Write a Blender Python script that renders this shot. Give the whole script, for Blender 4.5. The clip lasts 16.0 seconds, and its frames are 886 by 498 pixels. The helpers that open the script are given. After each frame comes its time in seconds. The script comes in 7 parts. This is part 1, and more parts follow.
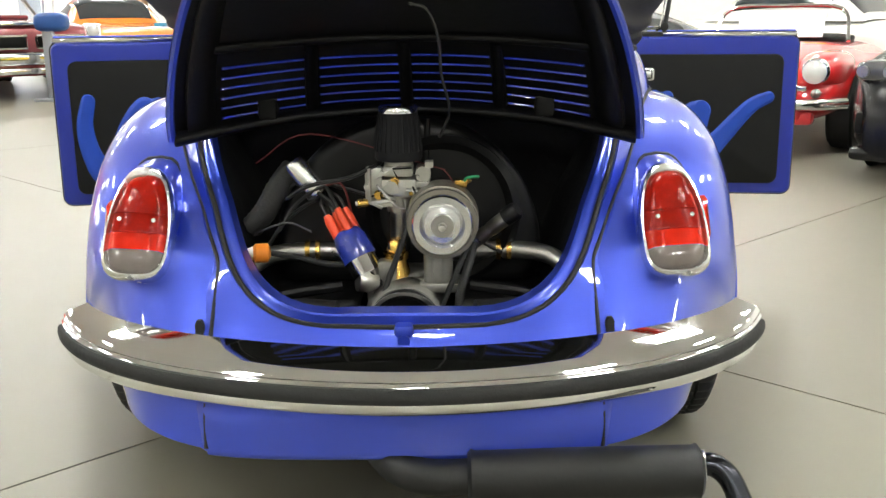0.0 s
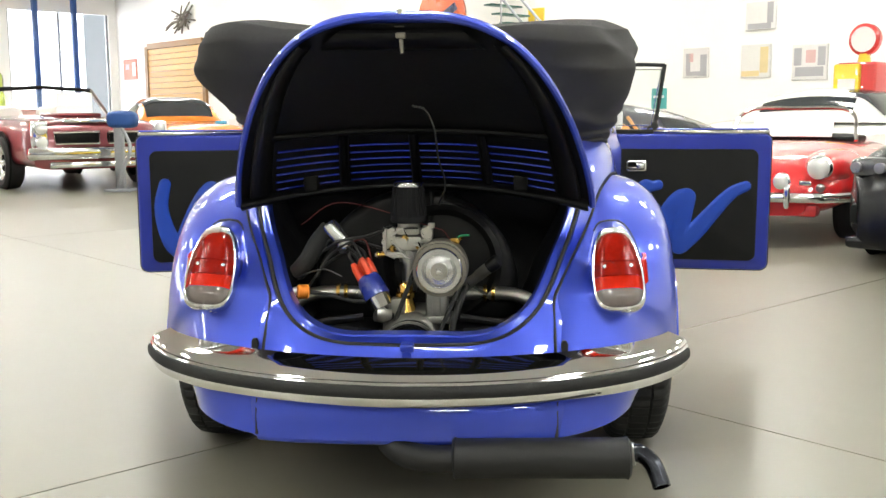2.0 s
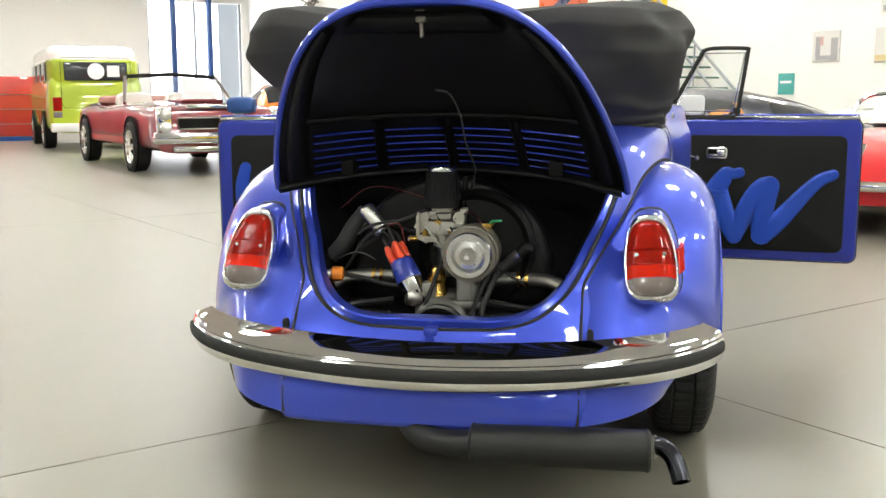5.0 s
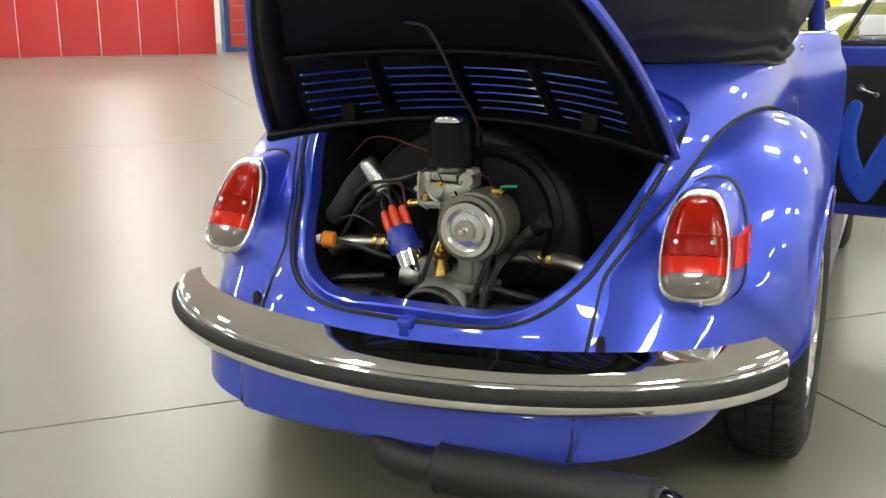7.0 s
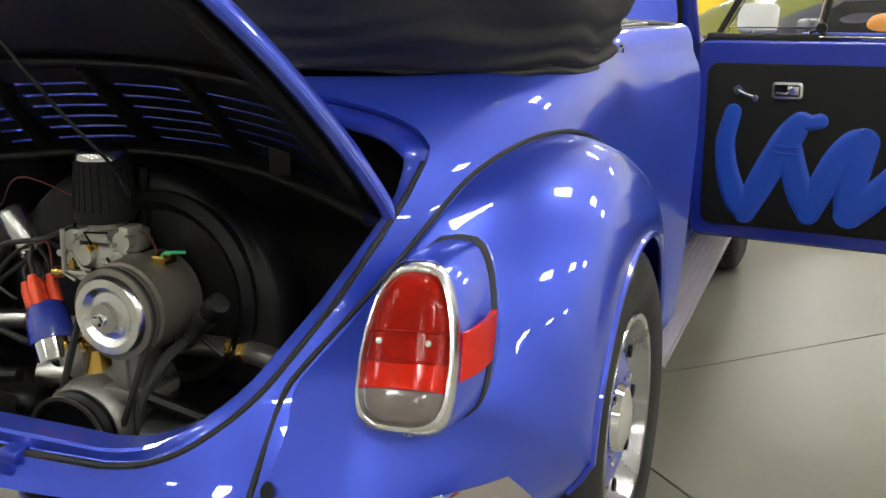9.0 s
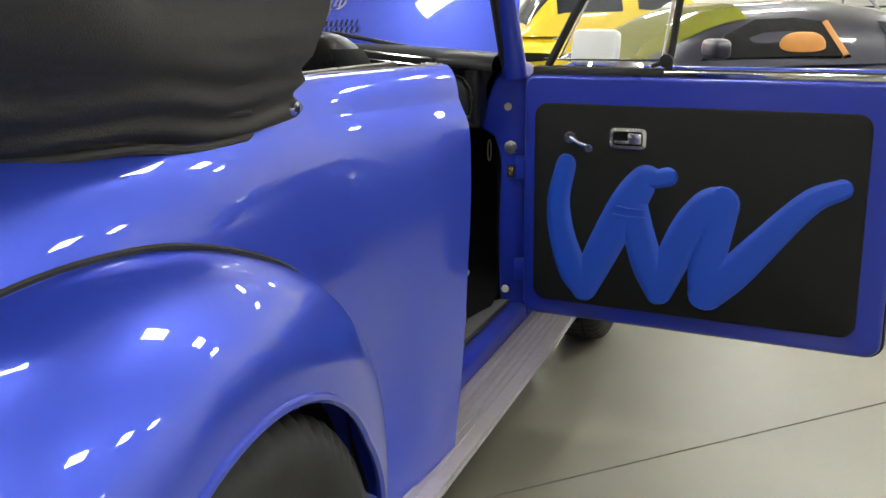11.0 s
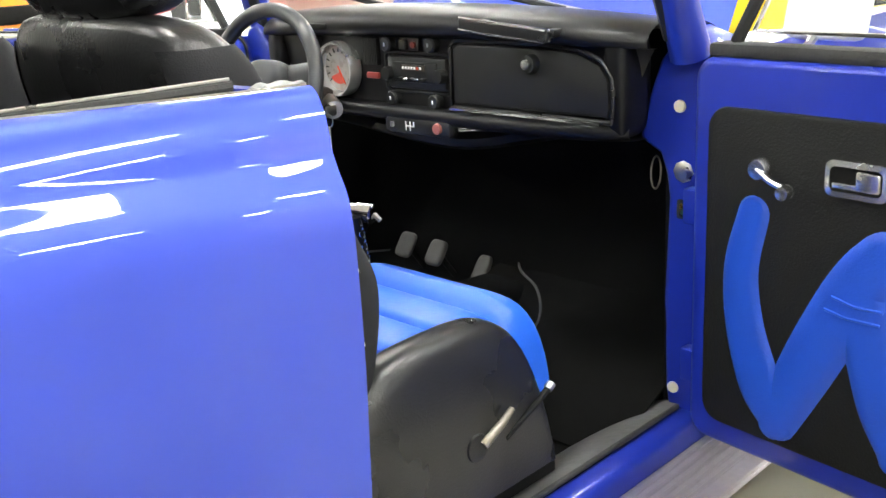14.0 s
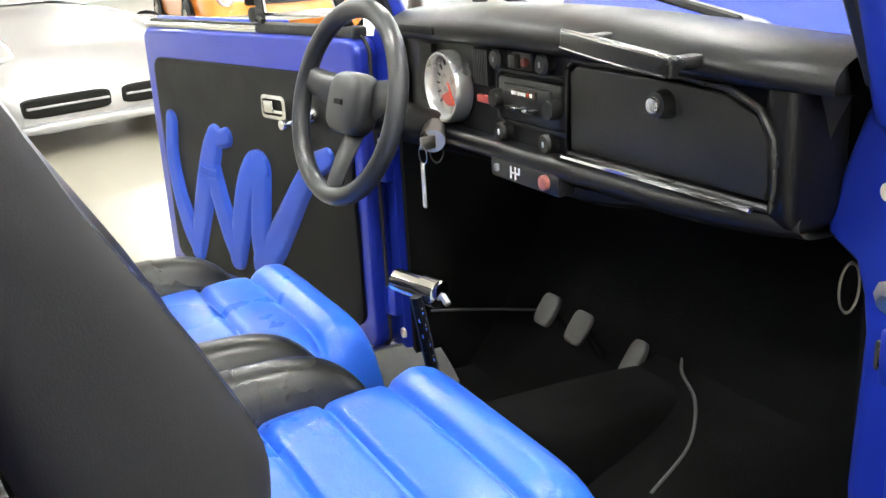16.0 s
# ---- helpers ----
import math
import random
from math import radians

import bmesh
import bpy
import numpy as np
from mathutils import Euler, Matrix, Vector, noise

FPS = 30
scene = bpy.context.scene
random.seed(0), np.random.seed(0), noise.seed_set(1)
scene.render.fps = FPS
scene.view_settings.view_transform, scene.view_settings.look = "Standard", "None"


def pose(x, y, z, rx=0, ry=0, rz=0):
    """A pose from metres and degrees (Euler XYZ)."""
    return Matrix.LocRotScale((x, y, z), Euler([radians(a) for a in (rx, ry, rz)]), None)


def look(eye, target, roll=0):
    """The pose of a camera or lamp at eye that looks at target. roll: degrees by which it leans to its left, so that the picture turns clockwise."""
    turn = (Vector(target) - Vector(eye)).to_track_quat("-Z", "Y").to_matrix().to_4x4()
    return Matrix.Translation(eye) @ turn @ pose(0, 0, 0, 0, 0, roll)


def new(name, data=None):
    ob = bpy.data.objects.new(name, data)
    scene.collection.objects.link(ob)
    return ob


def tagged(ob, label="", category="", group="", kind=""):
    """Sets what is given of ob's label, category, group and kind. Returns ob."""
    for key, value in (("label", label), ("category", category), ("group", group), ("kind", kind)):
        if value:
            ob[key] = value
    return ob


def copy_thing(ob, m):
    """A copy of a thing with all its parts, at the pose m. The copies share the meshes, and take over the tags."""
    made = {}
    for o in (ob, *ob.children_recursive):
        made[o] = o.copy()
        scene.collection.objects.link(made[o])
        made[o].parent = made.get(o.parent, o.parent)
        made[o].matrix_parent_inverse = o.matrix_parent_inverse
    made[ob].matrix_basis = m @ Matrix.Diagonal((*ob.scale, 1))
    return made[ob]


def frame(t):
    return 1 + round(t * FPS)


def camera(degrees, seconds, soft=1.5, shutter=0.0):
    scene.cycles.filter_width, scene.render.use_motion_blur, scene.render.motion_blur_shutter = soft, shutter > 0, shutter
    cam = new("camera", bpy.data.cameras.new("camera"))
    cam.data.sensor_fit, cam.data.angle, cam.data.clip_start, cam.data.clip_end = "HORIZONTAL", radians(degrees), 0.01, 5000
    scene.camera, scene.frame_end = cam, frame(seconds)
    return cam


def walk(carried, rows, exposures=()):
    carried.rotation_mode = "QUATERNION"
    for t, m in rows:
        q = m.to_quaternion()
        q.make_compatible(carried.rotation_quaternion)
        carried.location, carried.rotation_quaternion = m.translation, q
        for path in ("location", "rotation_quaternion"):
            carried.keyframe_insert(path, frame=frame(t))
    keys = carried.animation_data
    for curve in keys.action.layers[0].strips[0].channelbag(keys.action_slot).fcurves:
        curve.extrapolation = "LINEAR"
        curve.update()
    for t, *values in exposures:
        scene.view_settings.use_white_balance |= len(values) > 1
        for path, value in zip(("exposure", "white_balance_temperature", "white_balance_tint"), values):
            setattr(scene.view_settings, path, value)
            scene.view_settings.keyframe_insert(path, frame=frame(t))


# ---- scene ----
cam = camera(48.4, 16.0)
PATH = [
    (0, (0.081, -1.565, 1.041), (0.075, 0.381, 0.578), -0.5),
    (0.5, (0.111, -1.751, 1.037), (0.08, 0.214, 0.669), -0.3),
    (1, (0.153, -1.935, 1.038), (0.081, 0.035, 0.701), -0.1),
    (1.5, (0.188, -2.073, 1.037), (0.092, -0.1, 0.72), -0.3),
    (2, (0.217, -2.199, 1.039), (0.114, -0.22, 0.769), -0.2),
    (2.5, (0.25, -2.255, 1.039), (0.156, -0.276, 0.764), -0.2),
    (3, (0.305, -2.271, 1.038), (0.188, -0.294, 0.76), -0.2),
    (3.5, (0.346, -2.281, 1.036), (0.185, -0.307, 0.758), -0.2),
    (4, (0.373, -2.278, 1.035), (0.183, -0.307, 0.755), -0.2),
    (4.5, (0.412, -2.245, 1.036), (0.162, -0.282, 0.743), -0.2),
    (5, (0.47, -2.168, 1.033), (0.113, -0.223, 0.737), -0.2),
    (5.2, (0.493, -2.13, 1.031), (0.098, -0.195, 0.712), -0.2),
    (7.3, (0.901, -1.402, 1.082), (0.07, 0.351, 0.598), -0.4),
    (7.5, (0.904, -1.34, 1.082), (0.093, 0.421, 0.589), -0.4),
    (8, (0.968, -1.129, 1.082), (0.169, 0.637, 0.586), -0.5),
    (8.5, (1.015, -0.94, 1.081), (0.207, 0.816, 0.571), -0.4),
    (9, (1.06, -0.742, 1.09), (0.326, 1.05, 0.591), -0.4),
    (9.5, (1.083, -0.534, 1.08), (0.425, 1.294, 0.605), -0.7),
    (10, (1.13, -0.335, 1.088), (0.525, 1.513, 0.62), -0.2),
    (12.3, (1.467, 0.567, 1.148), (0.547, 2.272, 0.651), -1.7),
    (12.5, (1.477, 0.643, 1.151), (0.502, 2.316, 0.65), -1.9),
    (13, (1.473, 0.842, 1.139), (0.354, 2.414, 0.612), -2.3),
    (13.5, (1.443, 1.02, 1.132), (0.217, 2.497, 0.573), -2.6),
    (14, (1.404, 1.195, 1.135), (0.044, 2.536, 0.54), -3.3),
    (14.5, (1.334, 1.366, 1.123), (-0.131, 2.586, 0.519), -3.1),
    (15, (1.267, 1.525, 1.12), (-0.289, 2.618, 0.499), -3.2),
    (15.5, (1.217, 1.66, 1.122), (-0.419, 2.632, 0.506), -3.4),
    (16, (1.181, 1.79, 1.119), (-0.524, 2.645, 0.518), -3.3),
]
EXPOSURE = [(0, 0.17), (1.5, 0.1), (3.5, 0.0), (5, 0.0), (7.5, -0.05), (8.5, -0.08), (9.3, -0.3), (10, -0.36), (12.5, 0.42), (13.5, 0.75), (14.5, 1.02), (16, 1.1)]
walk(cam, [(t, look(eye, target, roll)) for t, eye, target, roll in PATH], EXPOSURE)

# ---- world and light ----
world = bpy.data.worlds.new("world")
scene.world = world
world.use_nodes = True
world.node_tree.nodes["Background"].inputs[0].default_value = (0.8, 0.9, 1.0, 1)
world.node_tree.nodes["Background"].inputs[1].default_value = 0.6
scene.view_settings.exposure = 0.0
LAMP_POWER = 76.0


# ---- materials ----
def shader(name, base, rough=0.5, metal=0.0, vary=0.12, scale=6.0, bump=0.0, bump_scale=80.0, coat=0.0, rough_vary=0.08, spec=0.5, tint=None):
    """A principled material whose colour and gloss vary at two scales, with fine relief."""
    m = bpy.data.materials.new(name)
    m.use_nodes = True
    nt = m.node_tree
    b = nt.nodes["Principled BSDF"]
    tc = nt.nodes.new("ShaderNodeTexCoord")
    n1 = nt.nodes.new("ShaderNodeTexNoise")
    n1.inputs["Scale"].default_value, n1.inputs["Detail"].default_value = scale, 5
    n2 = nt.nodes.new("ShaderNodeTexNoise")
    n2.inputs["Scale"].default_value, n2.inputs["Detail"].default_value = scale * 9, 3
    for n in (n1, n2):
        nt.links.new(tc.outputs["Object"], n.inputs["Vector"])
    mix = nt.nodes.new("ShaderNodeMix")
    mix.data_type = "RGBA"
    dark = tuple(max(0, c * (1 - vary)) for c in base)
    light = tint or tuple(min(1, c * (1 + vary)) for c in base)
    mix.inputs[6].default_value, mix.inputs[7].default_value = (*dark, 1), (*light, 1)
    add = nt.nodes.new("ShaderNodeMath")
    add.operation = "MULTIPLY_ADD"
    add.inputs[1].default_value, add.inputs[2].default_value = 0.35, 0.0
    nt.links.new(n2.outputs["Fac"], add.inputs[0])
    mad = nt.nodes.new("ShaderNodeMath")
    mad.operation = "MULTIPLY_ADD"
    mad.inputs[1].default_value = 0.65
    nt.links.new(n1.outputs["Fac"], mad.inputs[0])
    nt.links.new(add.outputs[0], mad.inputs[2])
    nt.links.new(mad.outputs[0], mix.inputs[0])
    nt.links.new(mix.outputs[2], b.inputs["Base Color"])
    mr = nt.nodes.new("ShaderNodeMapRange")
    mr.inputs["From Min"].default_value, mr.inputs["From Max"].default_value = 0.3, 0.7
    mr.inputs["To Min"].default_value, mr.inputs["To Max"].default_value = max(0.02, rough - rough_vary), min(1, rough + rough_vary)
    nt.links.new(n1.outputs["Fac"], mr.inputs["Value"])
    nt.links.new(mr.outputs[0], b.inputs["Roughness"])
    b.inputs["Metallic"].default_value = metal
    b.inputs["Specular IOR Level"].default_value = spec
    b.inputs["Coat Weight"].default_value = coat
    b.inputs["Coat Roughness"].default_value = 0.015
    if bump:
        n3 = nt.nodes.new("ShaderNodeTexNoise")
        n3.inputs["Scale"].default_value, n3.inputs["Detail"].default_value = bump_scale, 4
        nt.links.new(tc.outputs["Object"], n3.inputs["Vector"])
        bp = nt.nodes.new("ShaderNodeBump")
        bp.inputs["Strength"].default_value, bp.inputs["Distance"].default_value = bump, 0.004
        nt.links.new(n3.outputs["Fac"], bp.inputs["Height"])
        nt.links.new(bp.outputs[0], b.inputs["Normal"])
    return m


def glowing(name, colour, strength):
    m = bpy.data.materials.new(name)
    m.use_nodes = True
    b = m.node_tree.nodes["Principled BSDF"]
    b.inputs["Base Color"].default_value = (*colour, 1)
    b.inputs["Emission Color"].default_value = (*colour, 1)
    b.inputs["Emission Strength"].default_value = strength
    return m


def clear(name, colour, rough=0.02, alpha=0.25):
    """Thin pane or lens: a mix of glass-like gloss and see-through."""
    m = bpy.data.materials.new(name)
    m.use_nodes = True
    b = m.node_tree.nodes["Principled BSDF"]
    b.inputs["Base Color"].default_value = (*colour, 1)
    b.inputs["Roughness"].default_value = rough
    b.inputs["Alpha"].default_value = alpha
    b.inputs["Specular IOR Level"].default_value = 0.6
    return m


PAINT = shader("blue_paint", (0.034, 0.070, 0.55), 0.38, 0.5, 0.06, 1.5, coat=1.0, rough_vary=0.03)
PAINT.node_tree.nodes["Principled BSDF"].inputs["Coat IOR"].default_value = 1.52
# The body paint deepened: shade put into the colour of inner faces and louvres.
PAINT_SHADED = shader("blue_paint_shaded", (0.008, 0.023, 0.29), 0.35, 0.15, 0.1, 3.0, coat=0.45)
BLACKLID = shader("black_lid_paint", (0.003, 0.003, 0.0033), 0.42, 0, 0.3, 5.0, bump=0.15, bump_scale=60, spec=0.25)
BAY = shader("bay_black", (0.005, 0.005, 0.005), 0.7, 0, 0.4, 7.0, bump=0.4, bump_scale=40, spec=0.2)
FABRIC = shader("black_canvas", (0.040, 0.039, 0.039), 0.75, 0, 0.3, 9.0, bump=0.45, bump_scale=420, spec=0.25)
VINYL = shader("black_vinyl", (0.012, 0.012, 0.013), 0.28, 0, 0.2, 8.0, bump=0.12, bump_scale=260, spec=0.5, rough_vary=0.02)
CLOTH = shader("charcoal_cloth", (0.017, 0.017, 0.019), 0.85, 0, 0.12, 10.0, bump=0.15, bump_scale=500, spec=0.2)
DASHPAD = shader("dash_vinyl", (0.005, 0.005, 0.006), 0.38, 0, 0.2, 8.0, bump=0.10, bump_scale=300, spec=0.28)
PANEL = shader("black_door_card", (0.0065, 0.0065, 0.0065), 0.6, 0, 0.15, 7.0, bump=0.25, bump_scale=300, spec=0.2)
BLUEVINYL = shader("blue_vinyl", (0.018, 0.110, 0.62), 0.32, 0, 0.08, 6.0, bump=0.15, bump_scale=240)
BLUEPAD = shader("padded_blue_vinyl", (0.008, 0.056, 0.41), 0.45, 0, 0.1, 7.0, bump=0.15, bump_scale=240)
CARPET = shader("black_carpet", (0.004, 0.004, 0.004), 0.95, 0, 0.4, 20.0, bump=0.8, bump_scale=700, spec=0.1)
PLASTIC = shader("black_plastic", (0.010, 0.010, 0.010), 0.42, 0, 0.15, 12.0, bump=0.2, bump_scale=350, spec=0.4)
RUBBER = shader("black_rubber", (0.018, 0.018, 0.018), 0.75, 0, 0.25, 15.0, bump=0.3, bump_scale=120)
TYRE = shader("tyre_rubber", (0.009, 0.009, 0.009), 0.7, 0, 0.25, 9.0, bump=0.2, bump_scale=90)
CHROME = shader("chrome", (0.84, 0.84, 0.84), 0.05, 1.0, 0.05, 14.0, rough_vary=0.03)
RIM = shader("silver_rim", (0.42, 0.42, 0.43), 0.22, 1.0, 0.15, 9.0)
STEEL = shader("dull_steel", (0.5, 0.49, 0.46), 0.34, 1.0, 0.2, 18.0, bump=0.2, bump_scale=90)
ALLOY = shader("cast_alloy", (0.302, 0.295, 0.274), 0.5, 0.85, 0.25, 25.0, bump=0.35, bump_scale=120)
CARB = shader("carburettor_zinc", (0.475, 0.468, 0.418), 0.36, 0.55, 0.3, 30.0, bump=0.35, bump_scale=100)
BRASS = shader("brass", (0.72, 0.46, 0.12), 0.25, 1.0, 0.15, 20.0)
OLDMETAL = shader("grimy_alternator_alloy", (0.20, 0.185, 0.155), 0.5, 0.7, 0.3, 25.0, bump=0.3, bump_scale=100)
SILL = shader("brushed_sill_plate", (0.36, 0.33, 0.35), 0.4, 0.6, 0.25, 8.0, bump=0.2, bump_scale=70)
RED = shader("red_boot", (0.75, 0.07, 0.02), 0.4, 0, 0.1, 12.0)
BLUECAP = shader("blue_cap", (0.02, 0.04, 0.32), 0.25, 0, 0.1, 12.0, coat=0.5)
ORANGE = shader("amber_plastic", (0.8, 0.25, 0.03), 0.35, 0, 0.12, 12.0)
REDLENS = shader("red_lens", (0.28, 0.008, 0.003), 0.10, 0, 0.5, 30.0, bump=0.12, bump_scale=200, coat=0.0, rough_vary=0.03, spec=0.2)
AMBERRED = shader("bright_red_lens", (0.58, 0.016, 0.004), 0.12, 0, 0.2, 25.0, coat=0.0, spec=0.35)
CLEARLENS = shader("clear_lens", (0.17, 0.14, 0.13), 0.15, 0, 0.2, 40.0, coat=1.0)
WHITE = shader("white_plastic", (0.75, 0.75, 0.74), 0.4, 0, 0.06, 8.0)
GLASS = clear("window_glass", (0.9, 0.95, 0.95), 0.02, 0.10)
MUFFLER = shader("black_exhaust", (0.009, 0.009, 0.009), 0.55, 0.0, 0.3, 14.0, bump=0.2, bump_scale=70)
SATIN = shader("satin_chrome", (0.80, 0.80, 0.79), 0.24, 1.0, 0.06, 12.0, rough_vary=0.05)
DARKCHROME = shader("dark_chrome", (0.035, 0.037, 0.043), 0.16, 1.0, 0.2, 8.0)
WIRE = shader("black_wire", (0.012, 0.012, 0.012), 0.45, 0, 0.1, 10.0)
WIRERED = shader("red_wire", (0.14, 0.015, 0.012), 0.45, 0, 0.1, 10.0)
WALLPAINT = shader("white_wall_paint", (0.86, 0.845, 0.82), 0.6, 0, 0.04, 0.6, bump=0.1, bump_scale=30)
CEILPAINT = shader("white_ceiling", (0.72, 0.72, 0.72), 0.7, 0, 0.06, 0.5)
BACKWALL = shader("grey_wall_paint", (0.58, 0.58, 0.57), 0.6, 0, 0.05, 0.6, bump=0.1, bump_scale=30)
BLUESTEEL = shader("blue_post_paint", (0.015, 0.07, 0.26), 0.4, 0, 0.1, 3.0)
TAN = shader("tan_wood", (0.62, 0.36, 0.13), 0.5, 0, 0.15, 4.0)
GREY = shader("grey_metal", (0.3, 0.31, 0.33), 0.5, 0.4, 0.15, 5.0)
SKYGLOW = glowing("daylight_beyond", (0.95, 0.97, 1.0), 6.0)
LAMPGLOW = glowing("lamp_diffuser", (0.955, 0.965, 0.90), LAMP_POWER)


# ---- building helpers ----
def link_mesh(name, bm, mat, parent=None, label="", smooth=True, kind=""):
    me = bpy.data.meshes.new(name)
    bmesh.ops.recalc_face_normals(bm, faces=bm.faces)
    if smooth:
        for f in bm.faces:
            f.smooth = True
        for e in bm.edges:
            if len(e.link_faces) == 2 and e.link_faces[0].normal.angle(e.link_faces[1].normal, 0) > 0.75:
                e.smooth = False
    bm.to_mesh(me)
    bm.free()
    for mm in (mat if isinstance(mat, (list, tuple)) else (mat,)):
        me.materials.append(mm)
    ob = new(name, me)
    if parent is not None:
        ob.parent = parent
    return tagged(ob, label=label, kind=kind)


def part(name, bm, mat, parent, label="", smooth=True):
    return link_mesh(name, bm, mat, parent, label, smooth)


def thing(name, label, category, group="", kind=""):
    e = new(name)
    e.empty_display_size = 0.1
    return tagged(e, label, category, group, kind)


def merge(*bms):
    out = bms[0]
    for b in bms[1:]:
        me = bpy.data.meshes.new("tmp")
        b.to_mesh(me)
        b.free()
        out.from_mesh(me)
        bpy.data.meshes.remove(me)
    return out


def moved(bm, m):
    bm.transform(m)
    return bm


def box(x0, x1, y0, y1, z0, z1, bevel=0.0, seg=2):
    bm = bmesh.new()
    bmesh.ops.create_cube(bm, size=1)
    for v in bm.verts:
        v.co = Vector(((x0 + x1) / 2 + v.co.x * (x1 - x0), (y0 + y1) / 2 + v.co.y * (y1 - y0), (z0 + z1) / 2 + v.co.z * (z1 - z0)))
    if bevel:
        bmesh.ops.bevel(bm, geom=bm.edges[:], offset=bevel, segments=seg, affect="EDGES", profile=0.5)
    return bm


def sheet(fn, nu, nv, close_u=False):
    """A grid of fn(u, v), u and v from 0 to 1."""
    bm = bmesh.new()
    cols = nu if close_u else nu + 1
    vs = [[bm.verts.new(fn(i / nu, j / nv)) for i in range(cols)] for j in range(nv + 1)]
    for j in range(nv):
        for i in range(nu):
            k = (i + 1) % cols
            bm.faces.new((vs[j][i], vs[j][k], vs[j + 1][k], vs[j + 1][i]))
    bmesh.ops.remove_doubles(bm, verts=bm.verts, dist=1e-5)
    return bm


def thick(bm, t):
    """Gives an open sheet a thickness, against its normals."""
    bmesh.ops.recalc_face_normals(bm, faces=bm.faces)
    bmesh.ops.solidify(bm, geom=bm.faces[:], thickness=t)
    return bm


def catmull(pts, n=6, closed=False):
    p = [Vector(q) for q in pts]
    out = []
    m = len(p)
    for i in range(m if closed else m - 1):
        a, b = p[i], p[(i + 1) % m]
        pa = p[i - 1] if (closed or i > 0) else a * 2 - b
        pb = p[(i + 2) % m] if (closed or i + 2 < m) else b * 2 - a
        for k in range(n):
            t = k / n
            out.append(0.5 * (2 * a + (b - pa) * t + (2 * pa - 5 * a + 4 * b - pb) * t * t + (3 * a - pa - 3 * b + pb) * t ** 3))
    if not closed:
        out.append(p[-1])
    return out


def tube(pts, r, seg=8, closed=False, caps=True):
    """A round bar along points; r a number or one for each point."""
    p = [Vector(q) for q in pts]
    bm = bmesh.new()
    rings, up = [], Vector((0.13, 0.21, 1)).normalized()
    m = len(p)
    for i in range(m):
        a = p[i - 1] if (closed or i) else p[i]
        b = p[(i + 1) % m] if (closed or i + 1 < m) else p[i]
        d = (b - a).normalized()
        s = up - d * up.dot(d)
        if s.length < 0.05:
            s = Vector((1, 0, 0)) - d * d.x
        s.normalize()
        up = s
        w = d.cross(s)
        rr = r[i] if isinstance(r, (list, tuple)) else r
        rings.append([bm.verts.new(p[i] + rr * (s * math.cos(2 * math.pi * k / seg) + w * math.sin(2 * math.pi * k / seg))) for k in range(seg)])
    for i in range(m if closed else m - 1):
        A, B = rings[i], rings[(i + 1) % m]
        best = 0
        if closed and i == m - 1:
            best = min(range(seg), key=lambda o: (A[0].co - B[o].co).length)
        for k in range(seg):
            bm.faces.new((A[k], A[(k + 1) % seg], B[(k + 1 + best) % seg], B[(k + best) % seg]))
    if caps and not closed:
        bm.faces.new(rings[0])
        bm.faces.new(rings[-1])
    return bm


def lathe(profile, seg=32, axis="Z", at=(0, 0, 0), closed=False):
    """Turns (radius, height) pairs about an axis."""
    bm = bmesh.new()
    rings = []
    for r, h in profile:
        if r < 1e-6:
            rings.append([bm.verts.new((0, 0, h))])
        else:
            rings.append([bm.verts.new((r * math.cos(2 * math.pi * k / seg), r * math.sin(2 * math.pi * k / seg), h)) for k in range(seg)])
    pairs = list(zip(rings, rings[1:])) + ([(rings[-1], rings[0])] if closed else [])
    for A, B in pairs:
        for k in range(seg):
            q = (k + 1) % seg
            if len(A) == 1 and len(B) == 1:
                continue
            if len(A) == 1:
                bm.faces.new((A[0], B[q], B[k]))
            elif len(B) == 1:
                bm.faces.new((A[k], A[q], B[0]))
            else:
                bm.faces.new((A[k], A[q], B[q], B[k]))
    if axis == "X":
        bm.transform(Matrix.Rotation(math.pi / 2, 4, "Y"))
    elif axis == "Y":
        bm.transform(Matrix.Rotation(-math.pi / 2, 4, "X"))
    elif isinstance(axis, (tuple, Vector)):
        bm.transform(Vector(axis).to_track_quat("Z", "Y").to_matrix().to_4x4())
    bm.transform(Matrix.Translation(at))
    return bm


def prism(outline, depth, bevel=0.0, seg=2):
    """A flat closed outline of (x, z) given a depth along y (from 0 to depth), with its edges rounded."""
    bm = bmesh.new()
    vs = [bm.verts.new((x, 0, z)) for x, z in outline]
    f = bm.faces.new(vs)
    ext = bmesh.ops.extrude_face_region(bm, geom=[f])
    top = [v for v in ext["geom"] if isinstance(v, bmesh.types.BMVert)]
    for v in top:
        v.co.y += depth
    if bevel:
        es = [e for e in bm.edges if len([f for f in e.link_faces if len(f.verts) > 4]) == 1]
        bmesh.ops.bevel(bm, geom=es, offset=bevel, segments=seg, affect="EDGES", profile=0.5)
    return bm


def interp(x, xs, ys):
    return float(np.interp(x, xs, ys))


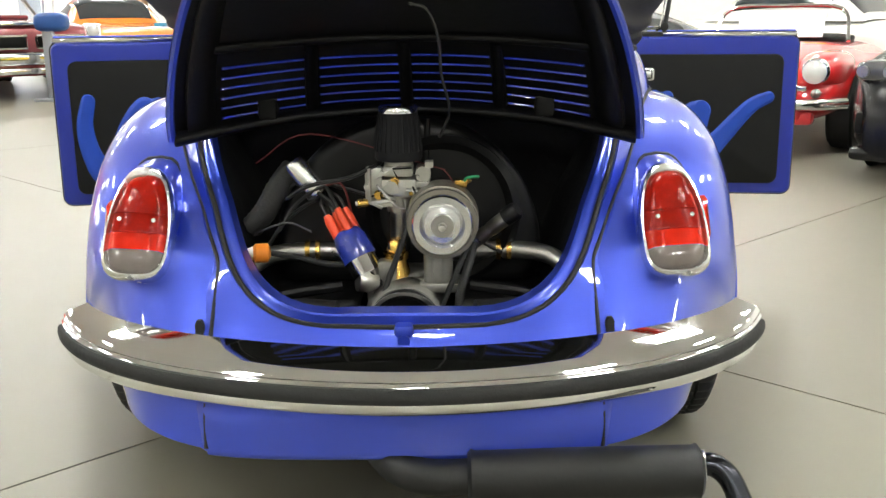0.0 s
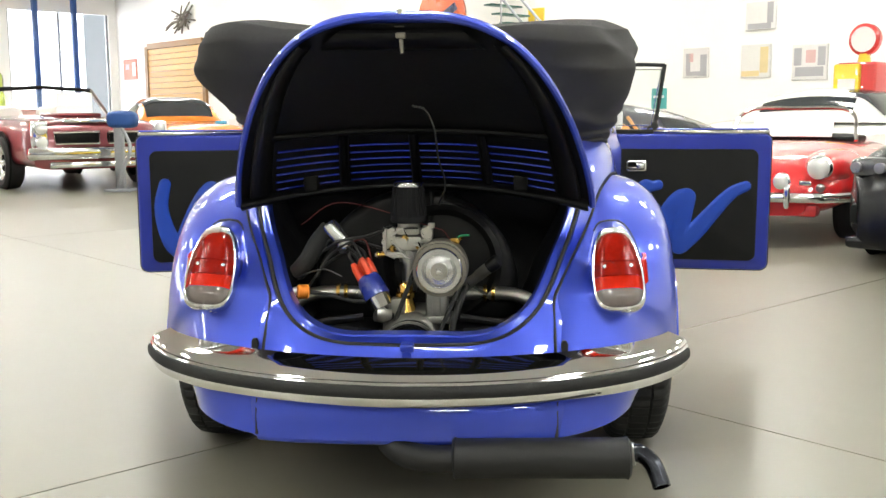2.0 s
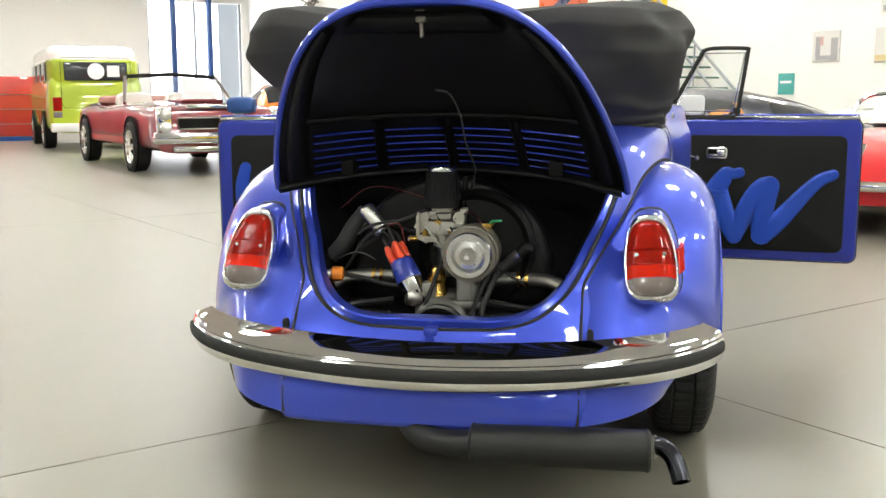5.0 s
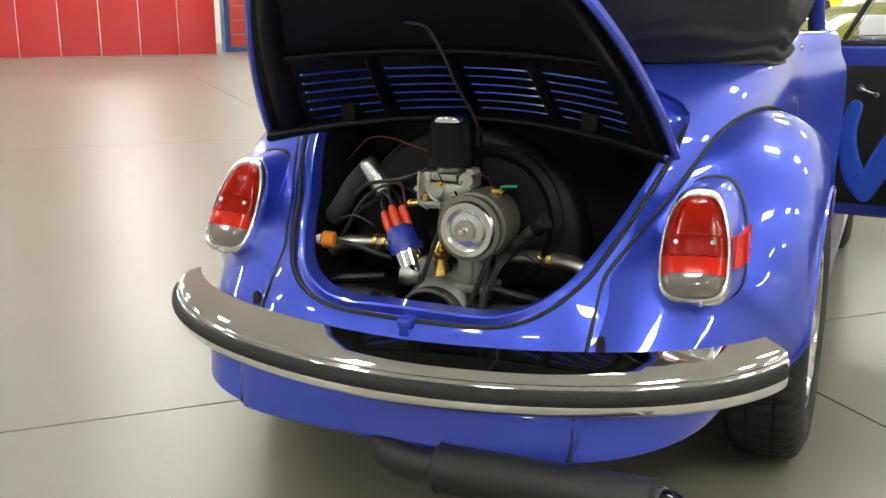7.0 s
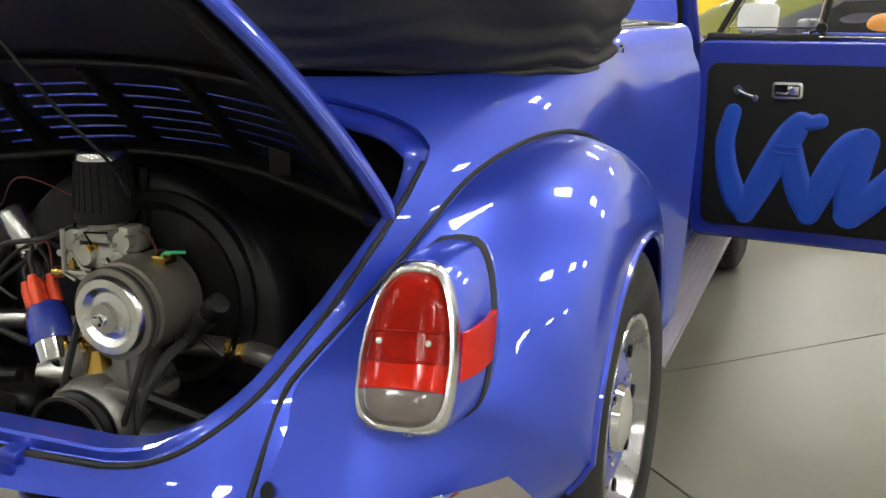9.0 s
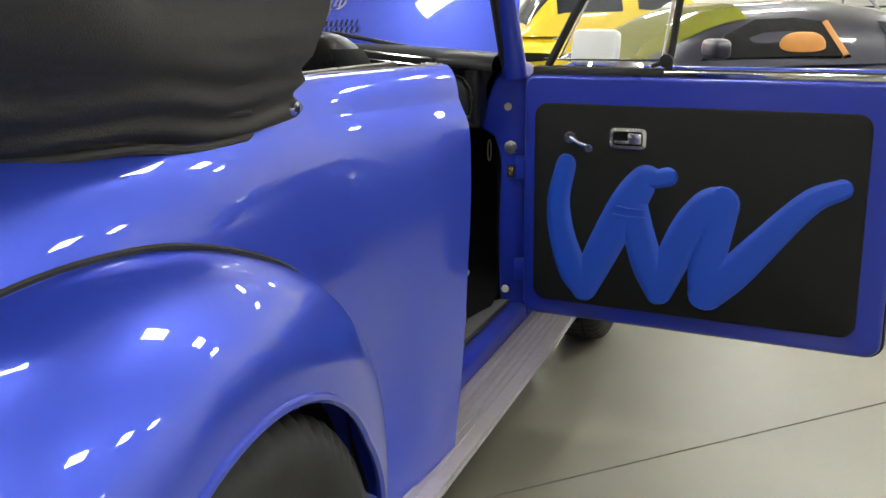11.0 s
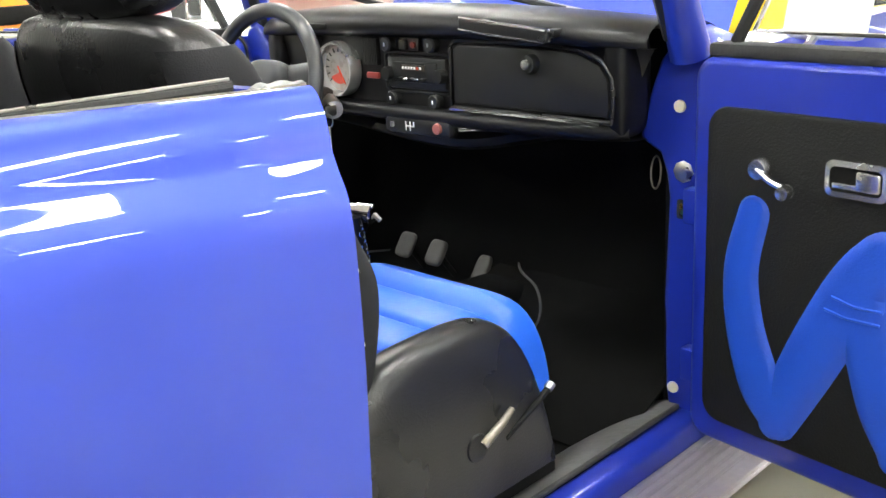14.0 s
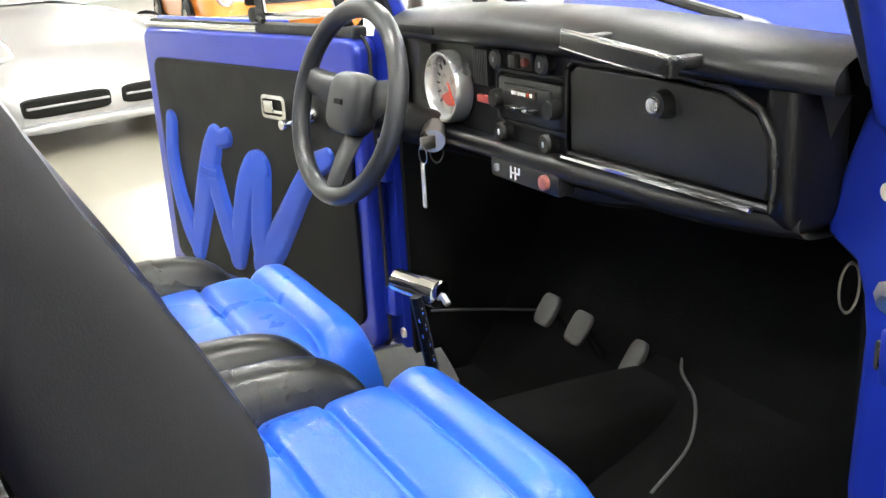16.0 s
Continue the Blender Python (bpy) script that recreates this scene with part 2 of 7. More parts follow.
def smooth_interp(x, xs, ys):
    """A smooth curve through the knots (monotone cubic)."""
    if x <= xs[0]:
        return ys[0]
    if x >= xs[-1]:
        return ys[-1]
    i = max(k for k in range(len(xs) - 1) if xs[k] <= x)
    def slope(k):
        if k == 0 or k == len(xs) - 1:
            a, b = (0, 1) if k == 0 else (k - 1, k)
            return (ys[b] - ys[a]) / (xs[b] - xs[a])
        d0, d1 = (ys[k] - ys[k - 1]) / (xs[k] - xs[k - 1]), (ys[k + 1] - ys[k]) / (xs[k + 1] - xs[k])
        return 0 if d0 * d1 <= 0 else 2 * d0 * d1 / (d0 + d1)
    h = xs[i + 1] - xs[i]
    t = (x - xs[i]) / h
    m0, m1 = slope(i) * h, slope(i + 1) * h
    return (2 * t ** 3 - 3 * t ** 2 + 1) * ys[i] + (t ** 3 - 2 * t ** 2 + t) * m0 + (3 * t * t - 2 * t ** 3) * ys[i + 1] + (t ** 3 - t * t) * m1


def superbox(cx, cy, cz, a, b, c, e=0.35, n=28, fn=None, rot=None):
    """A rounded, cushion-like box."""
    def pw(v, k):
        return math.copysign(abs(v) ** k, v)
    def f(u, v):
        th, ph = 2 * math.pi * u, math.pi * (v - 0.5)
        p = Vector((a * pw(math.cos(ph), e) * pw(math.cos(th), e), b * pw(math.cos(ph), e) * pw(math.sin(th), e), c * pw(math.sin(ph), e)))
        if fn:
            p = fn(p)
        if rot:
            p = rot @ p
        return p + Vector((cx, cy, cz))
    return sheet(f, n * 2, n, close_u=True)


# ---- the hall ----
TURN = radians(-45)
E1, E2 = Vector((math.cos(TURN), math.sin(TURN), 0)), Vector((-math.sin(TURN), math.cos(TURN), 0))
HALL = Matrix(((E1.x, E2.x, 0, 0), (E1.y, E2.y, 0, 0), (0, 0, 1, 0), (0, 0, 0, 1)))
A0, A1, B0, B1, HIGH = -35.0, 16.0, -15.0, 15.0, 6.2


def floor_material():
    """Polished concrete with clouding, fine specks and scuffs."""
    m = shader("polished_concrete", (0.195, 0.183, 0.144), 0.34, 0, 0.12, 0.7, rough_vary=0.0, spec=0.75)
    return m


FLOOR = floor_material()
JOINT = shader("joint_filler", (0.10, 0.09, 0.075), 0.8, 0, 0.2, 6.0)




def hall_box(name, a0, a1, b0, b1, z0, z1, mat, parent=None, bevel=0.0, label=""):
    return link_mesh(name, moved(box(a0, a1, b0, b1, z0, z1, bevel), HALL), mat, parent, label, smooth=False)


hall_floor = tagged(hall_box("floor", A0, A1, B0, B1, -0.25, -0.012, JOINT), "polished beige concrete hall floor with sawn joints", "floor", kind="structure")
tagged(hall_box("wall_north", A0 - 0.3, A1 + 0.3, B1, B1 + 0.3, -0.2, HIGH, WALLPAINT), "white painted hall wall hung with posters", "wall", kind="structure")
tagged(hall_box("wall_south", A0 - 0.3, A1 + 0.3, B0 - 0.3, B0, -0.2, HIGH, BACKWALL), "plain grey painted hall wall", "wall", kind="structure")
tagged(hall_box("wall_east", A1, A1 + 0.3, B0, B1, -0.2, HIGH, BACKWALL), "plain grey painted hall wall", "wall", kind="structure")
tagged(hall_box("ceiling", A0 - 0.3, A1 + 0.3, B0 - 0.3, B1 + 0.3, HIGH, HIGH + 0.2, CEILPAINT), "white painted hall ceiling", "ceiling", kind="structure")

# west wall with tall glazed bays between blue posts
BAYS = [(-12.8, -8.2), (-7.2, -4.2), (11.0, 14.7)]
wall_w = tagged(new("wall_west"), "white hall wall with tall bright window bays", "wall", kind="structure")
edges = [B0] + [v for b in BAYS for v in b] + [B1]
for lo, hi in zip(edges[0::2], edges[1::2]):
    hall_box("wall_panel", A0 - 0.3, A0, lo, hi, -0.2, HIGH, WALLPAINT, wall_w)
for n, (lo, hi) in enumerate(BAYS):
    hall_box("wall_panel", A0 - 0.3, A0, lo, hi, 4.8, HIGH, WALLPAINT, wall_w)
    hall_box("wall_panel", A0 - 0.3, A0, lo, hi, -0.2, 0.25, WALLPAINT, wall_w)
    win = tagged(new("window_%d" % (n + 1)), "tall bright glazed bay in the hall wall", "window", kind="structure")
    for k in range(3):
        b = lo + 0.03 + k * (hi - lo - 0.06) / 2
        hall_box("window_frame", A0 - 0.2, A0 - 0.1, b - 0.04, b + 0.04, 0.25, 4.8, GREY, win)
    pane = hall_box("pane", A0 - 0.16, A0 - 0.14, lo, hi, 0.25, 4.8, GLASS, win)
    pane.visible_shadow = False
sky = link_mesh("backdrop", moved(box(A0 - 3.2, A0 - 3.1, B0, B1, -0.5, 6.0), HALL), SKYGLOW, smooth=False)
tagged(sky, "bright overcast daylight beyond the windows", "sky", kind="structure")

for b in (11.75, 13.15):
    post = thing("steel_post", "tall blue painted steel post beside the window wall", "post", "blue posts")
    part("column", moved(box(A0 + 0.5, A0 + 0.68, b - 0.09, b + 0.09, 0.02, HIGH, 0.01), HALL), BLUESTEEL, post)
    part("base_plate", moved(box(A0 + 0.42, A0 + 0.76, b - 0.17, b + 0.17, 0, 0.02), HALL), GREY, post)

# ceiling lamps: rows of rectangular high-bay fittings
def ceiling_lamp():
    lamp = thing("ceiling_lamp", "white rectangular high-bay ceiling lamp, lit", "lamp", "high-bay lamps")
    part("housing", box(-0.32, 0.32, -0.66, 0.66, 0.0, 0.09, 0.01), WHITE, lamp, smooth=False)
    part("diffuser", box(-0.26, 0.26, -0.60, 0.60, -0.02, -0.002), LAMPGLOW, lamp, "glowing diffuser", smooth=False)
    for y in (-0.5, 0.5):
        part("hanger", tube([(0, y, 0.09), (0, y, 0.6)], 0.006, 5), GREY, lamp)
    return lamp


first = ceiling_lamp()
spots = [(a, b) for a in (-30, -24, -18, -12, -6.2, -0.7, 4.4, 10.0) for b in (-10.0, -4.6, 0.7, 5.0, 9.0, 13.0)]
LAMP_Z = HIGH - 0.6
first.matrix_basis = HALL @ Matrix.Translation((*spots[0], LAMP_Z))
for a, b in spots[1:]:
    copy_thing(first, HALL @ Matrix.Translation((a, b, LAMP_Z)))

# ---- the blue convertible ----
AXLE, WHEEL_R = 0.95, 0.335
car = thing("convertible_car", "blue vintage rounded convertible with engine lid, hood and doors open", "car")

ZK = [0.25, 0.32, 0.40, 0.457, 0.55, 0.65, 0.75, 0.82, 0.88, 0.92, 0.955]
YR = [0.128, 0.135, 0.190, 0.225, 0.255, 0.295, 0.345, 0.40, 0.48, 0.56, 0.68]
WK = [0.66, 0.645, 0.612, 0.61, 0.62, 0.63, 0.635, 0.63, 0.622, 0.612, 0.595]
YSIDE = 1.35


def bow(z):
    """How square the tail is in plan at a height."""
    return interp(z, [0.44, 0.55, 0.65], [4.2, 2.9, 2.5])


def rear_width(z):
    return smooth_interp(z, ZK, WK)


def body_point(z, th):
    """The rear body: th from 0 at the middle of the tail to 1 at the side."""
    yr, w = smooth_interp(z, ZK, YR), rear_width(z)
    a = th * math.pi / 2
    n = 2 / bow(z)
    x = w * math.sin(a) ** n
    y = YSIDE - (YSIDE - yr) * max(0.0, math.cos(a)) ** n
    return Vector((x, y, z))


def theta_for(x, z):
    return math.asin(min(1, (x / rear_width(z)) ** (bow(z) / 2))) * 2 / math.pi


# half width of the engine opening by height
OZ = [0.457, 0.460, 0.472, 0.50, 0.55, 0.60, 0.65, 0.70, 0.75, 0.80, 0.85, 0.88, 0.90, 0.92, 0.938, 0.945]
OX = [0.0, 0.15, 0.225, 0.288, 0.345, 0.375, 0.40, 0.424, 0.445, 0.461, 0.468, 0.448, 0.414, 0.35, 0.222, 0.0]


def side_x(y, z):
    """Half width of the straight body side ahead of the tail."""
    w0 = rear_width(min(z, 0.955))
    t = min(1, max(0, (y - YSIDE) / (B_EDGE - YSIDE)))
    wide = smooth_interp(z, [0.25, 0.5, 0.65, 0.75, 0.82, 0.87, 0.90, 0.918, 0.936, 0.955], [0.68, 0.703, 0.711, 0.7160, 0.7172, 0.7168, 0.7145, 0.7105, 0.7020, 0.6945])
    return w0 + (wide - w0) * t * t * (2.2 - 1.2 * t)


B_EDGE = 1.755


def body_shell(sx):
    rows = []
    def row(z, th0):
        r = [body_point(z, th0 + (1 - th0) * (i / 26)) for i in range(27)]
        for k in range(1, 9):
            y = YSIDE + (B_EDGE - YSIDE) * k / 8
            r.append(Vector((side_x(y, z), y, z)))
        tuck = interp(z, [0.25, 0.33, 0.42, 0.50], [0.30, 0.45, 0.85, 1.0])
        for q in r:
            if q.x > 0.37 and q.y < YSIDE:
                q.x = 0.37 + (q.x - 0.37) * tuck
        return [Vector((sx * p.x, p.y, p.z)) for p in r]
    for z in (0.246, 0.262, 0.285, 0.32, 0.36, 0.40, 0.43, 0.448, 0.457):
        rows.append(row(z, 0))
    low = len(rows)
    for i in range(1, 40):
        k = i / 40
        z = 0.457 + (0.945 - 0.457) * (0.5 - 0.5 * math.cos(math.pi * k))
        rows.append(row(z, theta_for(smooth_interp(z, OZ, OX), z)))
    for z in (0.945, 0.949, 0.955):
        rows.append(row(z, 0))
    bm = bmesh.new()
    vs = [[bm.verts.new(p) for p in r] for r in rows]
    for a, b in zip(vs, vs[1:]):
        for k in range(len(a) - 1):
            bm.faces.new((a[k], a[k + 1], b[k + 1], b[k]))
    return bm


def shoulder(sx, y, v):
    """The rounded shoulder along the top of the quarter panel, v from 0 to 1 up and inwards."""
    u = (y - 1.18) / (B_EDGE - 1.18)
    a0 = radians(30 - 20 * max(0, u))
    a = a0 + (radians(90) - a0) * v
    return Vector((sx * (side_x(y, 0.955) - (0.068 - 0.046 * u) * (1 - math.cos(a) / math.cos(a0))), y, 0.955 + 0.055 * (math.sin(a) - math.sin(a0)) / (1 - math.sin(a0))))


def shoulder_strip(sx):
    bm = bmesh.new()
    vs = [[bm.verts.new(shoulder(sx, YSIDE + (B_EDGE - YSIDE) * k / 8, j / 8)) for k in range(-3, 9)] for j in range(9)]
    for a, b in zip(vs, vs[1:]):
        for k in range(len(a) - 1):
            bm.faces.new((a[k], a[k + 1], b[k + 1], b[k]))
    return bm


shell = merge(body_shell(1), body_shell(-1), shoulder_strip(1), shoulder_strip(-1))
bmesh.ops.remove_doubles(shell, verts=shell.verts, dist=2e-4)
part("body_shell", thick(shell, -0.006), PAINT, car, "glossy pearl blue body panels")

# belt trim along the top of the quarter panels
for sx in (1, -1):
    def belt(u):
        return shoulder(sx, 1.18 + (B_EDGE - 1.18) * u, 1.0)
    part("quarter_top_trim", tube([belt(i / 10) + Vector((-sx * 0.004, 0, 0.003)) for i in range(11)], 0.0045, 6), CHROME, car, "chrome belt moulding")
    part("quarter_ledge", sheet(lambda u, v: (belt(u).x * (1 - v) + sx * 0.53 * v, belt(u).y, 1.010 - 0.004 * v), 10, 3), shader("pale_belt_trim", (0.45, 0.45, 0.46), 0.45, 0.2, 0.15, 20.0) if sx > 0 else bpy.data.materials["pale_belt_trim"], car, "pale grey belt trim")
    part("worn_seal_end", superbox(sx * 0.650, B_EDGE - 0.022, 1.014, 0.012, 0.034, 0.004, 0.8, 12, lambda p: p + Vector((0.004 * noise.noise(p * 70), 0, 0.006 * noise.noise(p * 110)))), shader("frayed_seal", (0.20, 0.20, 0.20), 0.7) if sx > 0 else bpy.data.materials["frayed_seal"], car, "frayed grey seal end")
    for z in (0.841, 0.765):
        part("striker_bolt", lathe([(0, 0.006), (0.004, 0.005), (0.0055, 0.0), (0.0055, -0.004)], 12, "Y", (sx * 0.710, B_EDGE + 0.002, z)), STEEL, car)
    strip = part("belt_weatherstrip", tube([(sx * 0.548, 1.40, 1.012), (sx * 0.566, 1.56, 1.013), (sx * 0.590, B_EDGE - 0.03, 1.014)], 0.0065, 8), RUBBER, car, "black belt weatherstrip")
    part("strip_lip", tube([(sx * 0.549, 1.40, 1.019), (sx * 0.567, 1.56, 1.020), (sx * 0.591, B_EDGE - 0.032, 1.021)], 0.0018, 6), STEEL, strip, "bright strip lip")
    # closing post behind the door opening, its shade put in by deeper blue
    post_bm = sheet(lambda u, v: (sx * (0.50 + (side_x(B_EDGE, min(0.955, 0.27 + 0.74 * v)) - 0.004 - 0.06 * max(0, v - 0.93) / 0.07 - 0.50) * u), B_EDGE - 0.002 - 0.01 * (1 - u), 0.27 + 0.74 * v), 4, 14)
    part("lock_post", thick(post_bm, 0.02), PAINT_SHADED, car)

# engine opening: painted inner flange, rubber seal
def opening_point(z, sx, inset=0.0, push=0.0):
    x = max(0.0, smooth_interp(z, OZ, OX) - inset)
    p = body_point(z, theta_for(x, z))
    return Vector((sx * p.x, p.y + push, p.z))


half_r = [opening_point(0.457 + (0.945 - 0.457) * (0.5 - 0.5 * math.cos(math.pi * i / 36)), 1) for i in range(37)]
ring = half_r + [Vector((-p.x, p.y, p.z)) for p in reversed(half_r[1:-1])]
centre = Vector((0, 0.40, 0.68))
flange = bmesh.new()


def toward(p, inset):
    """Moves a point of the opening's edge inwards; the gutter widens at the upper corners."""
    wide = 1 + 0.9 * min(1, max(0, (p.z - 0.80) / 0.08)) * min(1, max(0, (abs(p.x) - 0.25) / 0.12)) * (1 if inset > 0.01 else 0)
    return p + Vector((centre.x - p.x, 0, centre.z - p.z)).normalized() * inset * wide


layers = []
for depth, inset in ((0.0, 0.0), (0.006, 0.004), (0.010, 0.009), (0.009, 0.018), (0.007, 0.026), (0.010, 0.031), (0.05, 0.033)):
    layers.append([flange.verts.new(toward(p, inset) + Vector((0, depth, 0))) for p in ring])
for a, b in zip(layers, layers[1:]):
    for k in range(len(a)):
        q = (k + 1) % len(a)
        flange.faces.new((a[k], a[q], b[q], b[k]))
part("engine_opening_flange", flange, PAINT, car)
seal_side = [p for p in half_r if p.z < 0.85]
seal_line = [Vector((-p.x, p.y, p.z)) for p in reversed(seal_side[1:])] + seal_side
part("engine_lid_seal", tube([toward(p, 0.004) + Vector((0, 0.002, 0)) for p in seal_line], 0.0058, 8), RUBBER, car, "black rubber seal round the engine opening")
liner = bmesh.new()
lay = [[liner.verts.new(Vector((p.x, max(p.y + 0.05 + gap, y), p.z - drop * max(0.0, 0.60 - p.z))) + toward(p, 0.0325) - p) for p in ring] for y, gap, drop in ((0.0, 0.0, 0.0), (0.0, 0.008, 0.85), (0.60, 0.0, 0.85), (0.84, 0.0, 0.85))]
for a, b in zip(lay, lay[1:]):
    for k in range(len(a)):
        q = (k + 1) % len(a)
        liner.faces.new((a[k], a[q], b[q], b[k]))
liner.faces.new(lay[-1])
part("engine_bay_liner", liner, BAY, car, "black engine bay lining")
part("lid_striker", merge(box(-0.018, 0.018, 0.205, 0.25, 0.448, 0.47, 0.006), lathe([(0, 0), (0.012, 0), (0.012, 0.012), (0, 0.012)], 12, "Y", (0, 0.205, 0.44))), PAINT, car)

# fenders
def superq(B, C, L, u, e=0.85):
    a = u * math.pi / 2
    return B + (C - B) * math.sin(a) ** e + (L - C) * (1 - math.cos(a)) ** (1.0)


# seam of the rear fender on the body: (along the body th or y, z)
SEAM = [(0.368, 0.248), (0.37, 0.36), (0.37, 0.46), (0.37, 0.55), (0.387, 0.588), (0.425, 0.65), (0.457, 0.70), (0.485, 0.75), (0.511, 0.80), (0.533, 0.828)]


def seam_curve(sx):
    pts = []
    for x, z in SEAM:
        p = body_point(z, theta_for(x, z))
        pts.append(Vector((x, p.y, z)))
    for y, z in ((0.83, 0.848), (0.92, 0.853), (1.01, 0.844), (1.12, 0.812), (1.22, 0.768), (1.30, 0.71), (1.36, 0.64), (1.40, 0.55), (1.425, 0.44), (1.43, 0.33)):
        pts.append(Vector((body_side(y, z), y, z)))
    return [Vector((sx * p.x, p.y, p.z)) for p in catmull(pts, 4)]


def body_side(y, z):
    """Half width of the body at y, z, on the tail's curve or the straight side."""
    if y >= YSIDE:
        return side_x(y, z)
    yr, w = smooth_interp(z, ZK, YR), rear_width(z)
    c = (YSIDE - y) / (YSIDE - yr)
    c = min(1, max(0, c)) ** (bow(z) / 2)
    return w * math.sin(math.acos(c)) ** (2 / bow(z))


LIP_R = 0.345


def rear_fender(sx):
    seam = seam_curve(1)
    n = len(seam)
    def pt(u, v):
        i = u * (n - 1)
        k = min(n - 2, int(i))
        B = seam[k].lerp(seam[k + 1], i - k)
        ang = smooth_interp(u, [0, 0.16, 0.30, 0.45, 0.62, 0.80, 1.0], [-25, -6, 22, 58, 98, 146, 190])
        a = radians(ang)
        ly, lz = AXLE + 0.01 - LIP_R * math.cos(a), 0.325 + LIP_R * math.sin(a)
        if u > 0.8:
            ly += 0.06 * (u - 0.8) / 0.2
        lx = smooth_interp(u, [0, 0.25, 0.6, 0.8, 1.0], [0.715, 0.745, 0.75, 0.735, 0.70])
        lz = max(0.262 if u < 0.5 else 0.30, lz)
        if u < 0.25:
            ks = [0, 0.08, 0.16, 0.25]
            lx, ly, lz = smooth_interp(u, ks, [0.600, 0.672, 0.720, 0.744]), smooth_interp(u, ks, [0.48, 0.578, 0.622, 0.622]), smooth_interp(u, ks, [0.285, 0.315, 0.352, 0.394])
        L = Vector((lx, ly, lz))
        out = smooth_interp(u, [0, 0.15, 0.3, 0.5, 0.7, 0.85, 1.0], [0.61, 0.69, 0.745, 0.765, 0.76, 0.735, 0.705])
        dy = smooth_interp(u, [0, 0.15, 0.3, 0.45, 0.55, 0.7, 0.85, 1.0], [0.045, 0.035, 0.015, 0.0, -0.02, 0.0, 0.02, 0.0])
        dz = smooth_interp(u, [0, 0.15, 0.3, 0.5, 0.7, 0.85, 1.0], [0.030, 0.010, 0.0, -0.03, -0.025, -0.03, 0.0])
        C = Vector((out, B.y + dy, B.z + dz))
        p = superq(B, C, L, v)
        return (sx * p.x, p.y, p.z)
    bm = sheet(pt, 72, 26)
    return thick(bm, 0.004), pt


for sx in (1, -1):
    fender = part("rear_fender", rear_fender(sx)[0], PAINT, car, "bulging pearl blue rear fender")
    bead = [p + Vector((sx * 0.004, -0.004, 0.003)) for p in seam_curve(sx)]
    part("fender_beading", tube(bead, 0.0045, 6), RUBBER, car)
    pt = rear_fender(sx)
    pt[0].free()
    lip = [Vector(pt[1](i / 60, 1.0)) for i in range(8, 61)]
    part("arch_lip", tube(lip, 0.007, 6), PAINT, car)
    inner = sheet(lambda u, v: (sx * (0.42 + 0.25 * v), AXLE - 0.375 * math.cos(math.pi * u), 0.325 + 0.375 * math.sin(math.pi * u)), 24, 2)
    part("wheel_well", inner, BAY, car)

# valance under the bumper: curls under
part("valance_lip", tube([(x, body_point(0.246, theta_for(abs(x), 0.246)).y + 0.012, 0.243) for x in [(-0.37 + 0.74 * i / 30) for i in range(31)]], 0.012, 8), PAINT, car)
for sx in (1, -1):
    part("valance_seam", tube([(sx * 0.374, body_point(z, theta_for(0.374, z)).y - 0.001, z) for z in (0.25, 0.28, 0.31, 0.34, 0.37, 0.40)], 0.0035, 6), RUBBER, car)
    hook = merge(prism([(-0.008, -0.03), (0.008, -0.03), (0.008, 0.032), (0.004, 0.04), (-0.004, 0.04), (-0.008, 0.032)], 0.010))
    part("bumper_slot", moved(hook, Matrix.Translation((sx * 0.398, body_point(0.43, theta_for(0.398, 0.43)).y - 0.004, 0.43)) @ Matrix.Rotation(radians(8 * sx), 4, "Z")), RUBBER, car, "black rubber bumper bracket slot")

# chrome bumper: one swept section with a rubber strip
def bumper_line(u):
    s = 2 * u - 1
    x = 0.008 + 0.725 * math.sin(s * 1.31) / math.sin(1.31)
    y = 0.066 + 0.316 * abs(s) ** 1.83
    z = 0.03 * abs(s) ** 2
    return Vector((x, y, z)), s


PROFILE = [(0.086, 0.4480), (0.058, 0.4380), (0.030, 0.4275), (0.021, 0.4230), (0.0155, 0.4175), (0.0105, 0.4125), (0.0075, 0.4085), (0.0085, 0.4055), (0.004, 0.4025), (0.001, 0.398), (0.001, 0.384), (0.001, 0.371), (0.001, 0.364), (0.003, 0.352), (0.010, 0.343), (0.024, 0.339), (0.024, 0.346), (0.012, 0.355), (0.012, 0.402), (0.032, 0.418), (0.085, 0.4400)]


def bumper_pt(u, k, prof):
    p, s = bumper_line(u)
    a, b = bumper_line(min(1, u + 0.003))[0], bumper_line(max(0, u - 0.003))[0]
    d = (a - b).normalized()
    inward = Vector((-d.y, d.x, 0))
    fade = 1 - 0.35 * abs(s) ** 3
    q = prof[k % len(prof)]
    top = (q[1] - 0.4175) * (1 - 0.45 * abs(s) ** 2.5) if q[1] > 0.4175 else q[1] - 0.4175
    return p + inward * q[0] * fade + Vector((0, 0, 0.4175 + top))


bump_bm = bmesh.new()
NB = 72
rings = [[bump_bm.verts.new(bumper_pt(i / NB, k, PROFILE)) for k in range(len(PROFILE))] for i in range(NB + 1)]
for a, b in zip(rings, rings[1:]):
    for k in range(len(PROFILE)):
        q = (k + 1) % len(PROFILE)
        bump_bm.faces.new((a[k], a[q], b[q], b[k]))
bump_bm.faces.new(rings[0])
bump_bm.faces.new(rings[-1])
bumper = part("rear_bumper", bump_bm, CHROME, car, "curved chrome rear bumper")
STRIP = [(-0.006, 0.400), (-0.011, 0.395), (-0.013, 0.385), (-0.011, 0.375), (-0.006, 0.370), (0.004, 0.370), (0.004, 0.400)]
strip_bm = bmesh.new()
